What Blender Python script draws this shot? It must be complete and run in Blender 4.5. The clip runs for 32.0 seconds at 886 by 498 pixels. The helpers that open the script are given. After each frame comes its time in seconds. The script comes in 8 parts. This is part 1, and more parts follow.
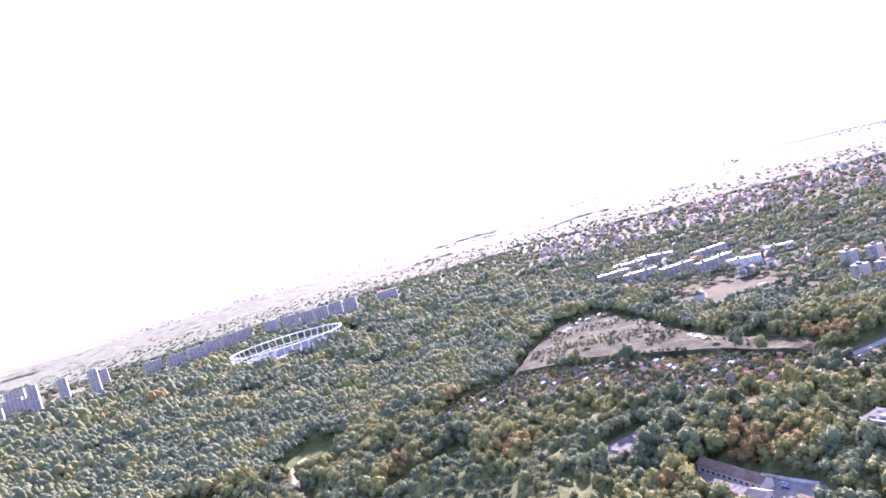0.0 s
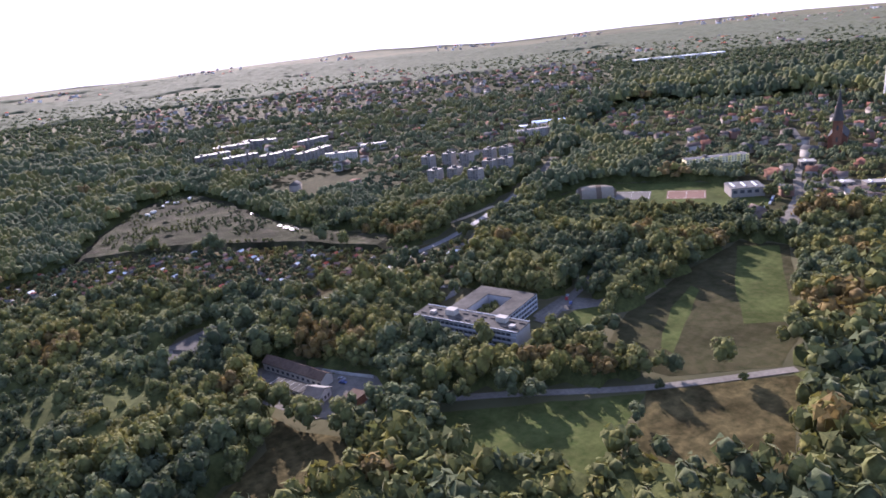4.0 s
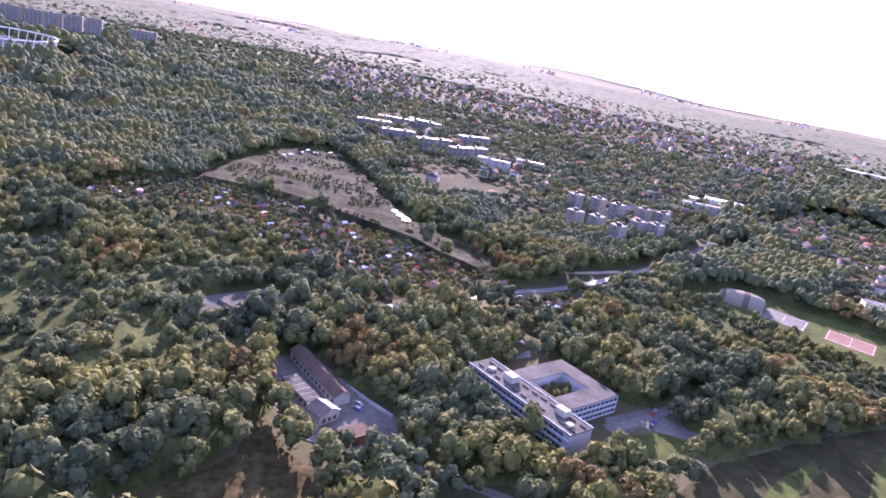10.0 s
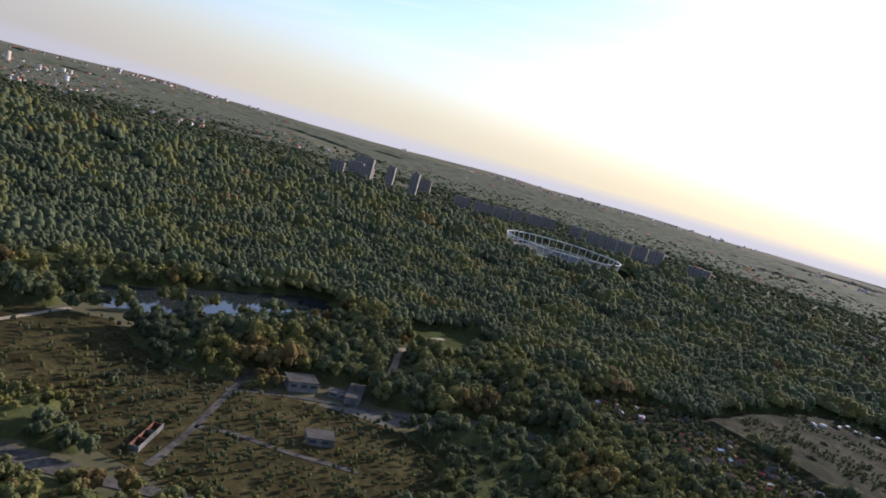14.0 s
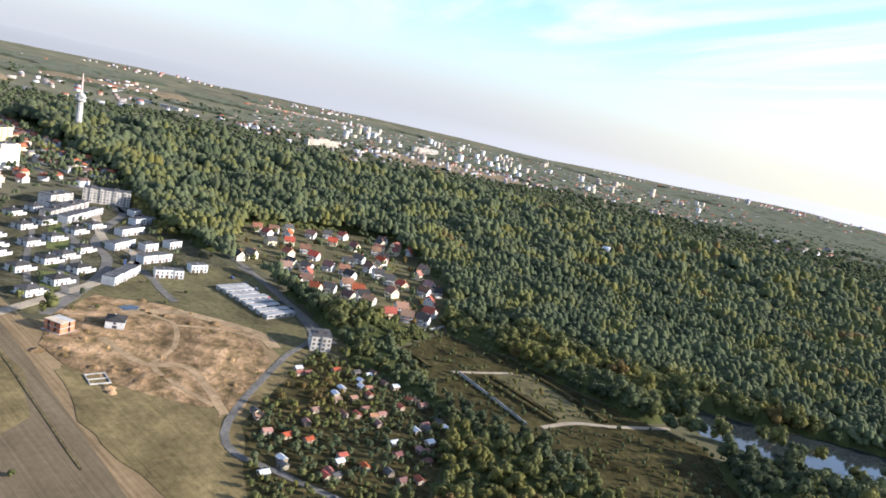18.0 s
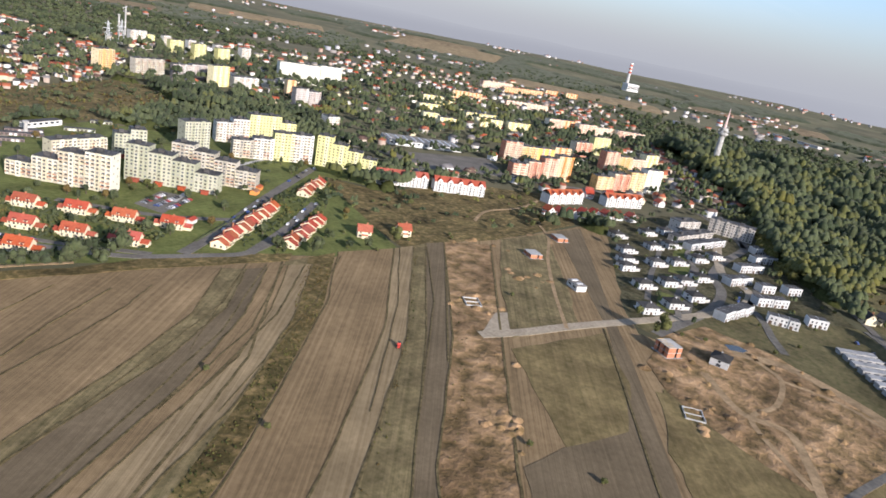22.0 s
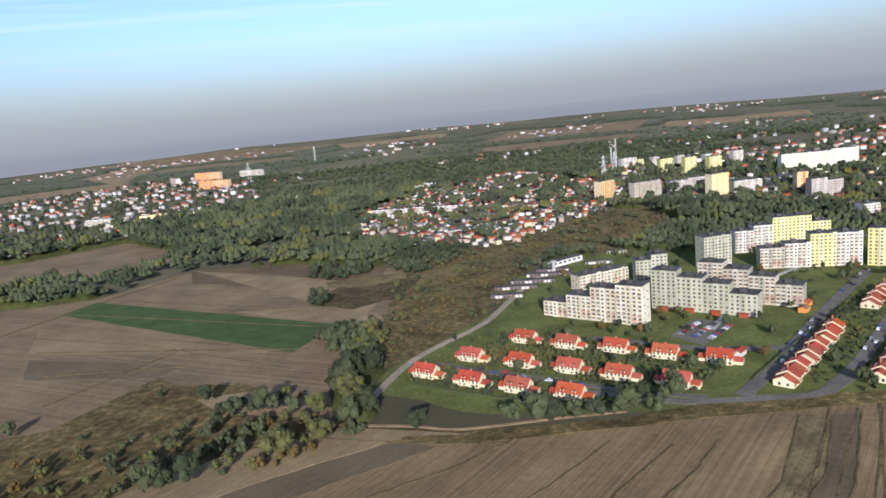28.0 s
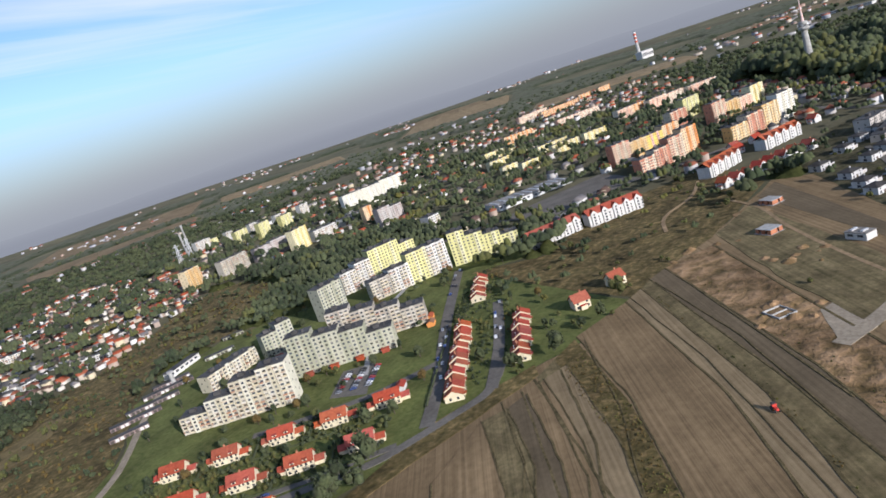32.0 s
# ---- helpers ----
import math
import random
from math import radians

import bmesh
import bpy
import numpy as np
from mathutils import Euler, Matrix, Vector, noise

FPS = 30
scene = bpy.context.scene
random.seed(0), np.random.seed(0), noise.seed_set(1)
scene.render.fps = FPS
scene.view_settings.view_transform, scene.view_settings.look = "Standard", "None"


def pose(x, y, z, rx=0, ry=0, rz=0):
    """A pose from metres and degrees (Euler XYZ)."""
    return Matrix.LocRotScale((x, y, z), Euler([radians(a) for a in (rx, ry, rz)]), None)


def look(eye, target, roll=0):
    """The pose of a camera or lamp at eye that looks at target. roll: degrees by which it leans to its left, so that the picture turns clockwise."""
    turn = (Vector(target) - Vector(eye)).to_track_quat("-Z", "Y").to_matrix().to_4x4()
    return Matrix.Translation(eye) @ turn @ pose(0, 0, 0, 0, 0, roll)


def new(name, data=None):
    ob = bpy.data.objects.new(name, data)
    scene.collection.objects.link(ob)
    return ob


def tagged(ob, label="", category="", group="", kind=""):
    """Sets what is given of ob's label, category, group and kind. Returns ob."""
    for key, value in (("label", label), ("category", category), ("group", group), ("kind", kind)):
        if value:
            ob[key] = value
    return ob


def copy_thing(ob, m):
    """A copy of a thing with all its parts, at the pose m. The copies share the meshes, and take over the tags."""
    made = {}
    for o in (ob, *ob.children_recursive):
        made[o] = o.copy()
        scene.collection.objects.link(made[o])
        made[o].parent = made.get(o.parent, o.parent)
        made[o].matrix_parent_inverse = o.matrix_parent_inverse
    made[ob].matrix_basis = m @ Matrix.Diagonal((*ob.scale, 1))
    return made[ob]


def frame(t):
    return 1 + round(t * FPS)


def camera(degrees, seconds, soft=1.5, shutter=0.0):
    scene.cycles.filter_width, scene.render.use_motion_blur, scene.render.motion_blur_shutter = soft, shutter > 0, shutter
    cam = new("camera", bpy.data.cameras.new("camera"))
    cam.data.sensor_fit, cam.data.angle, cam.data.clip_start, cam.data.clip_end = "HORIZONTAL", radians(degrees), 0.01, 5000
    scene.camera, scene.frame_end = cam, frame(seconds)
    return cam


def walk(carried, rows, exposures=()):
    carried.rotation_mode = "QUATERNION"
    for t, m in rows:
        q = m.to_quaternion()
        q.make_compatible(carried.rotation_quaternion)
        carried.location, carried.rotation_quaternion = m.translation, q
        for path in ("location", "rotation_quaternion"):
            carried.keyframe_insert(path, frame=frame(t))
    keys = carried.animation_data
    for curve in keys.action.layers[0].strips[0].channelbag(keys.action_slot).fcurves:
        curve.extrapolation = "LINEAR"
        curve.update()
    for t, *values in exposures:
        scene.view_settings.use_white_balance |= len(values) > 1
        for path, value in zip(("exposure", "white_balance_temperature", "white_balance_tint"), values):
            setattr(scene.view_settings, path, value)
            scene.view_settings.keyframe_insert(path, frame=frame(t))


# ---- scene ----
cam = camera(65.45, 32.0, soft=1.7)
FLIGHT = [  # seconds, place, yaw to the left of +y, pitch up, roll
    (0, -72.23, -116.77, 174.77, -1.30, -2.14, -15.86),
    (0.5, -69.89, -112.17, 174.05, -7.66, -2.15, -14.36),
    (1, -67.59, -107.73, 173.12, -11.37, -3.13, -12.65),
    (1.5, -64.32, -103.46, 172.30, -14.69, -5.37, -11.83),
    (2, -60.67, -99.35, 171.57, -19.34, -8.00, -10.84),
    (2.5, -57.22, -95.49, 171.10, -23.54, -12.15, -8.29),
    (3, -54.57, -91.88, 170.34, -26.77, -15.94, -10.61),
    (3.5, -50.65, -88.47, 169.31, -28.78, -18.45, -8.10),
    (5.5, -28.06, -72.51, 164.73, -33.45, -12.54, -3.40),
    (6, -23.54, -69.36, 164.73, -32.76, -9.87, -1.87),
    (6.5, -19.01, -66.08, 164.42, -32.35, -7.64, -1.67),
    (7, -14.60, -62.36, 163.80, -32.90, -5.38, -0.29),
    (7.5, -11.21, -58.85, 163.10, -34.07, -5.69, 0.42),
    (8, -8.82, -55.68, 163.04, -32.77, -9.99, 3.17),
    (8.5, -6.30, -52.90, 163.26, -31.15, -12.97, 5.10),
    (9, -3.33, -49.98, 163.37, -30.12, -15.51, 6.85),
    (9.5, -0.55, -46.63, 163.52, -24.68, -17.21, 7.86),
    (10, 2.59, -43.66, 163.88, -18.90, -17.17, 11.07),
    (10.5, 4.78, -40.13, 164.22, -17.24, -15.79, 13.06),
    (11, 5.65, -35.36, 164.77, -12.23, -13.95, 11.76),
    (11.5, 7.47, -31.16, 164.96, -2.02, -12.46, 8.69),
    (12, 8.92, -26.33, 164.58, 3.25, -10.42, 10.94),
    (12.5, 9.09, -22.26, 163.53, 5.59, -8.53, 11.39),
    (13, 9.40, -18.37, 162.90, 11.56, -7.32, 14.56),
    (13.5, 9.90, -14.24, 162.56, 19.74, -7.90, 16.63),
    (14, 9.74, -10.65, 162.33, 26.96, -8.47, 15.83),
    (14.5, 9.46, -7.85, 161.88, 33.44, -10.48, 18.03),
    (15, 8.12, -5.30, 161.87, 40.62, -13.30, 17.01),
    (15.5, 6.04, -2.55, 162.07, 48.03, -14.26, 13.14),
    (17.5, 7.68, -1.39, 165.39, 71.09, -11.80, 11.58),
    (18, 5.70, 0.03, 165.27, 76.87, -10.75, 12.37),
    (18.5, 2.91, 0.26, 165.31, 81.77, -8.49, 12.02),
    (19, -0.00, 0.00, 164.98, 87.87, -4.96, 12.38),
    (19.5, -2.69, -0.45, 164.39, 93.45, -5.25, 14.06),
    (20, -5.73, -2.34, 163.99, 98.83, -10.11, 14.95),
    (20.5, -8.98, -4.83, 162.99, 106.62, -14.28, 15.69),
    (21, -12.03, -7.25, 162.23, 114.09, -17.45, 15.02),
    (21.5, -14.84, -10.70, 161.14, 119.96, -18.88, 12.79),
    (22, -17.04, -14.54, 159.59, 125.33, -18.26, 11.37),
    (22.5, -19.00, -18.00, 157.81, 131.63, -17.26, 12.97),
    (23, -20.42, -23.68, 156.20, 138.66, -14.11, 9.27),
    (23.5, -21.60, -29.00, 155.14, 146.04, -8.08, 7.62),
    (24, -23.39, -34.58, 154.42, 149.73, -4.58, 12.52),
    (24.5, -23.68, -40.07, 153.79, 150.51, -4.97, 8.14),
    (25, -23.49, -45.02, 153.60, 159.75, -7.86, 6.03),
    (25.5, -24.45, -49.90, 153.45, 163.67, -8.90, 8.09),
    (26, -23.98, -55.09, 153.09, 163.86, -8.87, 5.80),
    (26.5, -23.35, -59.98, 152.72, 167.58, -9.28, 2.60),
    (28.5, -26.07, -90.78, 149.96, 164.32, -11.72, -8.62),
    (29, -26.05, -96.64, 150.02, 162.99, -7.52, -12.05),
    (29.5, -26.16, -101.89, 149.87, 159.09, -4.70, -13.69),
    (30, -26.49, -107.28, 149.52, 154.37, -5.73, -16.58),
    (30.5, -27.55, -112.66, 148.99, 149.37, -8.96, -16.79),
    (31, -28.57, -117.94, 148.25, 142.38, -13.07, -16.81),
    (31.5, -30.31, -123.35, 147.38, 137.32, -15.28, -18.98),
    (32, -32.52, -128.31, 146.10, 131.48, -12.22, -18.60),
]

def flight_pose(x, y, z, yaw, pitch, roll):
    """A camera pose from its place, heading, pitch and roll."""
    a, b = radians(yaw), radians(pitch)
    ahead = Vector((-math.sin(a) * math.cos(b), math.cos(a) * math.cos(b), math.sin(b)))
    return look((x, y, z), Vector((x, y, z)) + ahead, roll)


EXPOSURES = [   # seconds, stops, kelvin, tint
    (0, 3.25, 5850, 52), (0.5, 2.60, 5900, 48), (1, 1.80, 5950, 42), (1.5, 1.30, 6000, 34), (2, 1.00, 5950, 34), (2.5, 1.00, 5950, 34), (3, 1.20, 6050, 34), (3.5, 1.50, 6050, 34),
    (5.5, 2.08, 6000, 42), (6, 2.23, 6000, 44), (6.5, 1.73, 6000, 44), (7, 1.33, 6000, 42), (7.5, 1.03, 6100, 36), (8, 1.03, 6050, 38), (8.5, 1.40, 5950, 42), (9, 1.98, 5900, 46),
    (10, 2.45, 5850, 56), (11, 2.51, 5850, 56), (12, 2.15, 5900, 50), (13, 1.30, 6050, 34), (14, 0.60, 6200, 22), (15, 1.08, 6150, 18), (15.5, 1.20, 6100, 16), (17.5, 1.30, 6100, 14),
    (18, 1.27, 6200, 14), (19, 1.22, 6300, 14), (20, 0.9, 6300, 15), (21, 0.7, 6300, 16), (22, 0.72, 6250, 16), (23, 0.6, 6200, 15), (24, 0.35, 6050, 14), (25, 0.15, 5900, 13),
    (26, 0.2, 5900, 17), (29, 0.4, 5950, 15), (30, 0.15, 5950, 15), (31, 0.05, 5950, 15), (32, 0.25, 5950, 15),
]
walk(cam, [(row[0], flight_pose(*row[1:])) for row in FLIGHT], exposures=EXPOSURES)

# ---- sky and sun ----
SUN_TURN, SUN_HEIGHT = 15.0, 20.0   # degrees from +y towards +x, and above the horizon
SUN_WAY = Vector((math.sin(radians(SUN_TURN)) * math.cos(radians(SUN_HEIGHT)),
                  math.cos(radians(SUN_TURN)) * math.cos(radians(SUN_HEIGHT)), math.sin(radians(SUN_HEIGHT))))
sun = new("sun", bpy.data.lights.new("sun", "SUN"))
sun.data.energy, sun.data.angle, sun.data.color = 4.9, radians(0.6), (1.0, 0.94, 0.85)
sun.matrix_world = look(SUN_WAY * 1000, (0, 0, 0))


def build_world():
    world = bpy.data.worlds.new("sky")
    scene.world = world
    world.use_nodes = True
    nt = world.node_tree
    nt.nodes.clear()
    n, l = nt.nodes.new, nt.links.new
    sky = n("ShaderNodeTexSky")
    sky.sky_type, sky.sun_disc = "NISHITA", False
    sky.sun_elevation, sky.sun_rotation = radians(SUN_HEIGHT), radians(SUN_TURN)
    sky.air_density, sky.dust_density, sky.ozone_density, sky.altitude = 1.0, 1.0, 3.0, 250
    coord = n("ShaderNodeTexCoord")
    # thin streaks of high cloud on a plane far overhead
    split = n("ShaderNodeSeparateXYZ")
    l(coord.outputs["Generated"], split.inputs[0])
    low = n("ShaderNodeMath"); low.operation = "MAXIMUM"; low.inputs[1].default_value = 0.04
    l(split.outputs["Z"], low.inputs[0])
    over = n("ShaderNodeVectorMath"); over.operation = "DIVIDE"
    l(coord.outputs["Generated"], over.inputs[0])
    l(low.outputs[0], over.inputs[1])
    turn = n("ShaderNodeMapping")
    turn.inputs["Rotation"].default_value = (0, 0, radians(-14))
    turn.inputs["Scale"].default_value = (0.11, 0.62, 0.0)
    l(over.outputs[0], turn.inputs["Vector"])
    streak = n("ShaderNodeTexNoise")
    streak.inputs["Scale"].default_value, streak.inputs["Detail"].default_value = 1.3, 7
    streak.inputs["Roughness"].default_value, streak.inputs["Distortion"].default_value = 0.58, 0.5
    l(turn.outputs[0], streak.inputs["Vector"])
    ramp = n("ShaderNodeValToRGB")
    ramp.color_ramp.elements[0].position, ramp.color_ramp.elements[1].position = 0.46, 0.78
    ramp.color_ramp.elements[1].color = (0.75, 0.75, 0.75, 1)
    l(streak.outputs["Fac"], ramp.inputs[0])
    mix = n("ShaderNodeMixRGB")
    fade = n("ShaderNodeMapRange")
    fade.inputs["From Min"].default_value, fade.inputs["From Max"].default_value = 0.05, 0.2
    fade.interpolation_type = "SMOOTHSTEP"
    l(split.outputs["Z"], fade.inputs["Value"])
    veil = n("ShaderNodeMath"); veil.operation = "MULTIPLY"
    l(ramp.outputs[0], veil.inputs[0])
    l(fade.outputs[0], veil.inputs[1])
    l(veil.outputs[0], mix.inputs[0])
    l(sky.outputs[0], mix.inputs[1])
    mix.inputs[2].default_value = (6.0, 6.1, 6.2, 1)
    # grey autumn haze low over the horizon
    haze = n("ShaderNodeMapRange")
    haze.inputs["From Min"].default_value, haze.inputs["From Max"].default_value = 0.0, 0.16
    haze.inputs["To Min"].default_value, haze.inputs["To Max"].default_value = 0.93, 0.0
    haze.interpolation_type = "SMOOTHSTEP"
    l(split.outputs["Z"], haze.inputs["Value"])
    mix2 = n("ShaderNodeMixRGB")
    l(haze.outputs[0], mix2.inputs[0])
    l(mix.outputs[0], mix2.inputs[1])
    # the haze glows towards the sun
    toward = n("ShaderNodeVectorMath"); toward.operation = "DOT_PRODUCT"
    toward.inputs[1].default_value = (math.sin(radians(SUN_TURN)), math.cos(radians(SUN_TURN)), 0)
    l(coord.outputs["Generated"], toward.inputs[0])
    glow = n("ShaderNodeMapRange")
    glow.inputs["From Min"].default_value, glow.inputs["From Max"].default_value = -0.2, 1.08
    glow.interpolation_type = "SMOOTHSTEP"
    l(toward.outputs["Value"], glow.inputs["Value"])
    shade = n("ShaderNodeMixRGB")
    shade.inputs[1].default_value, shade.inputs[2].default_value = (2.15, 2.25, 2.42, 1), (4.15, 3.95, 2.75, 1)
    l(glow.outputs[0], shade.inputs[0])
    l(shade.outputs[0], mix2.inputs[2])
    back = n("ShaderNodeBackground")
    back.inputs["Strength"].default_value = 0.135
    l(mix2.outputs[0], back.inputs[0])
    l(back.outputs[0], n("ShaderNodeOutputWorld").inputs[0])


build_world()

# ---- materials ----
MATS = {}


def mat(name, c1, c2=None, size=2.0, rough=0.9, bump=0.0, big=0.0, big_size=40.0, island=0.0, obj=0.0, metal=0.0, spec=None, leafy=0.0,
        furrow=None, stops=None, sheen=None):
    """A procedural surface: two colours mixed by grain of that size in metres, larger blotches, and variation by piece."""
    if name in MATS:
        return MATS[name]
    m = bpy.data.materials.new(name)
    m.use_nodes = True
    nt = m.node_tree
    n, l = nt.nodes.new, nt.links.new
    bsdf = nt.nodes["Principled BSDF"]
    bsdf.inputs["Roughness"].default_value, bsdf.inputs["Metallic"].default_value = rough, metal
    bsdf.inputs["Specular IOR Level"].default_value = spec if spec is not None else 0.02 if rough >= 0.9 else 0.25
    # fuzzy leaves, grass and soil brighten at glancing angles, standing in for far haze
    bsdf.inputs["Sheen Weight"].default_value = sheen if sheen is not None else 0.07 if leafy else 0.02 if rough >= 1.0 else 0.0
    bsdf.inputs["Sheen Roughness"].default_value = 0.5
    bsdf.inputs["Sheen Tint"].default_value = (1.0, 0.96, 0.8, 1)
    geo = n("ShaderNodeNewGeometry")
    noise1 = n("ShaderNodeTexNoise")
    noise1.inputs["Scale"].default_value, noise1.inputs["Detail"].default_value = 1.0 / size, 5
    noise1.inputs["Roughness"].default_value = 0.65
    l(geo.outputs["Position"], noise1.inputs["Vector"])
    ramp = n("ShaderNodeValToRGB")
    cr = ramp.color_ramp
    cr.elements[0].position, cr.elements[1].position = 0.33, 0.67
    c2 = c2 or tuple(v * 0.8 for v in c1)
    cr.elements[0].color, cr.elements[1].color = (*c1, 1), (*c2, 1)
    for at, c in stops or ():
        cr.elements.new(at).color = (*c, 1)
    fac = noise1.outputs["Fac"]
    if furrow is not None:
        turn = n("ShaderNodeMapping")
        turn.vector_type = "TEXTURE"
        turn.inputs["Rotation"].default_value = (0, 0, radians(furrow[0]))
        turn.inputs["Scale"].default_value = (250, furrow[1], 10)
        l(geo.outputs["Position"], turn.inputs["Vector"])
        lines = n("ShaderNodeTexNoise")
        lines.inputs["Scale"].default_value, lines.inputs["Detail"].default_value = 1.0, 6
        lines.inputs["Roughness"].default_value = 0.75
        l(turn.outputs[0], lines.inputs["Vector"])
        both = n("ShaderNodeMath"); both.operation = "MULTIPLY_ADD"
        both.inputs[1].default_value = furrow[2]
        l(lines.outputs["Fac"], both.inputs[0])
        less = n("ShaderNodeMath"); less.operation = "MULTIPLY"; less.inputs[1].default_value = 1 - furrow[2]
        l(fac, less.inputs[0])
        l(less.outputs[0], both.inputs[2])
        fac = both.outputs[0]
    l(fac, ramp.inputs[0])
    col = ramp.outputs[0]
    if big:
        noise2 = n("ShaderNodeTexNoise")
        noise2.inputs["Scale"].default_value, noise2.inputs["Detail"].default_value = 1.0 / big_size, 3
        l(geo.outputs["Position"], noise2.inputs["Vector"])
        rng = n("ShaderNodeMapRange")
        rng.inputs["From Min"].default_value, rng.inputs["From Max"].default_value = 0.3, 0.7
        rng.inputs["To Min"].default_value, rng.inputs["To Max"].default_value = 1 - big, 1 + big
        l(noise2.outputs["Fac"], rng.inputs["Value"])
        mul = n("ShaderNodeVectorMath"); mul.operation = "SCALE"
        l(col, mul.inputs[0]); l(rng.outputs[0], mul.inputs["Scale"])
        col = mul.outputs[0]
    for amount, source in ((island, geo.outputs["Random Per Island"]), (obj, None)):
        if amount:
            if source is None:
                source = n("ShaderNodeObjectInfo").outputs["Random"]
            hsv = n("ShaderNodeHueSaturation")
            for sock, lo, hi, twist in (("Value", 1 - amount, 1 + amount, 1), ("Hue", 0.5 - amount * 0.06, 0.5 + amount * 0.06, 7.3), ("Saturation", 1 - amount * 0.5, 1 + amount * 0.3, 3.1)):
                f = n("ShaderNodeMath"); f.operation = "MULTIPLY"; f.inputs[1].default_value = twist
                l(source, f.inputs[0])
                g = n("ShaderNodeMath"); g.operation = "FRACT"
                l(f.outputs[0], g.inputs[0])
                r = n("ShaderNodeMapRange")
                r.inputs["To Min"].default_value, r.inputs["To Max"].default_value = lo, hi
                l(g.outputs[0] if twist != 1 else source, r.inputs["Value"])
                l(r.outputs[0], hsv.inputs[sock])
            l(col, hsv.inputs["Color"])
            col = hsv.outputs[0]
    l(col, bsdf.inputs["Base Color"])
    if bump:
        b = n("ShaderNodeBump")
        b.inputs["Strength"].default_value, b.inputs["Distance"].default_value = bump, size * 0.25
        l(fac, b.inputs["Height"])
        l(b.outputs[0], bsdf.inputs["Normal"])
    if leafy:
        thin, blend = n("ShaderNodeBsdfTranslucent"), n("ShaderNodeMixShader")
        warm = n("ShaderNodeMixRGB"); warm.blend_type = "MULTIPLY"; warm.inputs[0].default_value = 1
        warm.inputs[2].default_value = (1.2, 1.18, 0.95, 1)
        l(col, warm.inputs[1])
        l(warm.outputs[0], thin.inputs[0])
        blend.inputs[0].default_value = leafy
        l(bsdf.outputs[0], blend.inputs[1])
        l(thin.outputs[0], blend.inputs[2])
        l(blend.outputs[0], nt.nodes["Material Output"].inputs[0])
    MATS[name] = m
    return m


def palette(name, colours, rough=0.9, size=3.0):
    """One surface whose separate pieces take one of several colours each."""
    m = mat(name, (1, 1, 1), (0.86, 0.86, 0.86), size, rough)
    nt = m.node_tree
    n, l = nt.nodes.new, nt.links.new
    geo = n("ShaderNodeNewGeometry")
    ramp = n("ShaderNodeValToRGB")
    ramp.color_ramp.interpolation = "CONSTANT"
    for i, c in enumerate(colours):
        e = ramp.color_ramp.elements[0] if i == 0 else ramp.color_ramp.elements.new(i / len(colours))
        e.position, e.color = i / len(colours), (*c, 1)
    ramp.color_ramp.elements.remove(ramp.color_ramp.elements[-1]) if len(ramp.color_ramp.elements) > len(colours) else None
    l(geo.outputs["Random Per Island"], ramp.inputs[0])
    mul = n("ShaderNodeMixRGB"); mul.blend_type = "MULTIPLY"; mul.inputs[0].default_value = 1
    bsdf = nt.nodes["Principled BSDF"]
    l(bsdf.inputs["Base Color"].links[0].from_socket, mul.inputs[1])
    l(ramp.outputs[0], mul.inputs[2])
    l(mul.outputs[0], bsdf.inputs["Base Color"])
    return m


# this sheen pales the far plain in place of haze
M_GROUND = mat("ground_grass", (0.043, 0.046, 0.02), (0.09, 0.077, 0.04), 120, 1.0, 0.1, 0.35, 300, sheen=0.05)
M_GRASS = mat("mown_grass", (0.068, 0.086, 0.022), (0.125, 0.13, 0.042), 3, 1.0, 0.3, 0.3, 22)
M_MEADOW = mat("dry_meadow", (0.06, 0.058, 0.023), (0.125, 0.1, 0.05), 4, 1.0, 0.4, 0.35, 30)
M_HEATH = mat("brown_heath", (0.05, 0.041, 0.015), (0.205, 0.14, 0.062), 5, 1.0, 0.7, 0.45, 26, stops=((0.5, (0.095, 0.072, 0.028)),))
M_SOIL = mat("ploughed_soil", (0.1, 0.067, 0.034), (0.27, 0.187, 0.1), 4, 1.0, 0.3, 0.2, 45, furrow=(37, 1.6, 0.72))
M_SOIL_DARK = mat("dark_harrowed_soil", (0.08, 0.06, 0.035), (0.165, 0.124, 0.076), 3, 1.0, 0.4, 0.2, 40, furrow=(37, 1.6, 0.65))
M_HEATH_DARK = mat("dark_weeds", (0.035, 0.03, 0.012), (0.1, 0.07, 0.033), 5, 1.0, 0.6, 0.4, 20)
M_BLUE = mat("blue_sheet_metal", (0.05, 0.15, 0.5), (0.06, 0.18, 0.55), 4, 0.6, 0.05, 0.1, 10)
M_STUBBLE = mat("pale_stubble", (0.125, 0.089, 0.047), (0.29, 0.215, 0.122), 3, 1.0, 0.25, 0.24, 36, furrow=(37, 1.6, 0.75))
M_WEEDS = mat("weedy_strip", (0.055, 0.05, 0.02), (0.22, 0.165, 0.086), 3, 1.0, 0.6, 0.35, 16, furrow=(37, 2.4, 0.55))
M_FALLOW = mat("fallow_grass", (0.078, 0.063, 0.025), (0.2, 0.146, 0.07), 4, 1.0, 0.6, 0.35, 22, furrow=(37, 2.5, 0.45))
M_DITCH = mat("weedy_baulk", (0.05, 0.042, 0.018), (0.15, 0.112, 0.056), 2.5, 1.0, 0.6, 0.3, 12)
# dark green for the sheet between crowns, its shade held in the colour
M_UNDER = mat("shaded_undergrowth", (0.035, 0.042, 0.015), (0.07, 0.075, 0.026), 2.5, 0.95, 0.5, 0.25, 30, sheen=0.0)
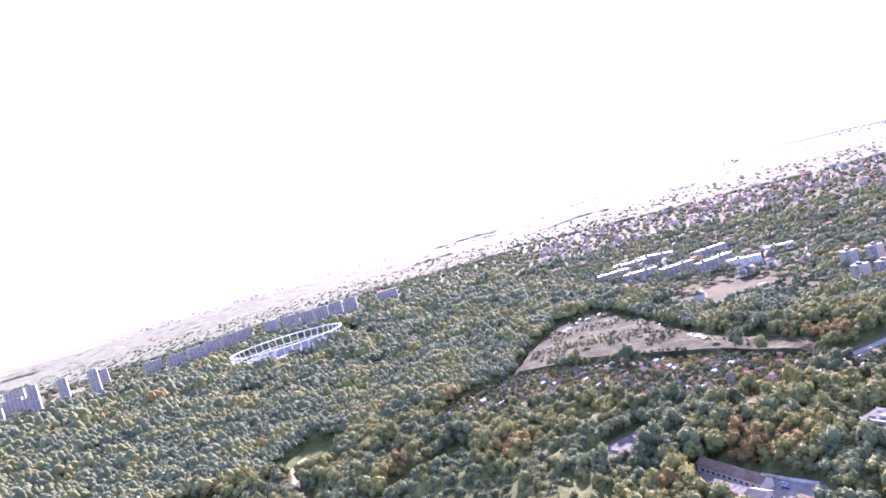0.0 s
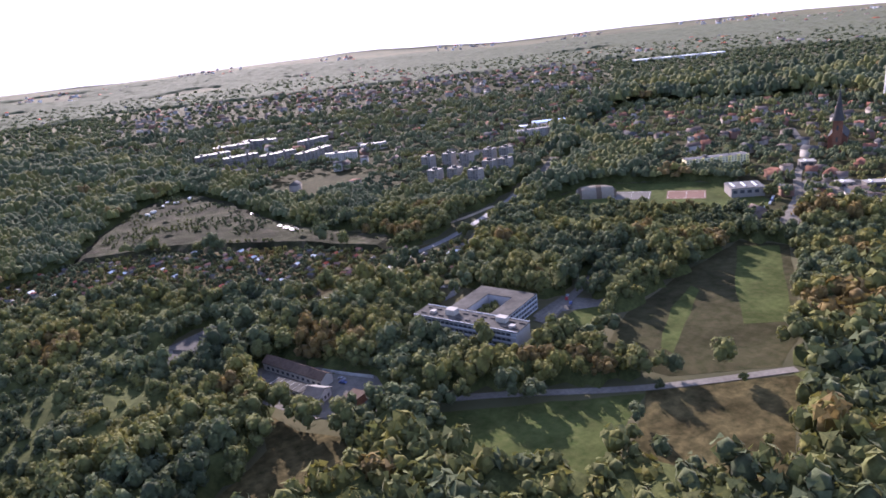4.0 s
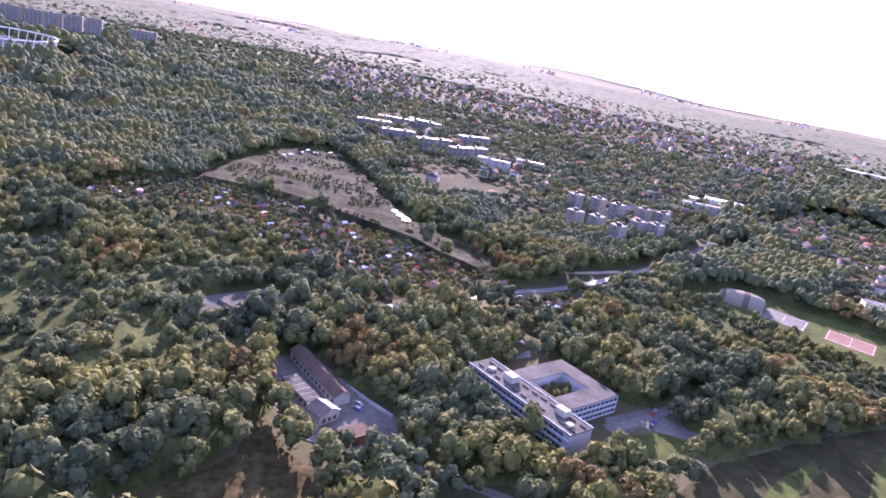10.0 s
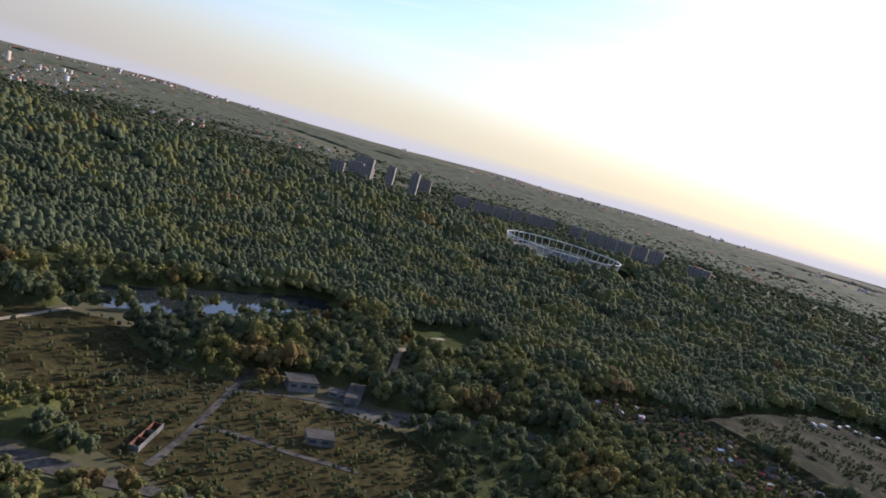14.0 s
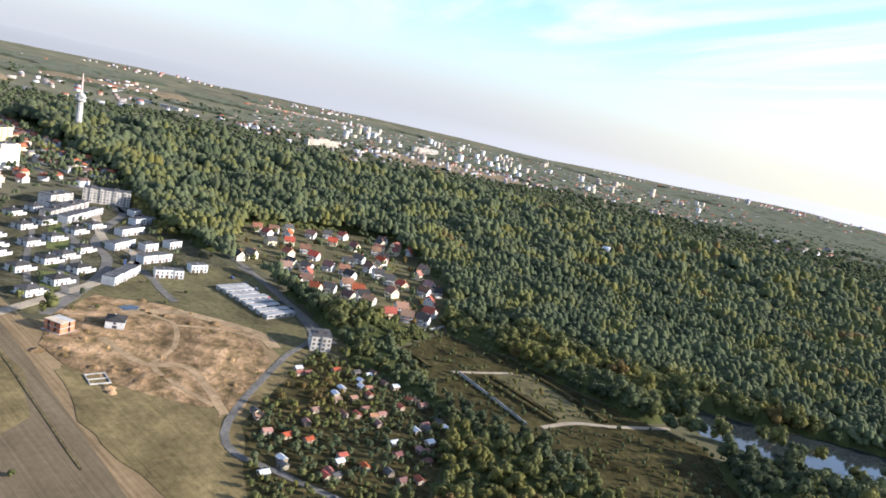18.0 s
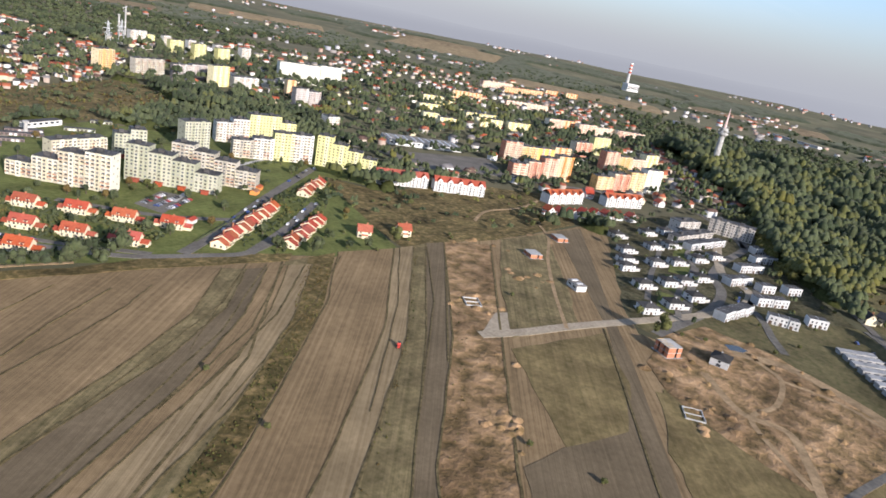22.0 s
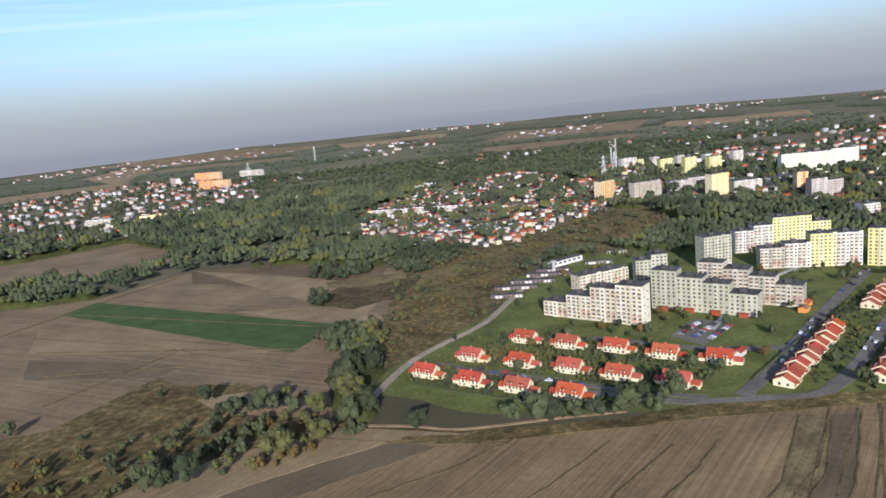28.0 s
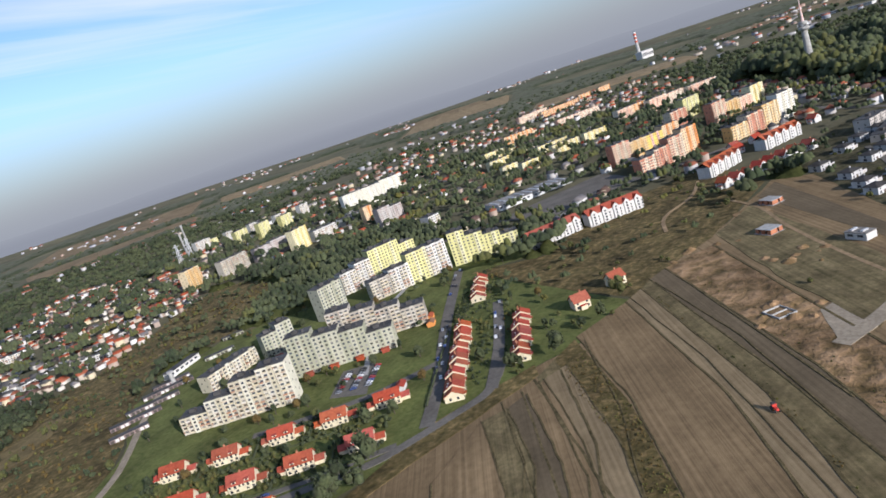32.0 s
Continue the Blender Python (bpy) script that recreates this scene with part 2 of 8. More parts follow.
M_GREENCROP = mat("green_crop", (0.034, 0.064, 0.019), (0.056, 0.09, 0.028), 3, 1.0, 0.3, 0.25, 18, furrow=(139, 2.0, 0.5))
M_SOIL_W = mat("brown_arable", (0.1, 0.071, 0.038), (0.235, 0.17, 0.099), 5, 1.0, 0.4, 0.28, 55, furrow=(139, 3.0, 0.7))
M_SOIL_RED = mat("dark_turned_soil", (0.075, 0.052, 0.028), (0.14, 0.1, 0.058), 5, 1.0, 0.4, 0.28, 45, furrow=(139, 3.0, 0.7))
M_CLAY = mat("dug_clay", (0.075, 0.052, 0.022), (0.34, 0.22, 0.12), 11, 1.0, 0.9, 0.45, 34, stops=((0.44, (0.15, 0.098, 0.046)), (0.56, (0.26, 0.163, 0.085))))
M_DIRT = mat("trodden_clay_track", (0.2, 0.138, 0.075), (0.31, 0.215, 0.122), 3, 1.0, 0.4, 0.25, 14)
M_ASPHALT = mat("asphalt", (0.115, 0.104, 0.088), (0.165, 0.149, 0.127), 2, 0.95, 0.1, 0.2, 20)
M_GRAVEL = mat("gravel_track", (0.23, 0.185, 0.13), (0.33, 0.275, 0.2), 2, 1.0, 0.2, 0.2, 15)
M_CONCRETE = mat("concrete", (0.3, 0.29, 0.27), (0.4, 0.39, 0.36), 3, 0.9, 0.1, 0.15, 12)
M_SLAG = mat("bare_slag", (0.018, 0.018, 0.009), (0.06, 0.05, 0.035), 8, 1.0, 0.9, 0.6, 34, stops=((0.5, (0.03, 0.031, 0.015)),), sheen=0.0)
M_TERRACES = mat("weathered_concrete", (0.1, 0.1, 0.092), (0.17, 0.165, 0.15), 5, 1.0, 0.3, 0.3, 20, sheen=0.0)
M_OLDBRICK = mat("crumbling_brick", (0.11, 0.05, 0.035), (0.17, 0.085, 0.06), 2, 1.0, 0.4, 0.3, 6, sheen=0.0)
M_PLOTS = mat("thin_garden_grass", (0.04, 0.041, 0.02), (0.105, 0.09, 0.055), 4, 1.0, 0.4, 0.4, 16, sheen=0.0)
M_NEWWALL = mat("new_white_render", (0.42, 0.415, 0.4), (0.52, 0.51, 0.49), 3, 0.9, 0.05, 0.1, 10, obj=0.12)
M_RUINTRACK = mat("broken_grey_concrete", (0.055, 0.05, 0.042), (0.105, 0.095, 0.08), 3, 1.0, 0.3, 0.35, 12, sheen=0.0)
M_DULL = mat("olive_rough_grass", (0.028, 0.029, 0.012), (0.054, 0.047, 0.024), 6, 1.0, 0.4, 0.35, 35, sheen=0.0)
M_WATER = mat("pond_water", (0.02, 0.027, 0.028), (0.025, 0.03, 0.03), 6, 0.06, 0.02, spec=0.6)
M_PUDDLE = mat("bright_pool_water", (0.03, 0.033, 0.033), (0.035, 0.036, 0.036), 3, 0.09, 0.02, spec=0.8)
M_LEAF = mat("broad_leaves", (0.077, 0.083, 0.029), (0.122, 0.124, 0.046), 1.3, 0.95, 0.6, 0.15, 22, island=0.1, leafy=0.2)
M_LEAF2 = mat("forest_leaves", (0.055, 0.069, 0.034), (0.094, 0.106, 0.051), 1.5, 0.95, 0.6, 0.22, 60, island=0.1, leafy=0.2)
M_OLIVE = mat("yellowing_leaves", (0.098, 0.094, 0.027), (0.148, 0.137, 0.043), 1.3, 0.95, 0.6, 0.15, 22, island=0.1, leafy=0.2)
M_AUTUMN = mat("autumn_leaves", (0.105, 0.074, 0.026), (0.15, 0.104, 0.038), 1.3, 0.95, 0.6, 0.2, 22, island=0.1, leafy=0.2)
# stronger sheen, so that the farthest woods pale as if hazy
M_DARKLEAF = mat("dark_conifer", (0.04, 0.053, 0.028), (0.062, 0.077, 0.041), 2, 0.95, 0.6, 0.2, 30, island=0.14, leafy=0.3, sheen=0.09)
LEAVES = [M_DARKLEAF, M_LEAF2, M_LEAF, M_OLIVE, M_AUTUMN]   # from dark to golden
M_BARK = mat("bark", (0.07, 0.055, 0.04), (0.12, 0.1, 0.08), 0.5, 1.0, 0.4)
M_ROOF_RED = mat("red_roof_tiles", (0.245, 0.047, 0.023), (0.35, 0.078, 0.037), 1.2, 0.8, 0.3, 0.12, 8, obj=0.16)
M_ROOF_OLD = mat("weathered_roof", (0.16, 0.075, 0.05), (0.24, 0.12, 0.08), 1.5, 0.85, 0.3, 0.2, 10, obj=0.4)
M_ROOF_DARK = mat("graphite_roof", (0.045, 0.043, 0.042), (0.072, 0.068, 0.065), 1.5, 0.9, 0.2, obj=0.3)
M_ROOF_BROWN = mat("brown_roof_sheet", (0.075, 0.052, 0.04), (0.115, 0.082, 0.063), 1.5, 0.95, 0.3, 0.2, 10)
M_MAUVE = mat("mauve_garage_render", (0.16, 0.12, 0.115), (0.22, 0.165, 0.155), 2, 0.95, 0.05, 0.15, 8, obj=0.2)
M_ROOF_FELT = mat("roofing_felt", (0.055, 0.052, 0.05), (0.09, 0.085, 0.08), 3, 0.72, 0.1, 0.3, 10, spec=0.16)
M_ROOF_LIGHT = mat("sunlit_grey_roofing", (0.17, 0.155, 0.135), (0.25, 0.23, 0.2), 4, 0.8, 0.1, 0.25, 14)
M_ROOF_SCHOOL = mat("gravelled_felt", (0.06, 0.056, 0.05), (0.095, 0.088, 0.077), 5, 0.95, 0.1, 0.25, 14)
M_CREAM = mat("cream_render", (0.56, 0.49, 0.33), (0.66, 0.58, 0.41), 2, 0.9, 0.05, obj=0.06)
M_WHITE = mat("white_render", (0.5, 0.485, 0.45), (0.6, 0.58, 0.545), 3, 0.9, 0.05, 0.06, 10)
M_GLASS = mat("window_glass", (0.035, 0.04, 0.05), (0.05, 0.055, 0.065), 2, 0.12, 0.0, spec=0.7)
M_DARKFRAME = mat("dark_joinery", (0.05, 0.04, 0.035), (0.07, 0.06, 0.05), 1, 0.6)
M_STEEL = mat("galvanised_steel", (0.5, 0.51, 0.52), (0.6, 0.6, 0.6), 2, 0.45, 0.0, metal=0.4)
PAINT_RED = mat("tractor_red", (0.5, 0.05, 0.04), (0.55, 0.07, 0.05), 1, 0.4)
M_TRACK = mat("dusty_old_asphalt", (0.09, 0.085, 0.075), (0.15, 0.135, 0.115), 3, 1.0, 0.2, 0.25, 15)
M_RUIN = mat("derelict_weeds", (0.028, 0.026, 0.011), (0.085, 0.066, 0.029), 5, 1.0, 0.5, 0.45, 18, sheen=0.0)
# lawn grass darkened for the northern greens seen against the sun
M_BACKLITLAWN = mat("backlit_lawn_grass", (0.036, 0.05, 0.014), (0.066, 0.072, 0.025), 4, 1.0, 0.4, 0.3, 22, sheen=0.0)
M_RUINGRASS = mat("yellow_rank_grass", (0.024, 0.023, 0.009), (0.07, 0.056, 0.024), 4, 1.0, 0.5, 0.45, 20, sheen=0.0)
M_GREENROOF = mat("greenhouse_sheet", (0.22, 0.22, 0.21), (0.32, 0.31, 0.3), 3, 0.8, 0.05, 0.2, 10)
M_BRICKRED = mat("red_brick", (0.33, 0.13, 0.075), (0.45, 0.2, 0.11), 1.0, 0.95, 0.2, 0.2, 8)
M_BRICKDARK = mat("dark_brick", (0.12, 0.055, 0.035), (0.19, 0.09, 0.06), 1.0, 0.95, 0.2, 0.2, 8)
M_STREET = mat("worn_smooth_asphalt", (0.09, 0.088, 0.085), (0.13, 0.125, 0.12), 2, 0.62, 0.05, 0.2, 20, spec=0.22)
M_METAL_SHEET = mat("sheet_metal", (0.5, 0.5, 0.5), (0.62, 0.61, 0.59), 3, 0.4, 0.05, metal=0.3)
M_PANES = palette("curtained_panes", [(0.05, 0.055, 0.065), (0.09, 0.095, 0.1), (0.16, 0.155, 0.15), (0.06, 0.055, 0.05), (0.3, 0.28, 0.25), (0.12, 0.1, 0.085), (0.07, 0.08, 0.1)], 0.2, 1.0)
M_BALCONY = palette("balcony_panels", [(0.62, 0.55, 0.4), (0.54, 0.49, 0.38), (0.64, 0.6, 0.5), (0.46, 0.37, 0.27), (0.6, 0.51, 0.33), (0.4, 0.22, 0.14), (0.64, 0.6, 0.52)], 0.9, 2.0)
FACADE = {
    "cream": ((0.52, 0.47, 0.34), (0.62, 0.59, 0.47)), "greygreen": ((0.35, 0.35, 0.25), (0.42, 0.41, 0.31)), "greywhite": ((0.5, 0.46, 0.38), (0.38, 0.345, 0.28)),
    "whiteyellow": ((0.62, 0.58, 0.5), (0.6, 0.56, 0.26)), "yellow": ((0.6, 0.56, 0.25), (0.66, 0.62, 0.38)), "slab": ((0.68, 0.64, 0.5), (0.72, 0.69, 0.6)),
    # tower: grey with the shade of sun-averted walls put into the colour
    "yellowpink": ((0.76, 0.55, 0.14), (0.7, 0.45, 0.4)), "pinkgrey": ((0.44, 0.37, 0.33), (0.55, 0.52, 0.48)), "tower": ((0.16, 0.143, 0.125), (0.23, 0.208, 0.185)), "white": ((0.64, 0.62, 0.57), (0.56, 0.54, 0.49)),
    "orange": ((0.66, 0.27, 0.08), (0.7, 0.5, 0.3)), "pinkorange": ((0.56, 0.24, 0.15), (0.66, 0.55, 0.4)), "yelloworange": ((0.66, 0.42, 0.17), (0.7, 0.57, 0.36)),
    "white2": ((0.76, 0.66, 0.5), (0.74, 0.45, 0.32)), "yellowlow": ((0.74, 0.6, 0.22), (0.76, 0.68, 0.42)), "greyflat": ((0.36, 0.33, 0.29), (0.47, 0.43, 0.38)),
    "red": ((0.62, 0.08, 0.07), (0.7, 0.15, 0.12)), "hall": ((0.62, 0.62, 0.6), (0.5, 0.5, 0.48)), "school": ((0.3, 0.3, 0.31), (0.42, 0.43, 0.45)),
}
for key, (a, b) in FACADE.items():
    mat("wall_" + key, a, tuple(v * 0.9 for v in a), 3, 0.92, 0.05, 0.08, 12)
    mat("panel_" + key, b, tuple(v * 0.9 for v in b), 3, 0.92, 0.05, 0.08, 12)


# ---- mesh helpers ----
def mesh_of(bm, name, *mats):
    me = bpy.data.meshes.new(name)
    bm.to_mesh(me)
    bm.free()
    for m in mats:
        me.materials.append(m)
    return me


def part(name, bm, material, parent=None, label="", kind=""):
    """Links a bmesh (or a ready mesh) as one object under a thing or a part."""
    me = bm if isinstance(bm, bpy.types.Mesh) else mesh_of(bm, name, *(material if isinstance(material, (list, tuple)) else [material]))
    ob = new(name, me)
    if parent is not None:
        ob.parent = parent
    return tagged(ob, label, kind=kind)


def thing(name, label, category, m=None, group="", kind=""):
    ob = tagged(new(name), label, category, group, kind)
    ob.empty_display_size = 0.5
    if m is not None:
        ob.matrix_basis = m
    return ob


def box(bm, x0, y0, z0, x1, y1, z1, mi=0):
    v = [bm.verts.new(p) for p in ((x0, y0, z0), (x1, y0, z0), (x1, y1, z0), (x0, y1, z0), (x0, y0, z1), (x1, y0, z1), (x1, y1, z1), (x0, y1, z1))]
    for f in ((3, 2, 1, 0), (4, 5, 6, 7), (0, 1, 5, 4), (1, 2, 6, 5), (2, 3, 7, 6), (3, 0, 4, 7)):
        bm.faces.new([v[i] for i in f]).material_index = mi
    return v


def boxes(*rows):
    bm = bmesh.new()
    for r in rows:
        box(bm, *r)
    return bm


def prism(points, z0, z1):
    """An upright prism over a plan outline."""
    bm = bmesh.new()
    lo = [bm.verts.new((x, y, z0)) for x, y in points]
    hi = [bm.verts.new((x, y, z1)) for x, y in points]
    bm.faces.new(hi)
    for i in range(len(lo)):
        j = (i + 1) % len(lo)
        bm.faces.new((lo[i], lo[j], hi[j], hi[i]))
    bmesh.ops.recalc_face_normals(bm, faces=bm.faces[:])
    bmesh.ops.triangulate(bm, faces=[f for f in bm.faces if len(f.verts) > 4])
    return bm


def softened(points, step=14.0, wobble=1.2, seed=1):
    """A plan outline with uneven edges."""
    rng = random.Random(seed)
    out = []
    for (x0, y0), (x1, y1) in zip(points, points[1:] + points[:1]):
        n = max(1, int(math.hypot(x1 - x0, y1 - y0) / step))
        for i in range(n):
            f = i / n
            w = wobble if i else wobble * 0.5
            out.append((x0 + (x1 - x0) * f + rng.uniform(-w, w), y0 + (y1 - y0) * f + rng.uniform(-w, w)))
    return out


def ribbon(points, width, z0, z1):
    """A road along a line in plan, with a slight thickness."""
    pts = [Vector(p) for p in points]
    fine = []
    for i in range(len(pts) - 1):
        a, b = pts[max(i - 1, 0)], pts[min(i + 2, len(pts) - 1)]
        for k in range(6):
            t = k / 6
            p, q = pts[i], pts[i + 1]
            fine.append(0.5 * ((2 * p) + (q - a) * t + (2 * a - 5 * p + 4 * q - b) * t * t + (-a + 3 * p - 3 * q + b) * t ** 3))
    fine.append(pts[-1])
    left, right = [], []
    for i, p in enumerate(fine):
        d = (fine[min(i + 1, len(fine) - 1)] - fine[max(i - 1, 0)]).normalized()
        nrm = Vector((-d.y, d.x)) * width / 2
        left.append(p + nrm), right.append(p - nrm)
    bm = bmesh.new()
    rings = [[bm.verts.new((*q, z)) for q, z in ((a, z0), (a, z1), (b, z1), (b, z0))] for a, b in zip(left, right)]
    for r, s in zip(rings, rings[1:]):
        for k in range(3):
            bm.faces.new((r[k], s[k], s[k + 1], r[k + 1]))
    bmesh.ops.recalc_face_normals(bm, faces=bm.faces[:])
    return bm


def inside(x, y, poly):
    hit = False
    for (x0, y0), (x1, y1) in zip(poly, poly[1:] + poly[:1]):
        if (y0 > y) != (y1 > y) and x < (x1 - x0) * (y - y0) / (y1 - y0) + x0:
            hit = not hit
    return hit


def mesh_from(name, verts, faces, material, mat_index=None, soft=False):
    """A mesh from arrays of vertices and triangles."""
    me = bpy.data.meshes.new(name)
    nf = len(faces)
    me.vertices.add(len(verts))
    me.vertices.foreach_set("co", np.asarray(verts, np.float32).ravel())
    me.loops.add(nf * 3)
    me.loops.foreach_set("vertex_index", np.asarray(faces, np.int32).ravel())
    me.polygons.add(nf)
    me.polygons.foreach_set("loop_start", np.arange(nf, dtype=np.int32) * 3)
    for m in material if isinstance(material, (list, tuple)) else [material]:
        me.materials.append(m)
    if mat_index is not None:
        me.polygons.foreach_set("material_index", np.asarray(mat_index, np.int32))
    if soft:
        me.polygons.foreach_set("use_smooth", np.ones(nf, bool))
    me.update(calc_edges=True)
    me.validate()
    return me

# ---- plan ----
SOUTH_FIELDS = [(300, -250), (150, -395), (60, -380), (-30, -393), (-52, -408), (-104, -378), (-174, -356), (-238, -352), (-277, -337), (-329, -312),
                (-381, -308), (-417, -306), (-476, -290), (-601, -280), (-601, -250), (-449, -165), (-415, -139), (-420, -96), (-445, -9), (-410, 10),
                (-300, -20), (-240, 0), (-150, -60), (0, -100), (150, -100), (300, -100)]
WEST_FIELDS = [(330, -480), (108, -486), (58, -543), (14, -462), (-48, -425), (-46, -480), (-98, -582), (-150, -745), (-132, -785), (-42, -865), (62, -909), (152, -829), (420, -860), (420, -600)]
WOLD = [(80, -1037), (131, -955), (248, -944), (420, -950), (460, -1150), (313, -1165), (188, -1232)]
SCRUB_W = [(-82, -485), (-125, -491), (-184, -570), (-240, -655), (-300, -715), (-370, -850), (-330, -860), (-215, -735), (-150, -745), (-100, -600)]
ESTATE = [(-80, -478), (-184, -565), (-235, -650), (-345, -690), (-400, -640), (-560, -590), (-575, -500), (-480, -440), (-455, -480), (-400, -360), (-378, -309), (-329, -313), (-277, -338), (-218, -352), (-177, -367), (-148, -378), (-108, -402), (-93, -427), (-69, -449)]
SCRUB_E = [(-455, -480), (-480, -420), (-600, -425), (-690, -350), (-601, -284), (-476, -288), (-417, -304), (-381, -306), (-400, -360)]
WHITE_ESTATE = [(-600, -250), (-640, -268), (-760, -262), (-867, -191), (-700, -120), (-600, -40), (-470, -60), (-425, -145), (-449, -165)]
HAMLET = [(-490, 130), (-510, 40), (-590, -10), (-640, -50), (-780, -50), (-830, 60), (-830, 130), (-650, 165)]
TOWN_E = [(-580, -590), (-575, -500), (-520, -440), (-600, -425), (-690, -340), (-760, -262), (-867, -191), (-960, -230), (-1300, -480), (-2000, -900), (-2000, -1350), (-1150, -1500), (-700, -1450), (-470, -1010), (-640, -700)]
TOWN_RED = [(-135, -1135), (-340, -1451), (-603, -1566), (-600, -1112), (-480, -930), (-389, -879), (-286, -794), (-192, -831), (-122, -1003)]
TOWN_SW = [(700, -1450), (420, -1230), (331, -1215), (202, -1261), (0, -1500), (-30, -1700), (60, -2300), (160, -2900), (560, -2700), (900, -2000)]
CITY = [(-1694, 100), (-1931, 463), (-2191, 882), (-1941, 1225), (-2500, 1900), (-3600, 1300), (-3700, 0), (-2300, -300)]
TOWN_N = [(145, 1072), (189, 790), (290, 540), (521, 577), (640, 700), (1000, 900), (1700, 1700), (1300, 2500), (300, 2300), (60, 1300)]
CHURCH_TOWN = [(425, 225), (520, 180), (800, 200), (1100, 500), (900, 800), (640, 690), (600, 470), (505, 395), (560, 340)]
SLAG = [(-28, 590), (12, 690), (70, 788), (126, 800), (149, 712), (155, 620), (172, 505), (212, 415), (190, 396), (160, 446), (120, 485), (77, 526), (30, 566)]
MEADOW_N = [(162, 711), (283, 786), (351, 691), (213, 607)]
GRASS_FIELD = [(181, 151), (230, 178), (313, 198), (380, 210), (392, 178), (278, 100), (234, 84), (189, 113)]
GREEN_STRIP = [(368, 203), (386, 183), (282, 108), (262, 124), (305, 160)]
LAWN_A = [(83, 164), (170, 110), (108, 80), (80, 110)]
HEATH_A = [(174, 113), (232, 74), (158, 30), (128, 80)]
LAWN_S = [(186, 199), (233, 204), (214, 180), (186, 162)]
GREEN_GOLF = [(-268, 496), (-235, 569), (-188, 536), (-206, 451), (-240, 470)]
POND = [(-412, 300), (-392, 352), (-375, 410), (-345, 485), (-288, 455), (-300, 395), (-326, 330), (-368, 283)]
RUINS = [(-282, 190), (-290, 255), (-242, 278), (-181, 312), (-130, 325), (-105, 276), (-120, 200), (-169, 185), (-217, 175)]
RANGE = [(-443, 84), (-499, 134), (-461, 179), (-418, 209), (-376, 243), (-347, 274), (-299, 262), (-251, 254), (-254, 192), (-320, 160), (-344, 122), (-401, 99)]
RUNWAY = [(-206, 299), (-182, 326), (-134, 383), (-96, 412), (-80, 386), (-126, 364), (-170, 311), (-192, 289)]
ALLOT_N = [(-117, 511), (-66, 576), (-25, 591), (30, 562), (77, 523), (144, 462), (192, 394), (230, 384), (158, 356), (99, 345), (72, 368), (52, 385), (26, 430), (-11, 455), (-40, 474), (-88, 466)]
ALLOT_S = [(-315, -5), (-420, 30), (-400, 70), (-342, 108), (-243, 74), (-215, 110), (-160, 60), (-200, 10)]
BUSHES_W = [(120, -486), (58, -545), (14, -459), (-48, -422), (-52, -410), (-30, -395), (60, -382), (150, -397), (330, -440)]
SITE_E = [(-425, -147), (-540, -112), (-600, -40), (-560, -5), (-508, 12), (-445, 27), (-408, 10), (-443, -9), (-418, -96)]
PITCHES = [(352, 392), (372, 410), (440, 428), (500, 360), (520, 305), (485, 255), (456, 240)]
CLEARING = [(-34, 156), (-1, 172), (16, 186), (21, 207), (28, 211), (33, 191), (47, 172), (40, 148), (0, 142)]
SCHOOL_LOT = [(116, 244), (135, 262), (190, 272), (212, 225), (240, 200), (215, 184), (165, 174), (146, 170)]
YARD = [(30, 264), (52, 270), (68, 238), (86, 212), (78, 187), (54, 185), (38, 200), (28, 228)]
LOW_YARD = [(-16, 300), (0, 288), (42, 308), (54, 330), (38, 352), (-6, 332)]
ALLOT_E = [(160, 330), (195, 358), (245, 378), (268, 357), (200, 305)]
HALL_LOT = [(-610, -560), (-760, -500), (-700, -430), (-600, -470)]
STADIUM_LOT = [(-545, 1250), (-405, 1090), (-235, 1160), (-225, 1340), (-395, 1410), (-545, 1370)]
FAR_FIELDS = [[(900, -4400), (181, -4550), (-581, -4058), (335, -3559)], [(745, -3395), (629, -3938), (439, -3642), (479, -2838)], [(-1500, -2600), (-1900, -3100), (-1300, -3500), (-900, -2900)], [(-2600, -1750), (-3100, -2050), (-2800, -2500), (-2300, -2200)]]
for _k in range(11):   # more fields towards the horizon
    _a, _r = radians(168 + 13 * _k), 2300 + 180 * ((_k * 7) % 10)
    _c, _s = math.cos(_a), math.sin(_a)
    FAR_FIELDS.append([(_c * (_r + u) - _s * v, _s * (_r + u) + _c * v) for u, v in ((-150, -300), (180, -260 - 10 * _k), (140, 240 + 12 * _k), (-170, 280))])
SCRUB_N = [(-150, -745), (-215, -735), (-330, -860), (-370, -850), (-300, -715), (-345, -690), (-480, -760), (-520, -900), (-480, -930), (-389, -879), (-286, -794), (-192, -831), (-140, -800)]
POPLAR_BELT = [(300, 330), (345, 400), (460, 238), (420, 190), (380, 215)]
GAP = [(-425, 0), (-425, 32), (-318, 2), (-205, 14), (-160, 62), (-118, 20), (-120, -60), (-240, -12), (-300, -28)]
LOW_WOOD = [(-80, 40), (-60, 330), (-130, 345), (-262, 292), (-300, 268), (-420, 215), (-520, 140), (-440, 20), (-250, 0)]
OPEN = [GAP] + FAR_FIELDS + [LOW_YARD, CLEARING, SOUTH_FIELDS, WEST_FIELDS, WOLD, SLAG, MEADOW_N, GRASS_FIELD, LAWN_A, LAWN_S, GREEN_GOLF, POND, RUNWAY, PITCHES, SCHOOL_LOT, YARD, STADIUM_LOT, HALL_LOT, SITE_E]
FRONT = [(-79, -476), (-62, -450), (-66, -410), (-104, -384), (-131, -376), (-176, -370), (-222, -352), (-222, -375), (-205, -395), (-159, -425), (-121, -465)]
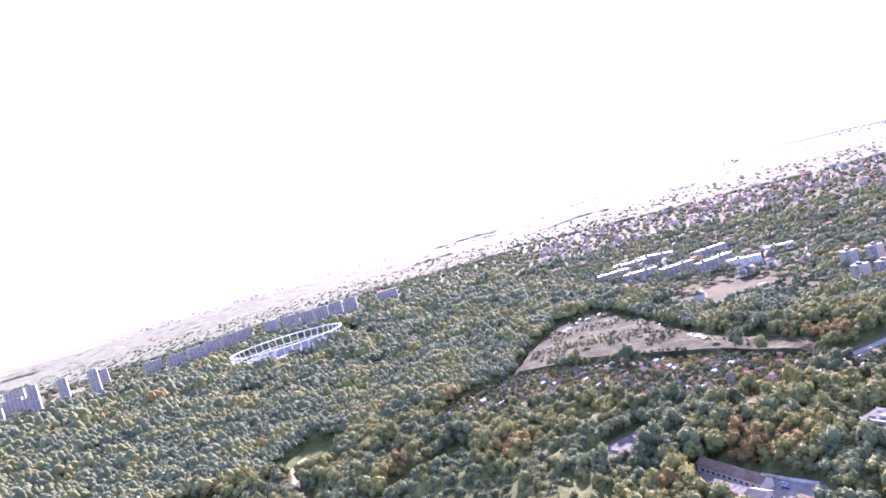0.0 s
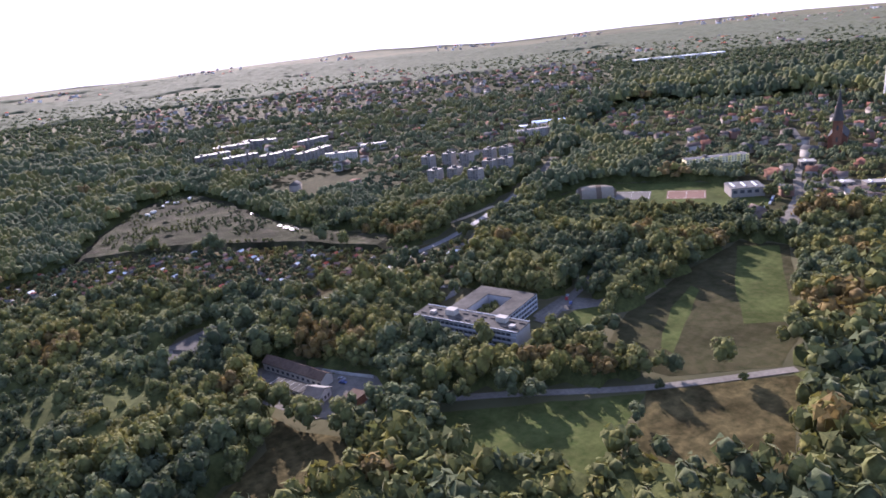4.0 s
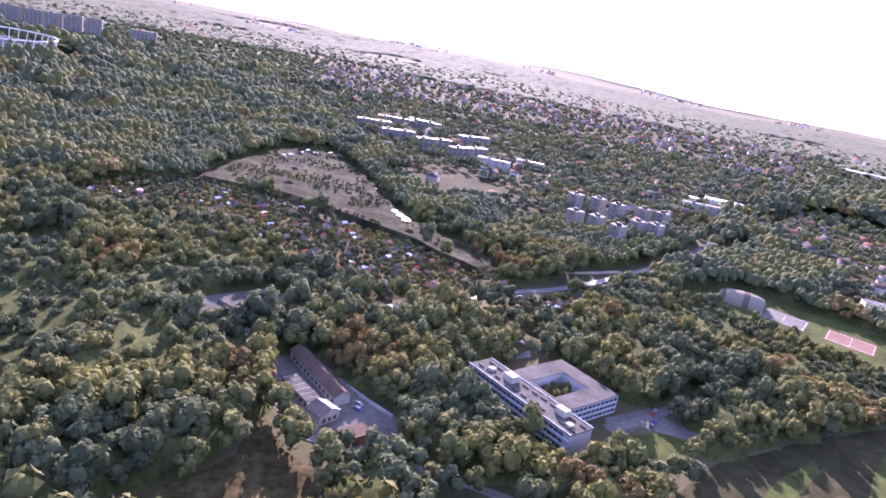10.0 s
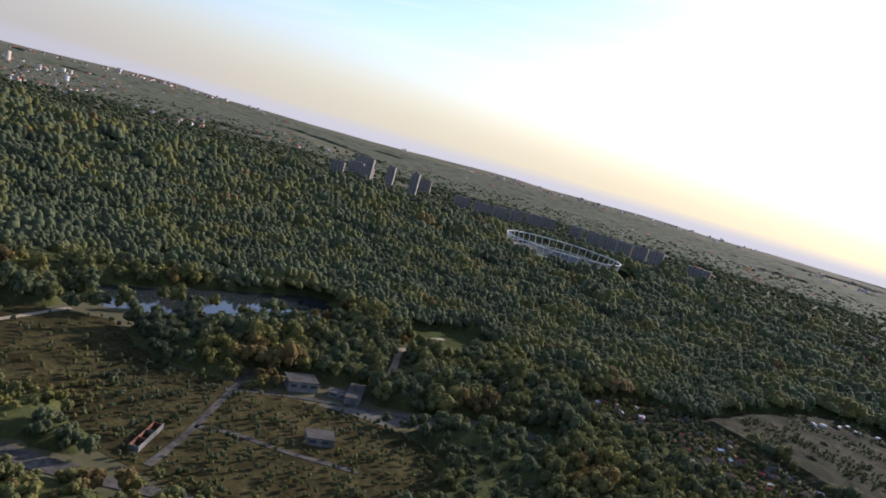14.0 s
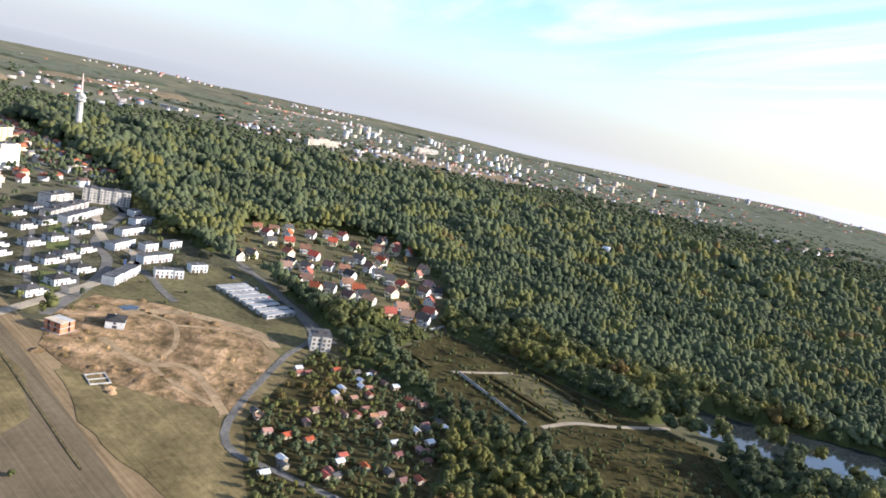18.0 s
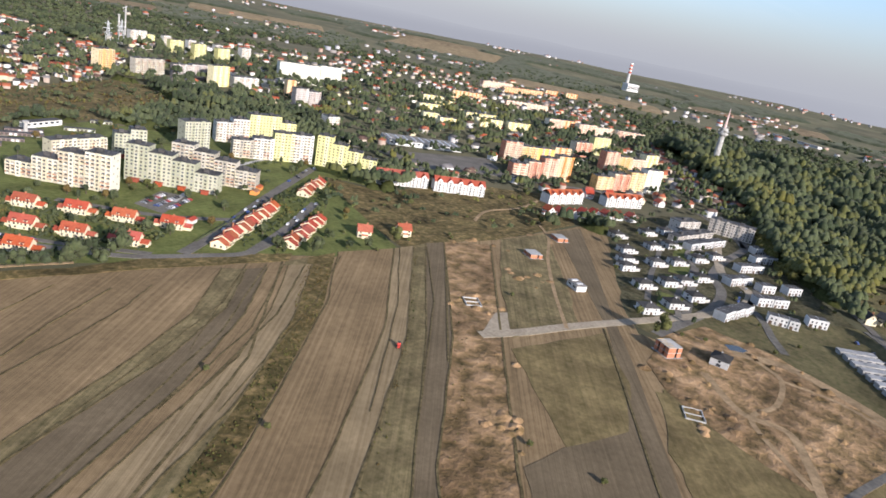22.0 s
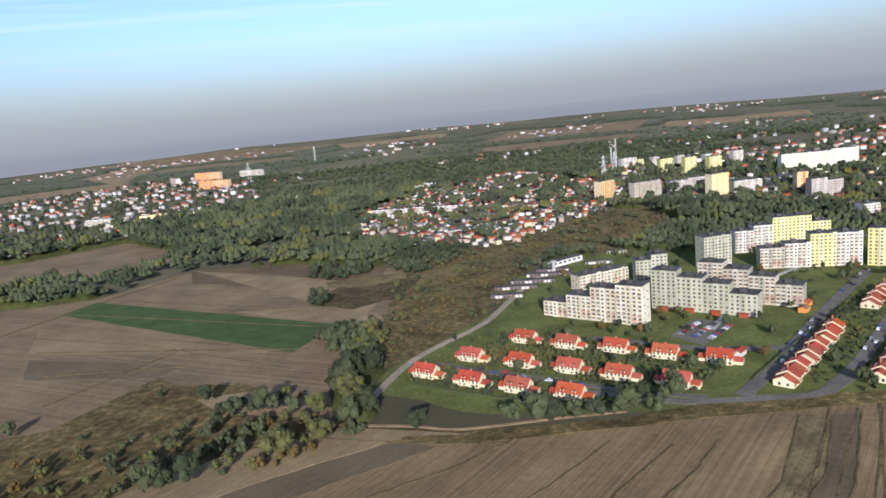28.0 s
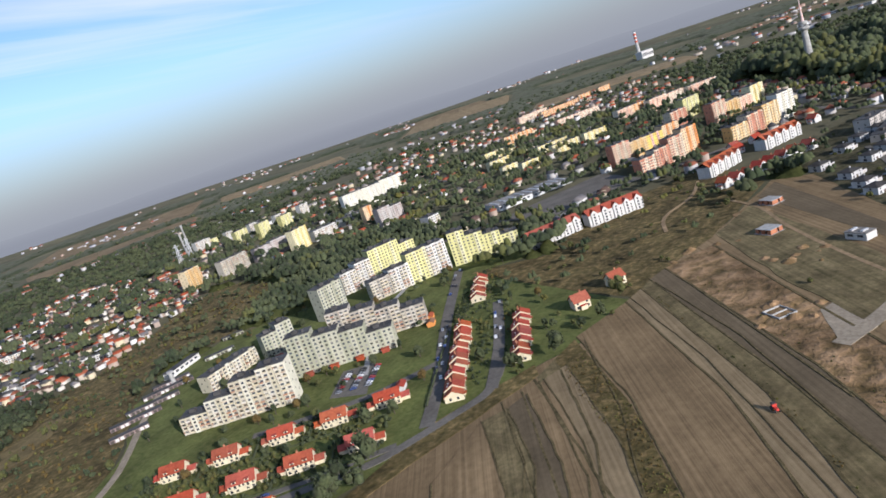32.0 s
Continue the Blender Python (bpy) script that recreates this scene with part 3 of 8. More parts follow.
COPSES = [[(-159, -834), (-141, -746), (-155, -721), (-180, -731), (-221, -778), (-233, -810), (-210, -855)], [(-61, -815), (-57, -767), (-84, -743), (-117, -757), (-123, -787), (-86, -821)], [(-47, -690), (-55, -651), (-70, -672), (-62, -696)],
          [(-44, -558), (-68, -590), (-90, -588), (-90, -552), (-80, -505), (-56, -520)]]
SPARSE = [SCRUB_W, ESTATE, SCRUB_E, WHITE_ESTATE, HAMLET, HEATH_A, RUINS, ALLOT_N, ALLOT_S, ALLOT_E, RANGE, BUSHES_W]
TOWNS = [TOWN_E, TOWN_RED, TOWN_SW, CITY, TOWN_N, CHURCH_TOWN]


def within(xs, ys, poly):
    """Which of many plan points lie inside an outline."""
    hit = np.zeros(len(xs), bool)
    for (x0, y0), (x1, y1) in zip(poly, poly[1:] + poly[:1]):
        if y0 != y1:
            hit ^= ((y0 > ys) != (y1 > ys)) & (xs < (x1 - x0) * (ys - y0) / (y1 - y0) + x0)
    return hit


# ---- ground ----
def hill(x, y):
    r = math.hypot(x, y)
    f = min(1, max(0, (r - 2600) / 2200))
    return f * f * (3 - 2 * f) * (46 + 40 * noise.noise((x / 1700, y / 1700, 3.1)) + 12 * noise.noise((x / 400, y / 400, 1.7)))


def build_ground():
    bm = bmesh.new()
    rings = [0, 60, 150, 300, 500, 800, 1200, 1700, 2300, 2700, 3050, 3400, 3700, 4000, 4250, 4450, 4650, 4800]
    turns = 144
    rows = [[bm.verts.new((r * math.cos(math.tau * k / turns), r * math.sin(math.tau * k / turns), hill(r * math.cos(math.tau * k / turns), r * math.sin(math.tau * k / turns)))) for k in range(turns)] for r in rings[1:]]
    mid = bm.verts.new((0, 0, 0))
    for k in range(turns):
        bm.faces.new((mid, rows[0][k], rows[0][(k + 1) % turns]))
    for a, b in zip(rows, rows[1:]):
        for k in range(turns):
            bm.faces.new((a[k], b[k], b[(k + 1) % turns], a[(k + 1) % turns])).smooth = True
    tagged(part("ground", bm, M_GROUND), "dark green autumn grassland reaching to the horizon", "ground", kind="structure")


build_ground()


LIFTS = {}


def patch(name, pts, material, z, label, step=14, wobble=1.2):
    LIFTS[round(z, 3)] = LIFTS.get(round(z, 3), -1) + 1
    z += 0.004 * LIFTS[round(z, 3)]
    tagged(part(name, prism(softened(pts, step, wobble, len(name) + int(z * 100)), -0.3, z), material), label, "ground", kind="structure")


patch("south_fields", SOUTH_FIELDS, M_SOIL, 0.06, "brown ploughed strip fields below the estate")
patch("west_fields", WEST_FIELDS, M_SOIL_W, 0.06, "broad brown arable field with tractor lines")
patch("wold_field", WOLD, M_SOIL_W, 0.06, "bare brown field before a dark wood")
patch("green_crop_strip", [(172, -779), (148, -814), (-66, -597), (-29, -548)], M_GREENCROP, 0.14, "long strip of dark green crop", 20, 0.6)
patch("west_pale_strip", [(180, -738), (-28, -546), (-41, -540), (165, -656)], M_STUBBLE, 0.1, "pale tan strip beside the green crop")
patch("west_dark_strip", [(160, -640), (40, -560), (60, -545), (150, -590)], M_SOIL_DARK, 0.1, "dark brown strip of the western field")
patch("west_pale_wedge", [(60, -905), (-98, -585), (-66, -560), (-130, -690), (-40, -800)], M_STUBBLE, 0.1, "pale tan stubble wedge")
patch("west_dark_field", [(66, -903), (-64, -888), (-142, -780), (-112, -700), (-60, -720), (60, -840)], M_SOIL_RED, 0.09, "dark brown field behind the green crop")
patch("west_hollow", [(91, -486), (44, -522), (4, -506), (-18, -472), (26, -452), (72, -448)], M_HEATH, 0.13, "rough hollow of brown and olive weeds", 10, 2.5)
patch("west_rough", [(100, -490), (56, -545), (10, -460), (-10, -440), (40, -470)], M_HEATH, 0.12, "rough brown hollow grown with weeds")
patch("suburb_scrub", SCRUB_N, M_HEATH, 0.03, "brown scrub before the red-roofed suburb")
patch("west_scrub", SCRUB_W, M_HEATH, 0.05, "brown scrubland with bushes")
patch("ochre_heath", [(-69, -746), (-113, -743), (-147, -742), (-153, -714), (-104, -701), (-71, -724)], M_FALLOW, 0.17, "yellow dry grass between two copses", 8, 3)
patch("ochre_heath", [(-128, -655), (-150, -690), (-160, -722), (-181, -728), (-212, -743), (-233, -737), (-171, -680)], M_FALLOW, 0.17, "yellow dry grass beside a dark copse", 8, 3)
patch("weedy_hollow", [(-80, -721), (-134, -720), (-156, -695), (-128, -648), (-84, -631), (-52, -667)], M_HEATH_DARK, 0.15, "dark weedy hollow beside the fields", 8, 3)
patch("pale_field_end", [(14, -687), (-46, -666), (-102, -602), (-95, -576), (-55, -613)], M_STUBBLE, 0.13, "pale tan end of the western field", 10, 1)
patch("estate_lawn", ESTATE, M_GRASS, 0.05, "green lawns between the apartment blocks")
patch("east_scrub", SCRUB_E, M_HEATH, 0.05, "dark brown wasteland behind the terraces")
patch("white_estate_ground", WHITE_ESTATE, M_PLOTS, 0.045, "new garden plots with thin grass")
patch("hamlet_gardens", HAMLET, M_MEADOW, 0.045, "gardens of the red-roofed hamlet")


def mesa(name, pts, h, slope, material, label):
    """A flat-topped bank with sloping sides."""
    cx, cy = sum(p[0] for p in pts) / len(pts), sum(p[1] for p in pts) / len(pts)
    edge = softened(pts, 12, 3, 77)
    bm = bmesh.new()
    lo = [bm.verts.new((x, y, -0.3)) for x, y in edge]
    hi = []
    for x, y in edge:
        d = math.hypot(x - cx, y - cy)
        hi.append(bm.verts.new((x + (cx - x) * slope / d, y + (cy - y) * slope / d, h + random.uniform(-0.5, 0.5))))
    for i in range(len(lo)):
        j = (i + 1) % len(lo)
        bm.faces.new((lo[i], lo[j], hi[j], hi[i]))
    bm.faces.new(hi)
    bmesh.ops.recalc_face_normals(bm, faces=bm.faces[:])
    bmesh.ops.triangulate(bm, faces=[f for f in bm.faces if len(f.verts) > 4])
    tagged(part(name, bm, material), label, "ground", kind="structure")


mesa("slag_heap_ground", SLAG, 5.0, 13, M_SLAG, "flat bare grey spoil heap with sloping edge")
patch("north_meadow", MEADOW_N, M_DULL, 0.05, "pale dry meadow before the housing")
patch("church_town_gardens", CHURCH_TOWN, M_DULL, 0.02, "dark gardens of the old town")
patch("north_town_gardens", TOWN_N, M_DULL, 0.02, "rough grass between the northern houses")
patch("green_strip", [(210, 136), (253, 165), (288, 179), (285, 170), (240, 145), (209, 127)], M_BACKLITLAWN, 0.1, "narrow green strip in the rough field", 14, 0.6)
patch("grass_field", GRASS_FIELD, M_DULL, 0.05, "rough olive grass field")
patch("green_strip", GREEN_STRIP, M_BACKLITLAWN, 0.12, "bright green mown strip of field", 14, 0.6)
patch("lawn", LAWN_A, M_BACKLITLAWN, 0.05, "green lawn beside a lane")
patch("heath", HEATH_A, M_RUIN, 0.05, "orange brown rough grass")
patch("school_lawn", LAWN_S, M_BACKLITLAWN, 0.06, "green lawn beside the school")
patch("park_green", GREEN_GOLF, M_BACKLITLAWN, 0.05, "green clearing in the park")
patch("pond", POND, M_WATER, 0.04, "dark still pond reflecting the sky", 12, 3)
patch("ruin_ground", RUINS, M_RUINGRASS, 0.05, "overgrown derelict industrial ground")
patch("site_meadow", SITE_E, M_MEADOW, 0.05, "thin grass round the building site")
patch("hedge_ground", BUSHES_W, M_HEATH, 0.055, "brown weeds of a shallow dip")
patch("range_lawn", [(-421, 147), (-437, 188), (-364, 207), (-358, 174)], M_MEADOW, 0.12, "pale grass of the old firing range", 14, 0.5)
patch("range_ground", RANGE, M_RUINGRASS, 0.05, "brown abandoned firing range")
patch("old_runway", RUNWAY, M_TRACK, 0.07, "cracked grey concrete strip in the woods")
patch("allotments_east", ALLOT_E, M_RUIN, 0.05, "allotment gardens beside the street")
patch("low_yard", LOW_YARD, M_TRACK, 0.06, "old paved yard among trees")
patch("allotments_north", ALLOT_N, M_RUIN, 0.05, "dense allotment gardens")
patch("ruin_meadow", [(-273, 206), (-286, 246), (-258, 271), (-240, 266), (-219, 222), (-221, 193)], M_RUINGRASS, 0.12, "yellow green meadow on the derelict ground", 14, 1.5)
patch("ruin_meadow", [(-228, 266), (-228, 286), (-196, 300), (-160, 303), (-172, 244)], M_RUIN, 0.12, "brown grass of the derelict ground", 14, 1.5)
patch("allotment_verge", GAP, M_FALLOW, 0.035, "rough brown grass beside the allotments")
patch("allotments_south", ALLOT_S, M_RUIN, 0.05, "allotment gardens with paths")
patch("sports_ground", PITCHES, M_BACKLITLAWN, 0.05, "grass of the sports ground")
patch("clearing", CLEARING, M_RUIN, 0.05, "bare brown clearing beside the works")
patch("school_parking", [(190, 214), (222, 224), (236, 200), (226, 196), (206, 206), (186, 196)], M_TRACK, 0.16, "grey parking beside the school", 14, 0.3)
patch("works_yard", YARD, M_TRACK, 0.06, "dusty grey works yard")
patch("hall_parking", HALL_LOT, M_ASPHALT, 0.05, "asphalt round the supermarket hall")
patch("church_town_ground", [(430, 212), (500, 165), (575, 190), (590, 250), (560, 270)], M_TRACK, 0.04, "paved yards beside the town street")

# strips of the south fields, between bent boundary lines that run down from the estate
BOUNDS = [
    [(-263, -328), (-220, -289), (-169, -261), (40, -150)], [(-273, -322), (-203, -264), (-153, -234), (50, -118)], [(-285, -322), (-197, -236), (-146, -202), (30, -95)],
    [(-331, -321), (-269, -263), (-161, -185), (-20, -95)], [(-375, -310), (-277, -226), (-188, -167), (-60, -88)], [(-394, -308), (-278, -211), (-202, -160), (-85, -85)],
    [(-408, -308), (-287, -205), (-175, -118), (-115, -78)], [(-425, -304), (-300, -197), (-207, -132), (-140, -66)], [(-459, -284), (-303, -165), (-232, -111), (-165, -56)]]


def along(line, n=24):
    """Evenly spaced points of a bent line."""
    lens = [math.dist(p, q) for p, q in zip(line, line[1:])]
    out = []
    for k in range(n + 1):
        s = sum(lens) * k / n
        for (p, q), d in zip(zip(line, line[1:]), lens):
            if s <= d + 1e-6:
                out.append((p[0] + (q[0] - p[0]) * s / d, p[1] + (q[1] - p[1]) * s / d))
                break
            s -= d
    return out


def strip(line_a, line_b, material, label, z=0.12, u=0.0, v=1.0):
    """A field strip between two boundary lines; u and v take a share of its width."""
    bm = bmesh.new()
    rows = []
    for p, q in zip(along(line_a), along(line_b)):
        w = random.uniform(-0.5, 0.5)
        e = [(p[0] + (q[0] - p[0]) * f + w, p[1] + (q[1] - p[1]) * f + w) for f in (u, v)]
        rows.append([bm.verts.new((*e[0], -0.3)), bm.verts.new((*e[0], z)), bm.verts.new((*e[1], z)), bm.verts.new((*e[1], -0.3))])
    for r, s in zip(rows, rows[1:]):
        for k in range(3):
            bm.faces.new((r[k], r[k + 1], s[k + 1], s[k]))
    bmesh.ops.recalc_face_normals(bm, faces=bm.faces[:])
    tagged(part("field_strip", bm, material), label, "field", kind="structure")


strip(BOUNDS[0], BOUNDS[1], M_SOIL, "pale narrow field strip")
strip(BOUNDS[1], BOUNDS[2], M_SOIL, "brown ploughed field strip")
strip(BOUNDS[2], BOUNDS[3], M_WEEDS, "overgrown weedy strip with brown grass", 0.14, 0.05, 0.45)
strip(BOUNDS[2], BOUNDS[3], M_HEATH, "brown fallow strip with dry weeds", 0.13, 0.45, 0.95)
strip(BOUNDS[3], BOUNDS[4], M_SOIL, "broad brown ploughed field")
strip(BOUNDS[4], BOUNDS[5], M_STUBBLE, "pale harvested strip with tractor ruts")
strip(BOUNDS[5], BOUNDS[6], M_WEEDS, "green fallow strip with weeds")
strip(BOUNDS[6], BOUNDS[7], M_SOIL_DARK, "grey harrowed strip of field")
strip(BOUNDS[7], BOUNDS[8], M_CLAY, "dug orange brown building plot")
strip([(-596, -276), (-423, -160), (-368, -121), (-277, -61), (-190, -5)], [(-560, -281), (-446, -190), (-401, -153), (-335, -113), (-271, -71), (-175, -15)], M_SOIL_DARK, "dark bare field strip with one tractor line", 0.17)
for pts, m, label in (
        ([(-320, -172), (-392, -152), (-346, -114), (-300, -92), (-262, -105)], M_FALLOW, "brown green fallow plot"),
        ([(-262, -107), (-300, -94), (-346, -116), (-276, -70), (-190, -15), (-165, -50), (-235, -110)], M_SOIL_DARK, "dark harrowed plot"),
        ([(-482, -289), (-540, -280), (-430, -196), (-390, -168), (-333, -180), (-400, -234)], M_WEEDS, "furrowed brown plot by the building site"),
        ([(-352, -205), (-395, -186), (-388, -170), (-330, -182), (-318, -192)], M_GRAVEL, "bare tan apron round the end of a road"),
        ([(-520, -288), (-545, -276), (-475, -238), (-452, -248)], M_CLAY, "churned tan ground round unfinished houses"),
        ([(-353, -99), (-340, -72), (-330, -39), (-316, -16), (-290, -14), (-270, -45), (-300, -75)], M_FALLOW, "rough grass below the dug ground"),
        ([(-470, -104), (-482, -84), (-470, -66), (-452, -76), (-450, -96)], M_MEADOW, "weedy verge round a pond"),
        ([(-380, -118), (-424, -128), (-474, -116), (-472, -68), (-442, -6), (-395, 4), (-325, -6), (-330, -40), (-342, -70), (-356, -98)], M_CLAY, "orange brown dug clay of a building site"),
        ([(-420, -69), (-422, -44), (-395, -25), (-378, -36), (-391, -58)], M_FALLOW, "green weedy hollow in the building site"),
        ([(-424, -50), (-442, -30), (-420, -14), (-385, -12), (-366, -30), (-380, -48)], M_FALLOW, "olive grass patch on the dug ground"),
        ([(-372, -92), (-360, -70), (-345, -68), (-340, -88), (-356, -100)], M_FALLOW, "weeds spreading over bare clay"),
        ([(-462, -66), (-474, -80), (-452, -98), (-444, -78)], M_SOIL_DARK, "dark churned ground of the site"),
        ([(-400, -112), (-418, -96), (-404, -84), (-390, -98)], M_HEATH, "rough brown weeds on the site"),
        ([(-350, -101), (-283, -60), (-240, -20), (-240, 0), (-300, -12), (-346, -24), (-358, -59), (-362, -86)], M_FALLOW, "rough grass beside the building site"),
        ([(-50, -412), (-104, -380), (-174, -360), (-238, -356), (-300, -330), (-290, -322), (-200, -345), (-100, -368), (-40, -398)], M_HEATH, "rough grass verge below the estate road"),
        ([(76, -382), (9, -409), (-52, -411), (-103, -377), (-75, -388), (-7, -376), (67, -351), (150, -320), (150, -360)], M_STUBBLE, "pale field strip below the hedge"),
        ([(67, -350), (-7, -375), (-75, -387), (-85, -371), (-26, -357), (62, -335), (150, -300), (150, -318)], M_SOIL_DARK, "dark narrow field strip"),
        ([(28, -490), (-23, -486), (-30, -452), (13, -457)], M_STUBBLE, "pale bare mound among weeds")):
    patch("field_patch", pts, m, 0.2 + 0.012 * (len(label) % 7), label, 12, 0.9)
FIELD_LINES = [
    [(-200, -323), (-177, -306), (-139, -286), (-60, -250)], [(-246, -328), (-201, -286), (-144, -254), (-60, -215)], [(-258, -321), (-218, -283), (-168, -253), (-60, -208)],
    [(-271, -318), (-222, -273), (-161, -231), (-60, -178)], [(-285, -316), (-238, -272), (-193, -238), (-144, -213), (-60, -168)], [(-300, -311), (-240, -257), (-172, -209), (-110, -177), (-60, -150)]]
strip(FIELD_LINES[0], FIELD_LINES[1], M_SOIL, "smooth brown harrowed strip", 0.225)
strip(FIELD_LINES[1], FIELD_LINES[2], M_WEEDS, "narrow weedy brown strip", 0.229)
strip(FIELD_LINES[2], FIELD_LINES[3], M_SOIL_DARK, "dark brown ploughed strip", 0.233)
strip(FIELD_LINES[3], FIELD_LINES[4], M_SOIL, "brown strip with long furrows", 0.237)
strip(FIELD_LINES[4], FIELD_LINES[5], M_STUBBLE, "pale strip marked by tractor wheels", 0.241)
DITCHES = []

# dark drains and baulks between the strips
for a, b, w in ([(line[0], line[1], 1.5 + 0.5 * (k % 3)) for k, line in enumerate(BOUNDS)] + [(line[1], line[2], 1.5 + 0.5 * (k % 3)) for k, line in enumerate(BOUNDS)] + [(line[2], line[3], 1.5 + 0.5 * (k % 3)) for k, line in enumerate(BOUNDS)]
                + [((-262, -327), (-179, -254), 0.9), ((-283, -318), (-216, -259), 1.6), ((-216, -259), (-145, -221), 1.6), ((-295, -312), (-236, -265), 2.2), ((-236, -265), (-151, -216), 2.0), ((-327, -314), (-263, -266), 1.2), ((-263, -266), (-162, -207), 1.0), ((-381, -310), (-306, -243), 0.8), ((-306, -243), (-212, -173), 0.9), ((-402, -302), (-326, -232), 1.3), ((-326, -232), (-229, -160), 1.3), ((-406, -288), (-277, -182), 1.8)]
                + [(p, q, 1.3 + 0.5 * (k % 2)) for k, row in enumerate(FIELD_LINES) for p, q in zip(row, row[1:])]
                + [((-181, -328), (-145, -307), 1.2), ((-145, -307), (-100, -276), 1.2), ((-160, -343), (-118, -319), 1.0), ((-118, -319), (-70, -300), 1.0), ((-122, -364), (-87, -350), 1.2), ((-87, -350), (-48, -342), 1.2), ((-118, -360), (-84, -376), 1.0), ((-84, -376), (-38, -404), 1.0)]
                + [((121, -527), (45, -601), 1.6), ((175, -704), (73, -623), 1.2), ((73, -623), (-26, -516), 1.2)]
                + [((60, -905), (300, -620), 2.5), ((169, -781), (-63, -590), 1.4), ((160, -656), (-41, -549), 2.2), ((140, -591), (39, -557), 1.6), ((76, -384), (9, -412), 2), ((-52, -413), (9, -412), 2), ((110, -795), (-50, -645), 1.0), ((-398, -154), (-262, -62), 2.2)]):
    mids = [(a[0] + (b[0] - a[0]) * k / 8 + (random.uniform(-0.35, 0.35) if 0 < k < 8 else 0), a[1] + (b[1] - a[1]) * k / 8 + (random.uniform(-0.35, 0.35) if 0 < k < 8 else 0)) for k in range(9)]
    tagged(part("field_ditch", ribbon(mids, w * 0.5, -0.1, 0.29 + 0.003 * len(DITCHES)), M_DITCH), "dark weedy baulk between two fields", "ditch", kind="structure")
    DITCHES.append(w)

# brown fields on the far slopes
for k, (a, b, c, d) in enumerate(FAR_FIELDS):
    bm, rows = bmesh.new(), []
    for i in range(17):
        row = []
        for j in range(17):
            u, v = i / 16, j / 16
            x = (a[0] * (1 - u) + b[0] * u) * (1 - v) + (d[0] * (1 - u) + c[0] * u) * v
            y = (a[1] * (1 - u) + b[1] * u) * (1 - v) + (d[1] * (1 - u) + c[1] * u) * v
            edge = i in (0, 16) or j in (0, 16)
            row.append(bm.verts.new((x, y, hill(x, y) + (-4 if edge else 3))))
        rows.append(row)
    for p, q in zip(rows, rows[1:]):
        for j in range(16):
            bm.faces.new((p[j], p[j + 1], q[j + 1], q[j])).smooth = True
    bmesh.ops.recalc_face_normals(bm, faces=bm.faces[:])
    tagged(part("far_field", bm, M_STUBBLE if k % 2 else M_SOIL_W), "wide brown field on a far slope", "field", kind="structure")

# emissive band of low hills beyond the plain, haze painted into its glow
def backdrop():
    bm = bmesh.new()
    rows = []
    for k in range(241):
        a = math.tau * k / 240
        top = 150 + 40 * noise.noise((math.cos(a) * 3, math.sin(a) * 3, 0.3)) + 12 * noise.noise((math.cos(a) * 14, math.sin(a) * 14, 5.3))
        rows.append([bm.verts.new((4860 * math.cos(a), 4860 * math.sin(a), z)) for z in (-20, 60, top)])
    for a, b in zip(rows, rows[1:]):
        for k in range(2):
            bm.faces.new((a[k], b[k], b[k + 1], a[k + 1])).smooth = True
    m = bpy.data.materials.new("far_haze_glow")
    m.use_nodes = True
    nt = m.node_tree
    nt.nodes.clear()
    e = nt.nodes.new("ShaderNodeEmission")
    # painted haze glow, from blue grey to paler on the sunward side
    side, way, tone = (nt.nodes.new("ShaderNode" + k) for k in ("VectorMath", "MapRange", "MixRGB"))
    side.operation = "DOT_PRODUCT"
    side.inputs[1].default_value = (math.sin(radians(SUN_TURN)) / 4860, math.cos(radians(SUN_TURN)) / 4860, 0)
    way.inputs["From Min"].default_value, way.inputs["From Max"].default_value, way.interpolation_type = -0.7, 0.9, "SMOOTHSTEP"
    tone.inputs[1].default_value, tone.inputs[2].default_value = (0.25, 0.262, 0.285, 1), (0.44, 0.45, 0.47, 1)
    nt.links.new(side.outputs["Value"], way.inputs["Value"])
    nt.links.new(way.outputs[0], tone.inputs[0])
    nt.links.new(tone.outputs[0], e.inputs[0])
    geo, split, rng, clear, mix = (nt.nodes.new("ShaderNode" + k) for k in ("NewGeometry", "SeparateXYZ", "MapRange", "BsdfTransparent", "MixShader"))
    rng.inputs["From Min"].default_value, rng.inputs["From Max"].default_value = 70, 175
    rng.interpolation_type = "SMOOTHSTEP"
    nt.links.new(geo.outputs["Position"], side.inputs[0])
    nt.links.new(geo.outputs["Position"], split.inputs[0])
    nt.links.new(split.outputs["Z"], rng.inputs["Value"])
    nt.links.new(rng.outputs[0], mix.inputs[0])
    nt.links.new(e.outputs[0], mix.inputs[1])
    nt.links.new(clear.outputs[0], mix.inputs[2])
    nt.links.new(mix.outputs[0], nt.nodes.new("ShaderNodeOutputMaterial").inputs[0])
    tagged(part("backdrop", bm, m), "glowing horizon band of low hills with haze painted in", "backdrop", kind="structure")


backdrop()

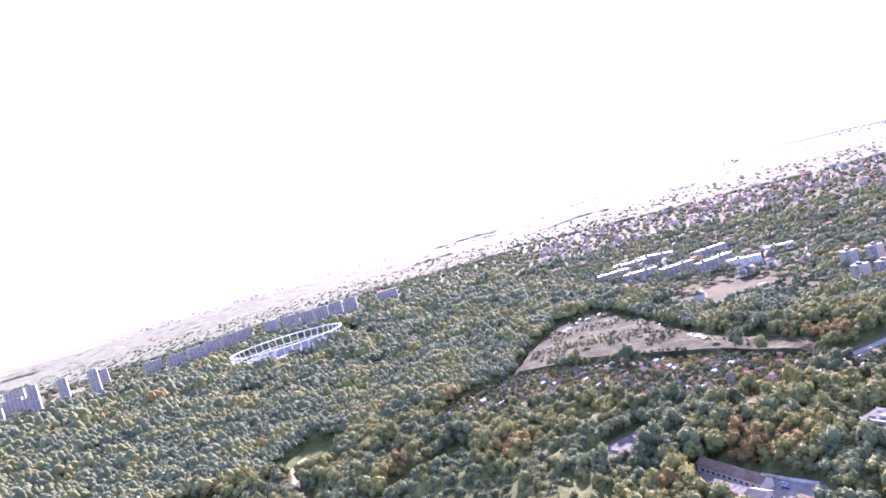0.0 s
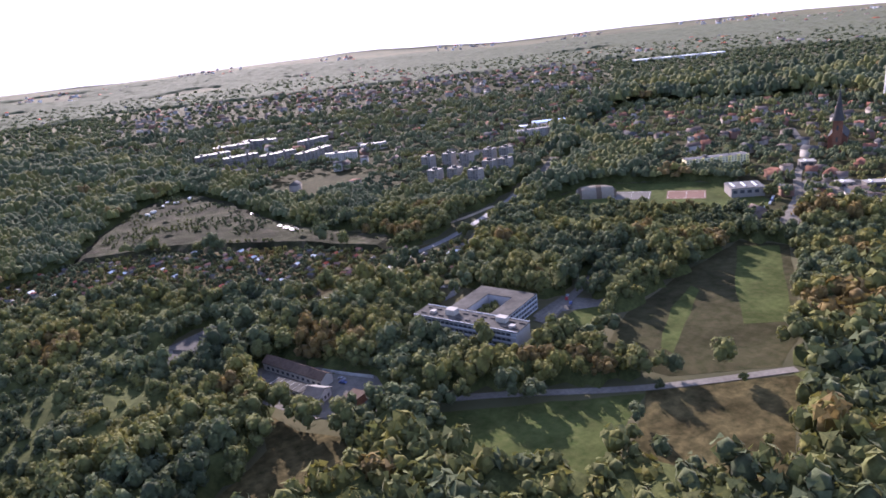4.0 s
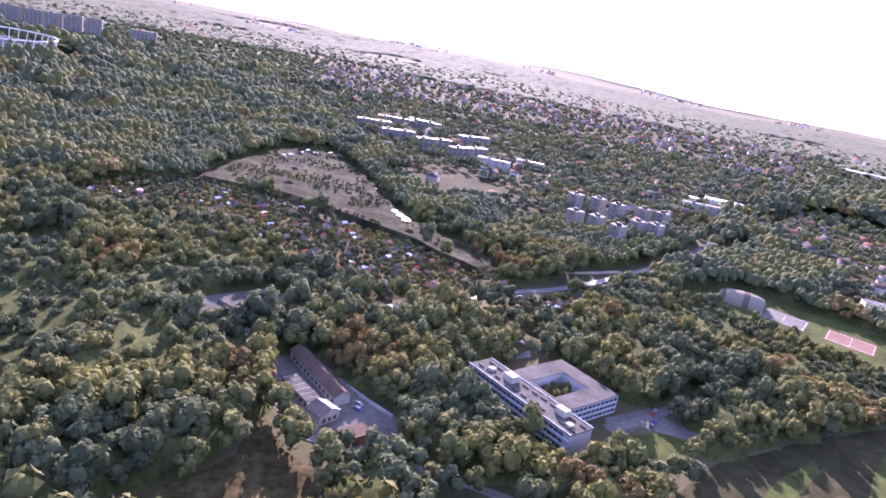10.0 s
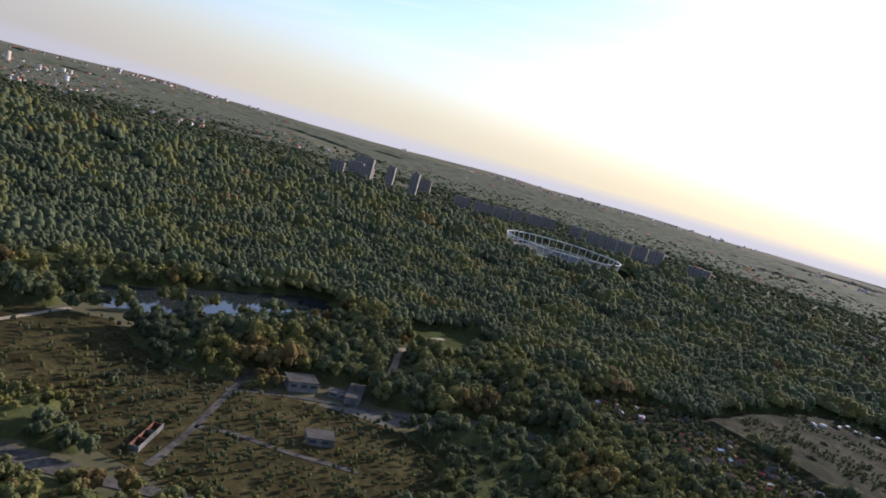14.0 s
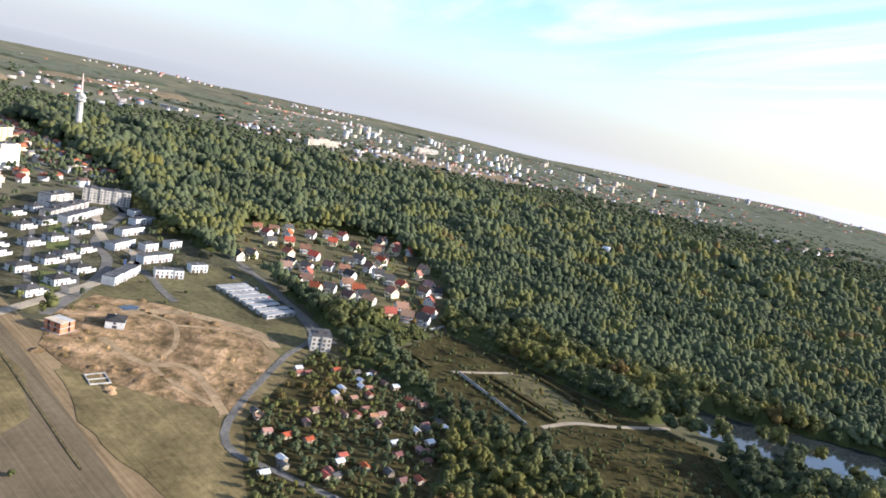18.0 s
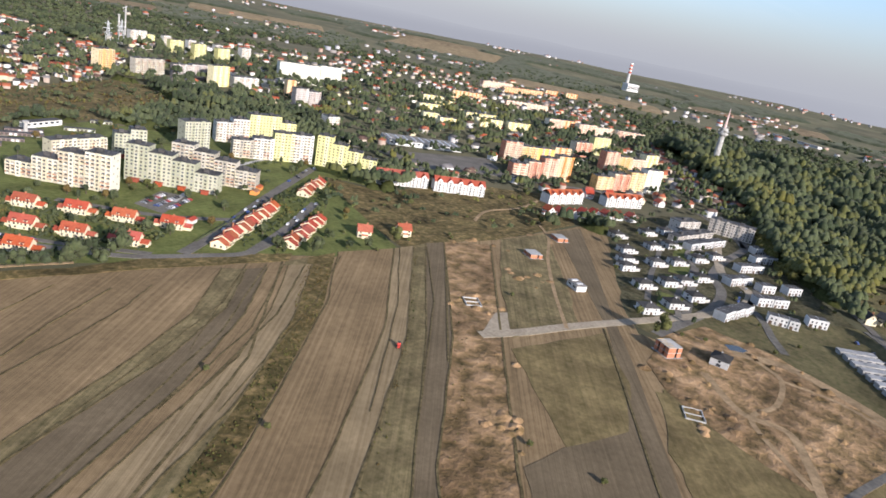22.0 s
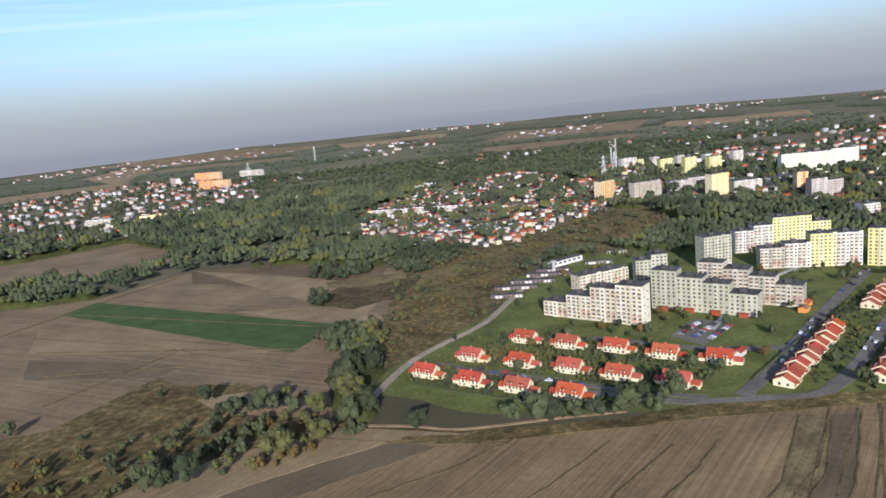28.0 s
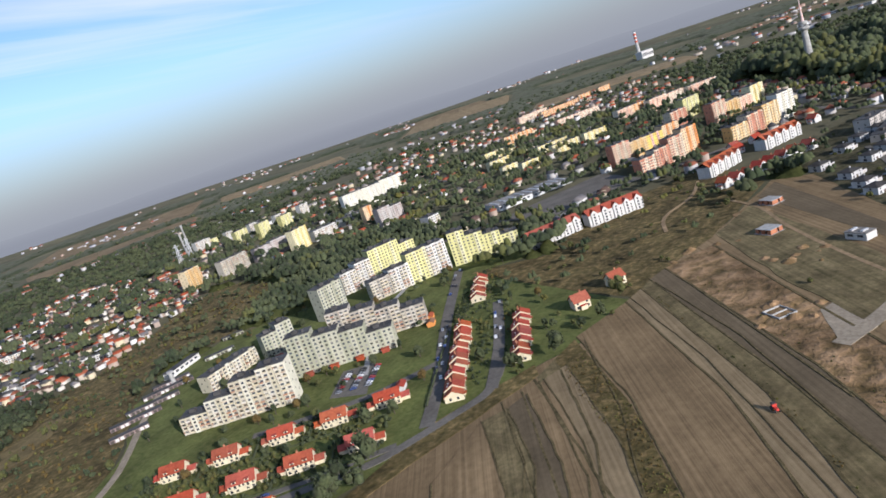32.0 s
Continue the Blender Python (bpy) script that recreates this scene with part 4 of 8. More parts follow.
# ---- roads ----
ROADS = [
    ("estate_road", [(-170, -398), (-184, -386), (-196, -374), (-210, -363), (-226, -356), (-249, -348), (-272, -342), (-301, -352)], 6, M_ASPHALT),
    ("field_path", [(-54, -412), (-82, -397), (-101, -384), (-148, -374), (-180, -366)], 2.2, M_DIRT),
    ("estate_road", [(-238, -356), (-281, -382), (-356, -433), (-408, -466), (-466, -502)], 8, M_ASPHALT),
    ("estate_road", [(-274, -341), (-325, -369), (-390, -412)], 7, M_ASPHALT),
    ("estate_road", [(-222, -362), (-191, -390), (-171, -410), (-151, -432), (-129, -456), (-117, -472), (-99, -482)], 5, M_ASPHALT),
    ("gravel_track", [(-60, -432), (-102, -490), (-158, -532), (-184, -560), (-215, -600), (-250, -640)], 5, M_GRAVEL),
    ("block_road", [(-216, -470), (-262, -420), (-310, -395)], 6, M_ASPHALT),
    ("site_road", [(-318, -192), (-345, -180), (-378, -169), (-427, -150), (-486, -127), (-540, -112), (-590, -118), (-620, -150), (-720, -185)], 8, M_GRAVEL),
    ("site_track", [(-375, -168), (-421, -203), (-478, -242), (-530, -272), (-560, -300)], 2.6, M_DIRT),
    ("site_track", [(-500, -330), (-540, -345), (-590, -340), (-640, -350)], 3, M_DIRT),
    ("town_street", [(-738, -163), (-800, -205), (-900, -300), (-1200, -480)], 7, M_ASPHALT),
    ("site_track", [(-470, -100), (-448, -72), (-436, -58), (-400, -52), (-372, -58), (-352, -44), (-330, -20)], 3.2, M_DIRT),
    ("site_track", [(-436, -58), (-440, -28), (-428, 2)], 3, M_DIRT),
    ("hamlet_road", [(-600, -35), (-560, -5), (-508, 13), (-451, 29), (-400, 10), (-303, -12), (-270, 20), (-240, 70)], 4, M_TRACK),
    ("park_road", [(96, 312), (106, 321), (142, 346), (174, 362), (202, 374), (246, 388), (323, 428), (422, 487), (560, 560)], 6.5, M_STREET),
    ("railway_strip", [(246, 360), (292, 399), (371, 459), (437, 502), (520, 570)], 8, M_TRACK),
    ("drive", [(150, 350), (160, 310), (176, 297), (184, 289), (176, 279), (164, 275)], 5, M_STREET),
    ("park_path", [(-197, 368), (-216, 410), (-233, 443), (-231, 459), (-239, 493), (-233, 516)], 5, M_GRAVEL),
    ("lane", [(40, 200), (57, 190), (110, 161), (175, 112), (236, 78)], 5, M_ASPHALT),
    ("school_drive", [(186, 205), (208, 211), (232, 222), (262, 236)], 6, M_ASPHALT),
    ("church_street", [(420, 194), (460, 217), (516, 249), (584, 290), (677, 339), (800, 430)], 7, M_ASPHALT),
    ("heap_track", [(122, 690), (138, 600), (146, 549), (160, 520)], 4, M_SLAG),
    ("spoil_track", [(130, 640), (120, 580), (150, 520), (240, 430), (330, 440)], 5, M_GRAVEL),
    ("ruin_road", [(-196, 185), (-201, 198), (-213, 225), (-236, 271), (-250, 300)], 3.6, M_RUINTRACK),
    ("ruin_strip", [(-236, 146), (-216, 155), (-201, 164)], 8, M_RUINTRACK),
    ("white_street", [(-425, -131), (-482, -126), (-523, -125), (-565, -133), (-603, -152), (-664, -160), (-738, -163), (-800, -190)], 8, M_ASPHALT),
    ("white_street", [(-523, -125), (-548, -108), (-530, -92), (-505, -80), (-482, -66)], 6, M_TRACK),
    ("white_street", [(-548, -108), (-585, -112), (-612, -118)], 6, M_ASPHALT),
    ("white_street", [(-470, -133), (-520, -152), (-600, -168), (-640, -188), (-720, -205)], 4.5, M_ASPHALT),
    ("white_street", [(-480, -160), (-540, -182), (-600, -200), (-660, -220)], 4.5, M_ASPHALT),
    ("forest_road", [(-640, -50), (-609, -32), (-541, 0), (-490, 24), (-442, 44)], 6, M_ASPHALT),
    ("clay_track", [(-448, -90), (-460, -66), (-459, -47), (-442, -8), (-420, 6)], 9, M_DIRT),
    ("clay_track", [(-400, -92), (-372, -64), (-374, -41), (-350, -26), (-322, -14)], 5, M_DIRT),
    ("ruin_road", [(-213, 225), (-197, 237), (-174, 245), (-140, 262)], 3.5, M_RUINTRACK),
    ("ruin_road", [(-238, 268), (-218, 293), (-189, 320), (-150, 345)], 4, M_RUINTRACK),
    ("range_lane", [(-419, 122), (-426, 149), (-432, 171)], 3, M_GRAVEL),
    ("range_lane", [(-350, 165), (-361, 190), (-363, 218), (-370, 261)], 3.5, M_GRAVEL),
    ("allotment_path", [(-234, 140), (-166, 183), (-120, 215)], 7, M_RUINTRACK),
    ("estate_path", [(-285, -445), (-330, -480), (-390, -520), (-440, -540)], 4, M_CONCRETE),
    ("slip_road", [(-560, -600), (-610, -560), (-660, -470), (-720, -400), (-800, -330)], 9, M_ASPHALT),
]
for i, (name, pts, w, m) in enumerate(ROADS):
    tagged(part(name, ribbon(pts, w, -0.2, 0.3 + 0.01 * (i % 5)), m), ("grey asphalt " if m in (M_ASPHALT, M_TRACK, M_STREET) else "pale gravel " if m is M_GRAVEL else "brown earthen " if m is M_DIRT else "grey concrete ") + name.replace("_", " ") + " running through the land", "road", kind="structure")
patch("site_pond", [(-456, -97), (-463, -91), (-462, -84), (-455, -85), (-450, -92)], M_WATER, 0.33, "small dark pond beside the new houses", 4, 1.0)
for k in range(5):
    x, y = -470 - 48 * k, -150 - 14 * k
    patch("garden_plot", [(x, y), (x - 38, y - 12), (x - 44, y + 4), (x - 6, y + 15)], M_GRASS, 0.1, "green garden lawn between the white houses", 8, 0.6)
    patch("paved_forecourt", [(x - 2, y + 18), (x - 40, y + 6), (x - 43, y + 12), (x - 5, y + 24)], M_TRACK, 0.1, "grey paved forecourt beside the street", 8, 0.3)
patch("parking_lot", [(-258, -449), (-290, -470), (-302, -452), (-265, -424)], M_ASPHALT, 0.2, "asphalt parking lot of the blocks", 14, 0.2)
for x, y, w in ((155, 514, 4.5), (152, 526, 3.4), (150, 538, 3.0), (147, 598, 1.8), (150, 606, 1.2), (146, 613, 1.4)):
    patch("sunken_pool", [(x + w * c, y + w * 1.5 * d) for c, d in ((1, 0), (0.4, 0.9), (-0.6, 0.7), (-1, -0.2), (-0.3, -1), (0.6, -0.8))], M_PUDDLE, 5.9, "small pool glaring in the sun", 4, 0.5)

# ---- trees ----
GOLD = (1 + 5 ** 0.5) / 2
ICO_V = np.array([(s * 1.0, t * GOLD, 0.0) for s in (-1, 1) for t in (-1, 1)] + [(0.0, s * 1.0, t * GOLD) for s in (-1, 1) for t in (-1, 1)] + [(t * GOLD, 0.0, s * 1.0) for s in (-1, 1) for t in (-1, 1)]) / math.hypot(1, GOLD)
ICO_HULL = bmesh.new()
for p in ICO_V:
    ICO_HULL.verts.new(p)
ICO_HULL.verts.index_update()
bmesh.ops.convex_hull(ICO_HULL, input=ICO_HULL.verts[:])
bmesh.ops.recalc_face_normals(ICO_HULL, faces=ICO_HULL.faces[:])
ICO_V = np.array([v.co[:] for v in ICO_HULL.verts])
ICO_F = np.array([[v.index for v in f.verts] for f in ICO_HULL.faces])
ICO_HULL.free()
RNG = np.random.default_rng(7)


def crown_template(clumps, leaves, tall=1.2, seed=0, leaf=0.2):
    """A tree crown of unit radius: a few inner clumps and a ragged shell of leafy sprays round them, with its foot at z = 0."""
    rng = np.random.default_rng(seed)
    vs, fs, cores, n = [], [], [], 0
    for i in range(clumps):
        z = 0.95 - 1.5 * (i + 0.5) / clumps
        a = i * 2.4 + rng.uniform(-0.5, 0.5)
        s = math.sqrt(max(0, 1 - z * z))
        d = np.array([math.cos(a) * s, math.sin(a) * s, z])
        c = d * (0.5 if clumps > 2 else 0.22) * rng.uniform(0.8, 1.15) * np.array([1, 1, tall]) + (0, 0, tall * 0.85)
        r = rng.uniform(0.36, 0.5) if clumps > 2 else rng.uniform(0.6, 0.75)
        v = ICO_V * r * rng.uniform(0.72, 1.22, (len(ICO_V), 1)) * (1, 1, min(tall, 1.2)) + c
        cores.append((c, r))
        vs.append(v), fs.append(ICO_F + n)
        n += len(v)
    for i in range(leaves):
        core, r = cores[i % clumps]
        d = rng.normal(size=3)
        d[2] += 0.35
        d /= np.linalg.norm(d)
        c = core + d * r * rng.uniform(0.95, 1.28) * np.array([1, 1, min(tall, 1.2)])
        facing = d + rng.normal(size=3) * 0.32
        u = np.cross(facing, rng.normal(size=3))
        u /= np.linalg.norm(u)
        w = np.cross(facing, u)
        w /= np.linalg.norm(w)
        k = leaf * rng.uniform(0.65, 1.25)
        v = np.array([c + u * k, c - u * k * 0.6 + w * k * rng.uniform(0.6, 1), c - u * k * 0.5 - w * k * rng.uniform(0.6, 1)])
        vs.append(v), fs.append(np.array([[0, 1, 2]]) + n)
        n += 3
    return np.concatenate(vs), np.concatenate(fs)


def stand_template(tufts, seed, tall=1.0):
    """A few small tree crowns standing close together, for canopy seen from afar; unit radius, foot at z = 0."""
    rng = np.random.default_rng(seed)
    vs, fs, n = [], [], 0
    for i in range(tufts):
        a = i * math.tau / tufts + rng.uniform(-0.5, 0.5)
        d = rng.uniform(0.42, 0.72) if tufts > 1 else 0
        r, h = rng.uniform(0.4, 0.62), rng.uniform(1.25, 1.9) * tall
        mid = h * rng.uniform(0.5, 0.65)
        low, high = ([(math.cos((k + turn) * math.tau / 5 + a) * r * w * rng.uniform(0.8, 1.2), math.sin((k + turn) * math.tau / 5 + a) * r * w * rng.uniform(0.8, 1.2), z * rng.uniform(0.9, 1.1)) for k in range(5)]
                     for turn, w, z in ((0, 1.0, mid), (0.5, 0.62, h * 0.88)))
        v = np.array([(rng.uniform(-0.1, 0.1), rng.uniform(-0.1, 0.1), h)] + high + low) + (math.cos(a) * d, math.sin(a) * d, 0)
        f = []
        for k in range(5):
            j = (k + 1) % 5
            f += [(0, 1 + k, 1 + j), (1 + k, 6 + k, 6 + j), (1 + k, 6 + j, 1 + j)]
        vs.append(v), fs.append(np.array(f) + n)
        n += 11
    return np.concatenate(vs), np.concatenate(fs)


def scatter(name, xs, ys, radii, templates, material, label, category="trees", lift=0.35, mats=None, zs=None, warm=0.0):
    """Many tree crowns joined into one mesh of foliage."""
    if not len(xs):
        return
    pick = RNG.integers(0, len(templates), len(xs))
    turn = RNG.uniform(0, math.tau, len(xs))
    high = RNG.uniform(0.85, 1.15, len(xs))
    V, F, I, n = [], [], [], 0
    kinds = np.zeros(len(xs), int)
    if isinstance(material, list):   # like trees stand in groups
        mood = patchy(xs, ys, 55, 8.8) + RNG.normal(0, 0.13, len(xs)) + warm
        kinds = np.minimum(np.searchsorted(np.cumsum(mats), np.argsort(np.argsort(mood)) / len(xs)), len(material) - 1)
    for k, (tv, tf) in enumerate(templates):
        for mi in range(len(material) if isinstance(material, list) else 1):
            s = np.where((pick == k) & (kinds == mi))[0]
            if not len(s):
                continue
            c, w = np.cos(turn[s])[:, None], np.sin(turn[s])[:, None]
            r = radii[s][:, None]
            x = (tv[:, 0] * c - tv[:, 1] * w) * r + xs[s][:, None]
            y = (tv[:, 0] * w + tv[:, 1] * c) * r + ys[s][:, None]
            z = tv[:, 2] * r * high[s][:, None] + r * lift + (0 if zs is None else zs[s][:, None])
            V.append(np.stack([x, y, z], -1).reshape(-1, 3))
            F.append((tf[None] + (np.arange(len(s)) * len(tv))[:, None, None] + n).reshape(-1, 3))
            I.append(np.full(len(s) * len(tf), mi))
            n += len(s) * len(tv)
    me = mesh_from(name, np.concatenate(V), np.concatenate(F), material, np.concatenate(I), soft=True)
    tagged(new(name, me), label, category, kind="stuff")


NEAR_T = [crown_template(4, 115, t, s, 0.19) for s, t in enumerate((1.05, 1.3, 0.95, 1.45, 1.2))]
MID_T = [crown_template(1, 22, t * 0.95, 20 + s, 0.36) for s, t in enumerate((1.0, 1.3, 1.1, 1.4))]
STAND_T = [stand_template(4, 120 + k, 0.95 + 0.12 * (k % 3)) for k in range(6)]
BUSH_T = [crown_template(1, 26, t, 30 + s, 0.3) for s, t in enumerate((1.0, 1.3, 0.9))]
FAR_T = [crown_template(1, 9, t * 0.6, 40 + s, 0.4) for s, t in enumerate((0.9, 1.2, 0.8))]
POPLAR_T = [crown_template(9, 90, 2.6, 60 + s, 0.18) for s in range(3)]
KEEP_CLEAR = []   # x, y, radius of buildings that stand among trees


def candidates(r0, r1, step):
    """Jittered points of a ring round the middle of the plan, as dense as step(r) says."""
    xs, ys = [], []
    r = r0
    while r < r1:
        s = step(r)
        n = int(math.tau * r / s)
        a = (np.arange(n) + RNG.uniform(-0.42, 0.42, n)) * math.tau / n + RNG.uniform(0, 1)
        rr = r + RNG.uniform(-0.45, 0.45, n) * s
        xs.append(np.cos(a) * rr), ys.append(np.sin(a) * rr)
        r += s * 0.93
    return np.concatenate(xs), np.concatenate(ys)


def patchy(xs, ys, scale, seed):
    return np.array([noise.noise((x / scale, y / scale, seed)) for x, y in zip(xs, ys)])


def density(xs, ys):
    """How likely a tree stands at each point."""
    d = np.ones(len(xs))
    r = np.hypot(xs, ys)
    far = r > 1900
    if far.any():
        d[far] = np.where(patchy(xs[far], ys[far], 380, 5.5) > np.where(ys[far] < -1800, -0.16, np.where(ys[far] > 300, -0.42, 0.02)), 0.95, np.where(ys[far] > 300, 0.22, 0.05))
    behind = (xs * 0.92 - ys * 0.39 > 0.8 * r) & (r > 560)
    d[behind] *= 0.1
    for poly in TOWNS:
        d[within(xs, ys, poly)] = 0.42
    d[within(xs, ys, TOWN_RED)] = 0.3
    d[within(xs, ys, TOWN_N)] = 0.6
    d[within(xs, ys, CHURCH_TOWN)] = 0.5
    d[within(xs, ys, CITY)] = 0.58
    for poly in SPARSE:
        d[within(xs, ys, poly)] = 0.06
    for poly, v in ((ALLOT_N, 0.25), (ALLOT_E, 0.25), (ALLOT_S, 0.3), (BUSHES_W, 0.12), (HAMLET, 0.16), (SCRUB_W, 0.1), (SCRUB_N, 0.13), (RANGE, 0.06), (RUINS, 0.12), ([(150, -840), (248, -943), (80, -1040), (-160, -1210), (-130, -960), (-60, -880), (60, -905)], 0.4)):
        d[within(xs, ys, poly)] = v
    d[within(xs, ys, [(-560, -300), (-690, -258), (-830, -255), (-850, -330), (-700, -375), (-590, -350)])] = 0.05
    for poly in OPEN:
        d[within(xs, ys, poly)] = 0
    d[within(xs, ys, SLAG)] = 0
    d[within(xs, ys, FRONT)] = 0
    d[within(xs, ys, [(-350, 240), (-395, 270), (-300, 440), (-262, 430)])] = 0.12
    return d


# ---- apartment blocks ----
def block_section(parent, x0, length, depth, h, style, odd, lively):
    """One stair section of a block: wall, roof with parapet, windows, balconies."""
    wall = part("wall", boxes((x0, 0, -1, x0 + length, depth, h)), MATS[("panel_" if odd else "wall_") + style], parent)
    part("roof", boxes((x0 - 0.1, -0.15, h + 0.003, x0 + length + 0.1, depth + 0.15, h + 0.35), (x0 + 0.4, 0.3, h + 0.36, x0 + length - 0.4, depth - 0.3, h + 0.42),
                       (x0 + length * 0.3, depth * 0.35, h + 0.4, x0 + length * 0.3 + 4, depth * 0.35 + 3, h + 2.6), (x0 + length * 0.7, depth * 0.4, h + 0.4, x0 + length * 0.7 + 1.2, depth * 0.4 + 1, h + 1.7)), M_ROOF_FELT, parent)
    floors = max(1, int(round((h - 1.2) / 2.8)))
    cols = max(2, int(length / 3.1))
    pitch = length / cols
    other = MATS[("wall_" if odd else "panel_") + style]
    panes, slabs = bmesh.new(), bmesh.new()
    for c in range(cols):
        if c % 3 == 2:   # stair bays stand proud of the wall
            x = x0 + (c + 0.5) * pitch
            part("stair_bay", boxes((x - pitch * 0.46, -0.7, -0.5, x + pitch * 0.46, -0.01, h + (0.9 if c % 2 else 0.3))), other, parent)
    for f in range(floors):
        z = 1.4 + f * (h - 1.4) / floors
        for c in range(cols):
            x = x0 + (c + 0.5) * pitch
            bay = lively and c % 3 != 2
            for y, s in ((0, -1), (depth, 1)):
                if s < 0 and bay:
                    box(panes, x - 1.1, y - 0.03, z - 0.4, x + 1.1, y + 0.02, z + 1.35)
                    box(slabs, x - 1.4, y - 1.25, z - 0.62, x + 1.4, y - 0.02, z - 0.5)
                    box(slabs, x - 1.4, y - 1.27, z - 0.5, x + 1.4, y - 1.2, z + 0.5)
                    if c % 3 == 0:
                        box(slabs, x - 1.42, y - 1.25, z - 0.5, x - 1.36, y - 0.02, z + 1.7)
                else:
                    if s < 0 and c % 3 == 2:
                        y = -0.7
                    a, b = sorted((y, y + s * 0.05))
                    box(panes, x - 0.78, a, z, x + 0.78, b, z + 1.4)
        for x, s in ((x0, -1), (x0 + length, 1)):
            for yy in (depth * 0.3, depth * 0.7) if style not in ("slab",) else ():
                a, b = sorted((x, x + s * 0.05))
                if (f + int(yy)) % 2 == 0:
                    box(panes, a, yy - 0.55, z, b, yy + 0.55, z + 1.3)
    part("glazing", panes, M_PANES, parent, kind="stuff")
    if lively:
        part("balcony_facing", slabs, M_BALCONY if style in ("cream", "greywhite", "white", "whiteyellow") else other, parent, kind="stuff")
    else:
        slabs.free()
    if style == "greygreen":
        part("porch", boxes((x0 + length * 0.4, -4.2, -0.3, x0 + length * 0.4 + 5, -0.75, 2.7), (x0 + length * 0.4 - 0.4, -4.6, 2.703, x0 + length * 0.4 + 5.4, -0.75, 2.95)), M_ROOF_RED, parent, "brick red entrance porch")


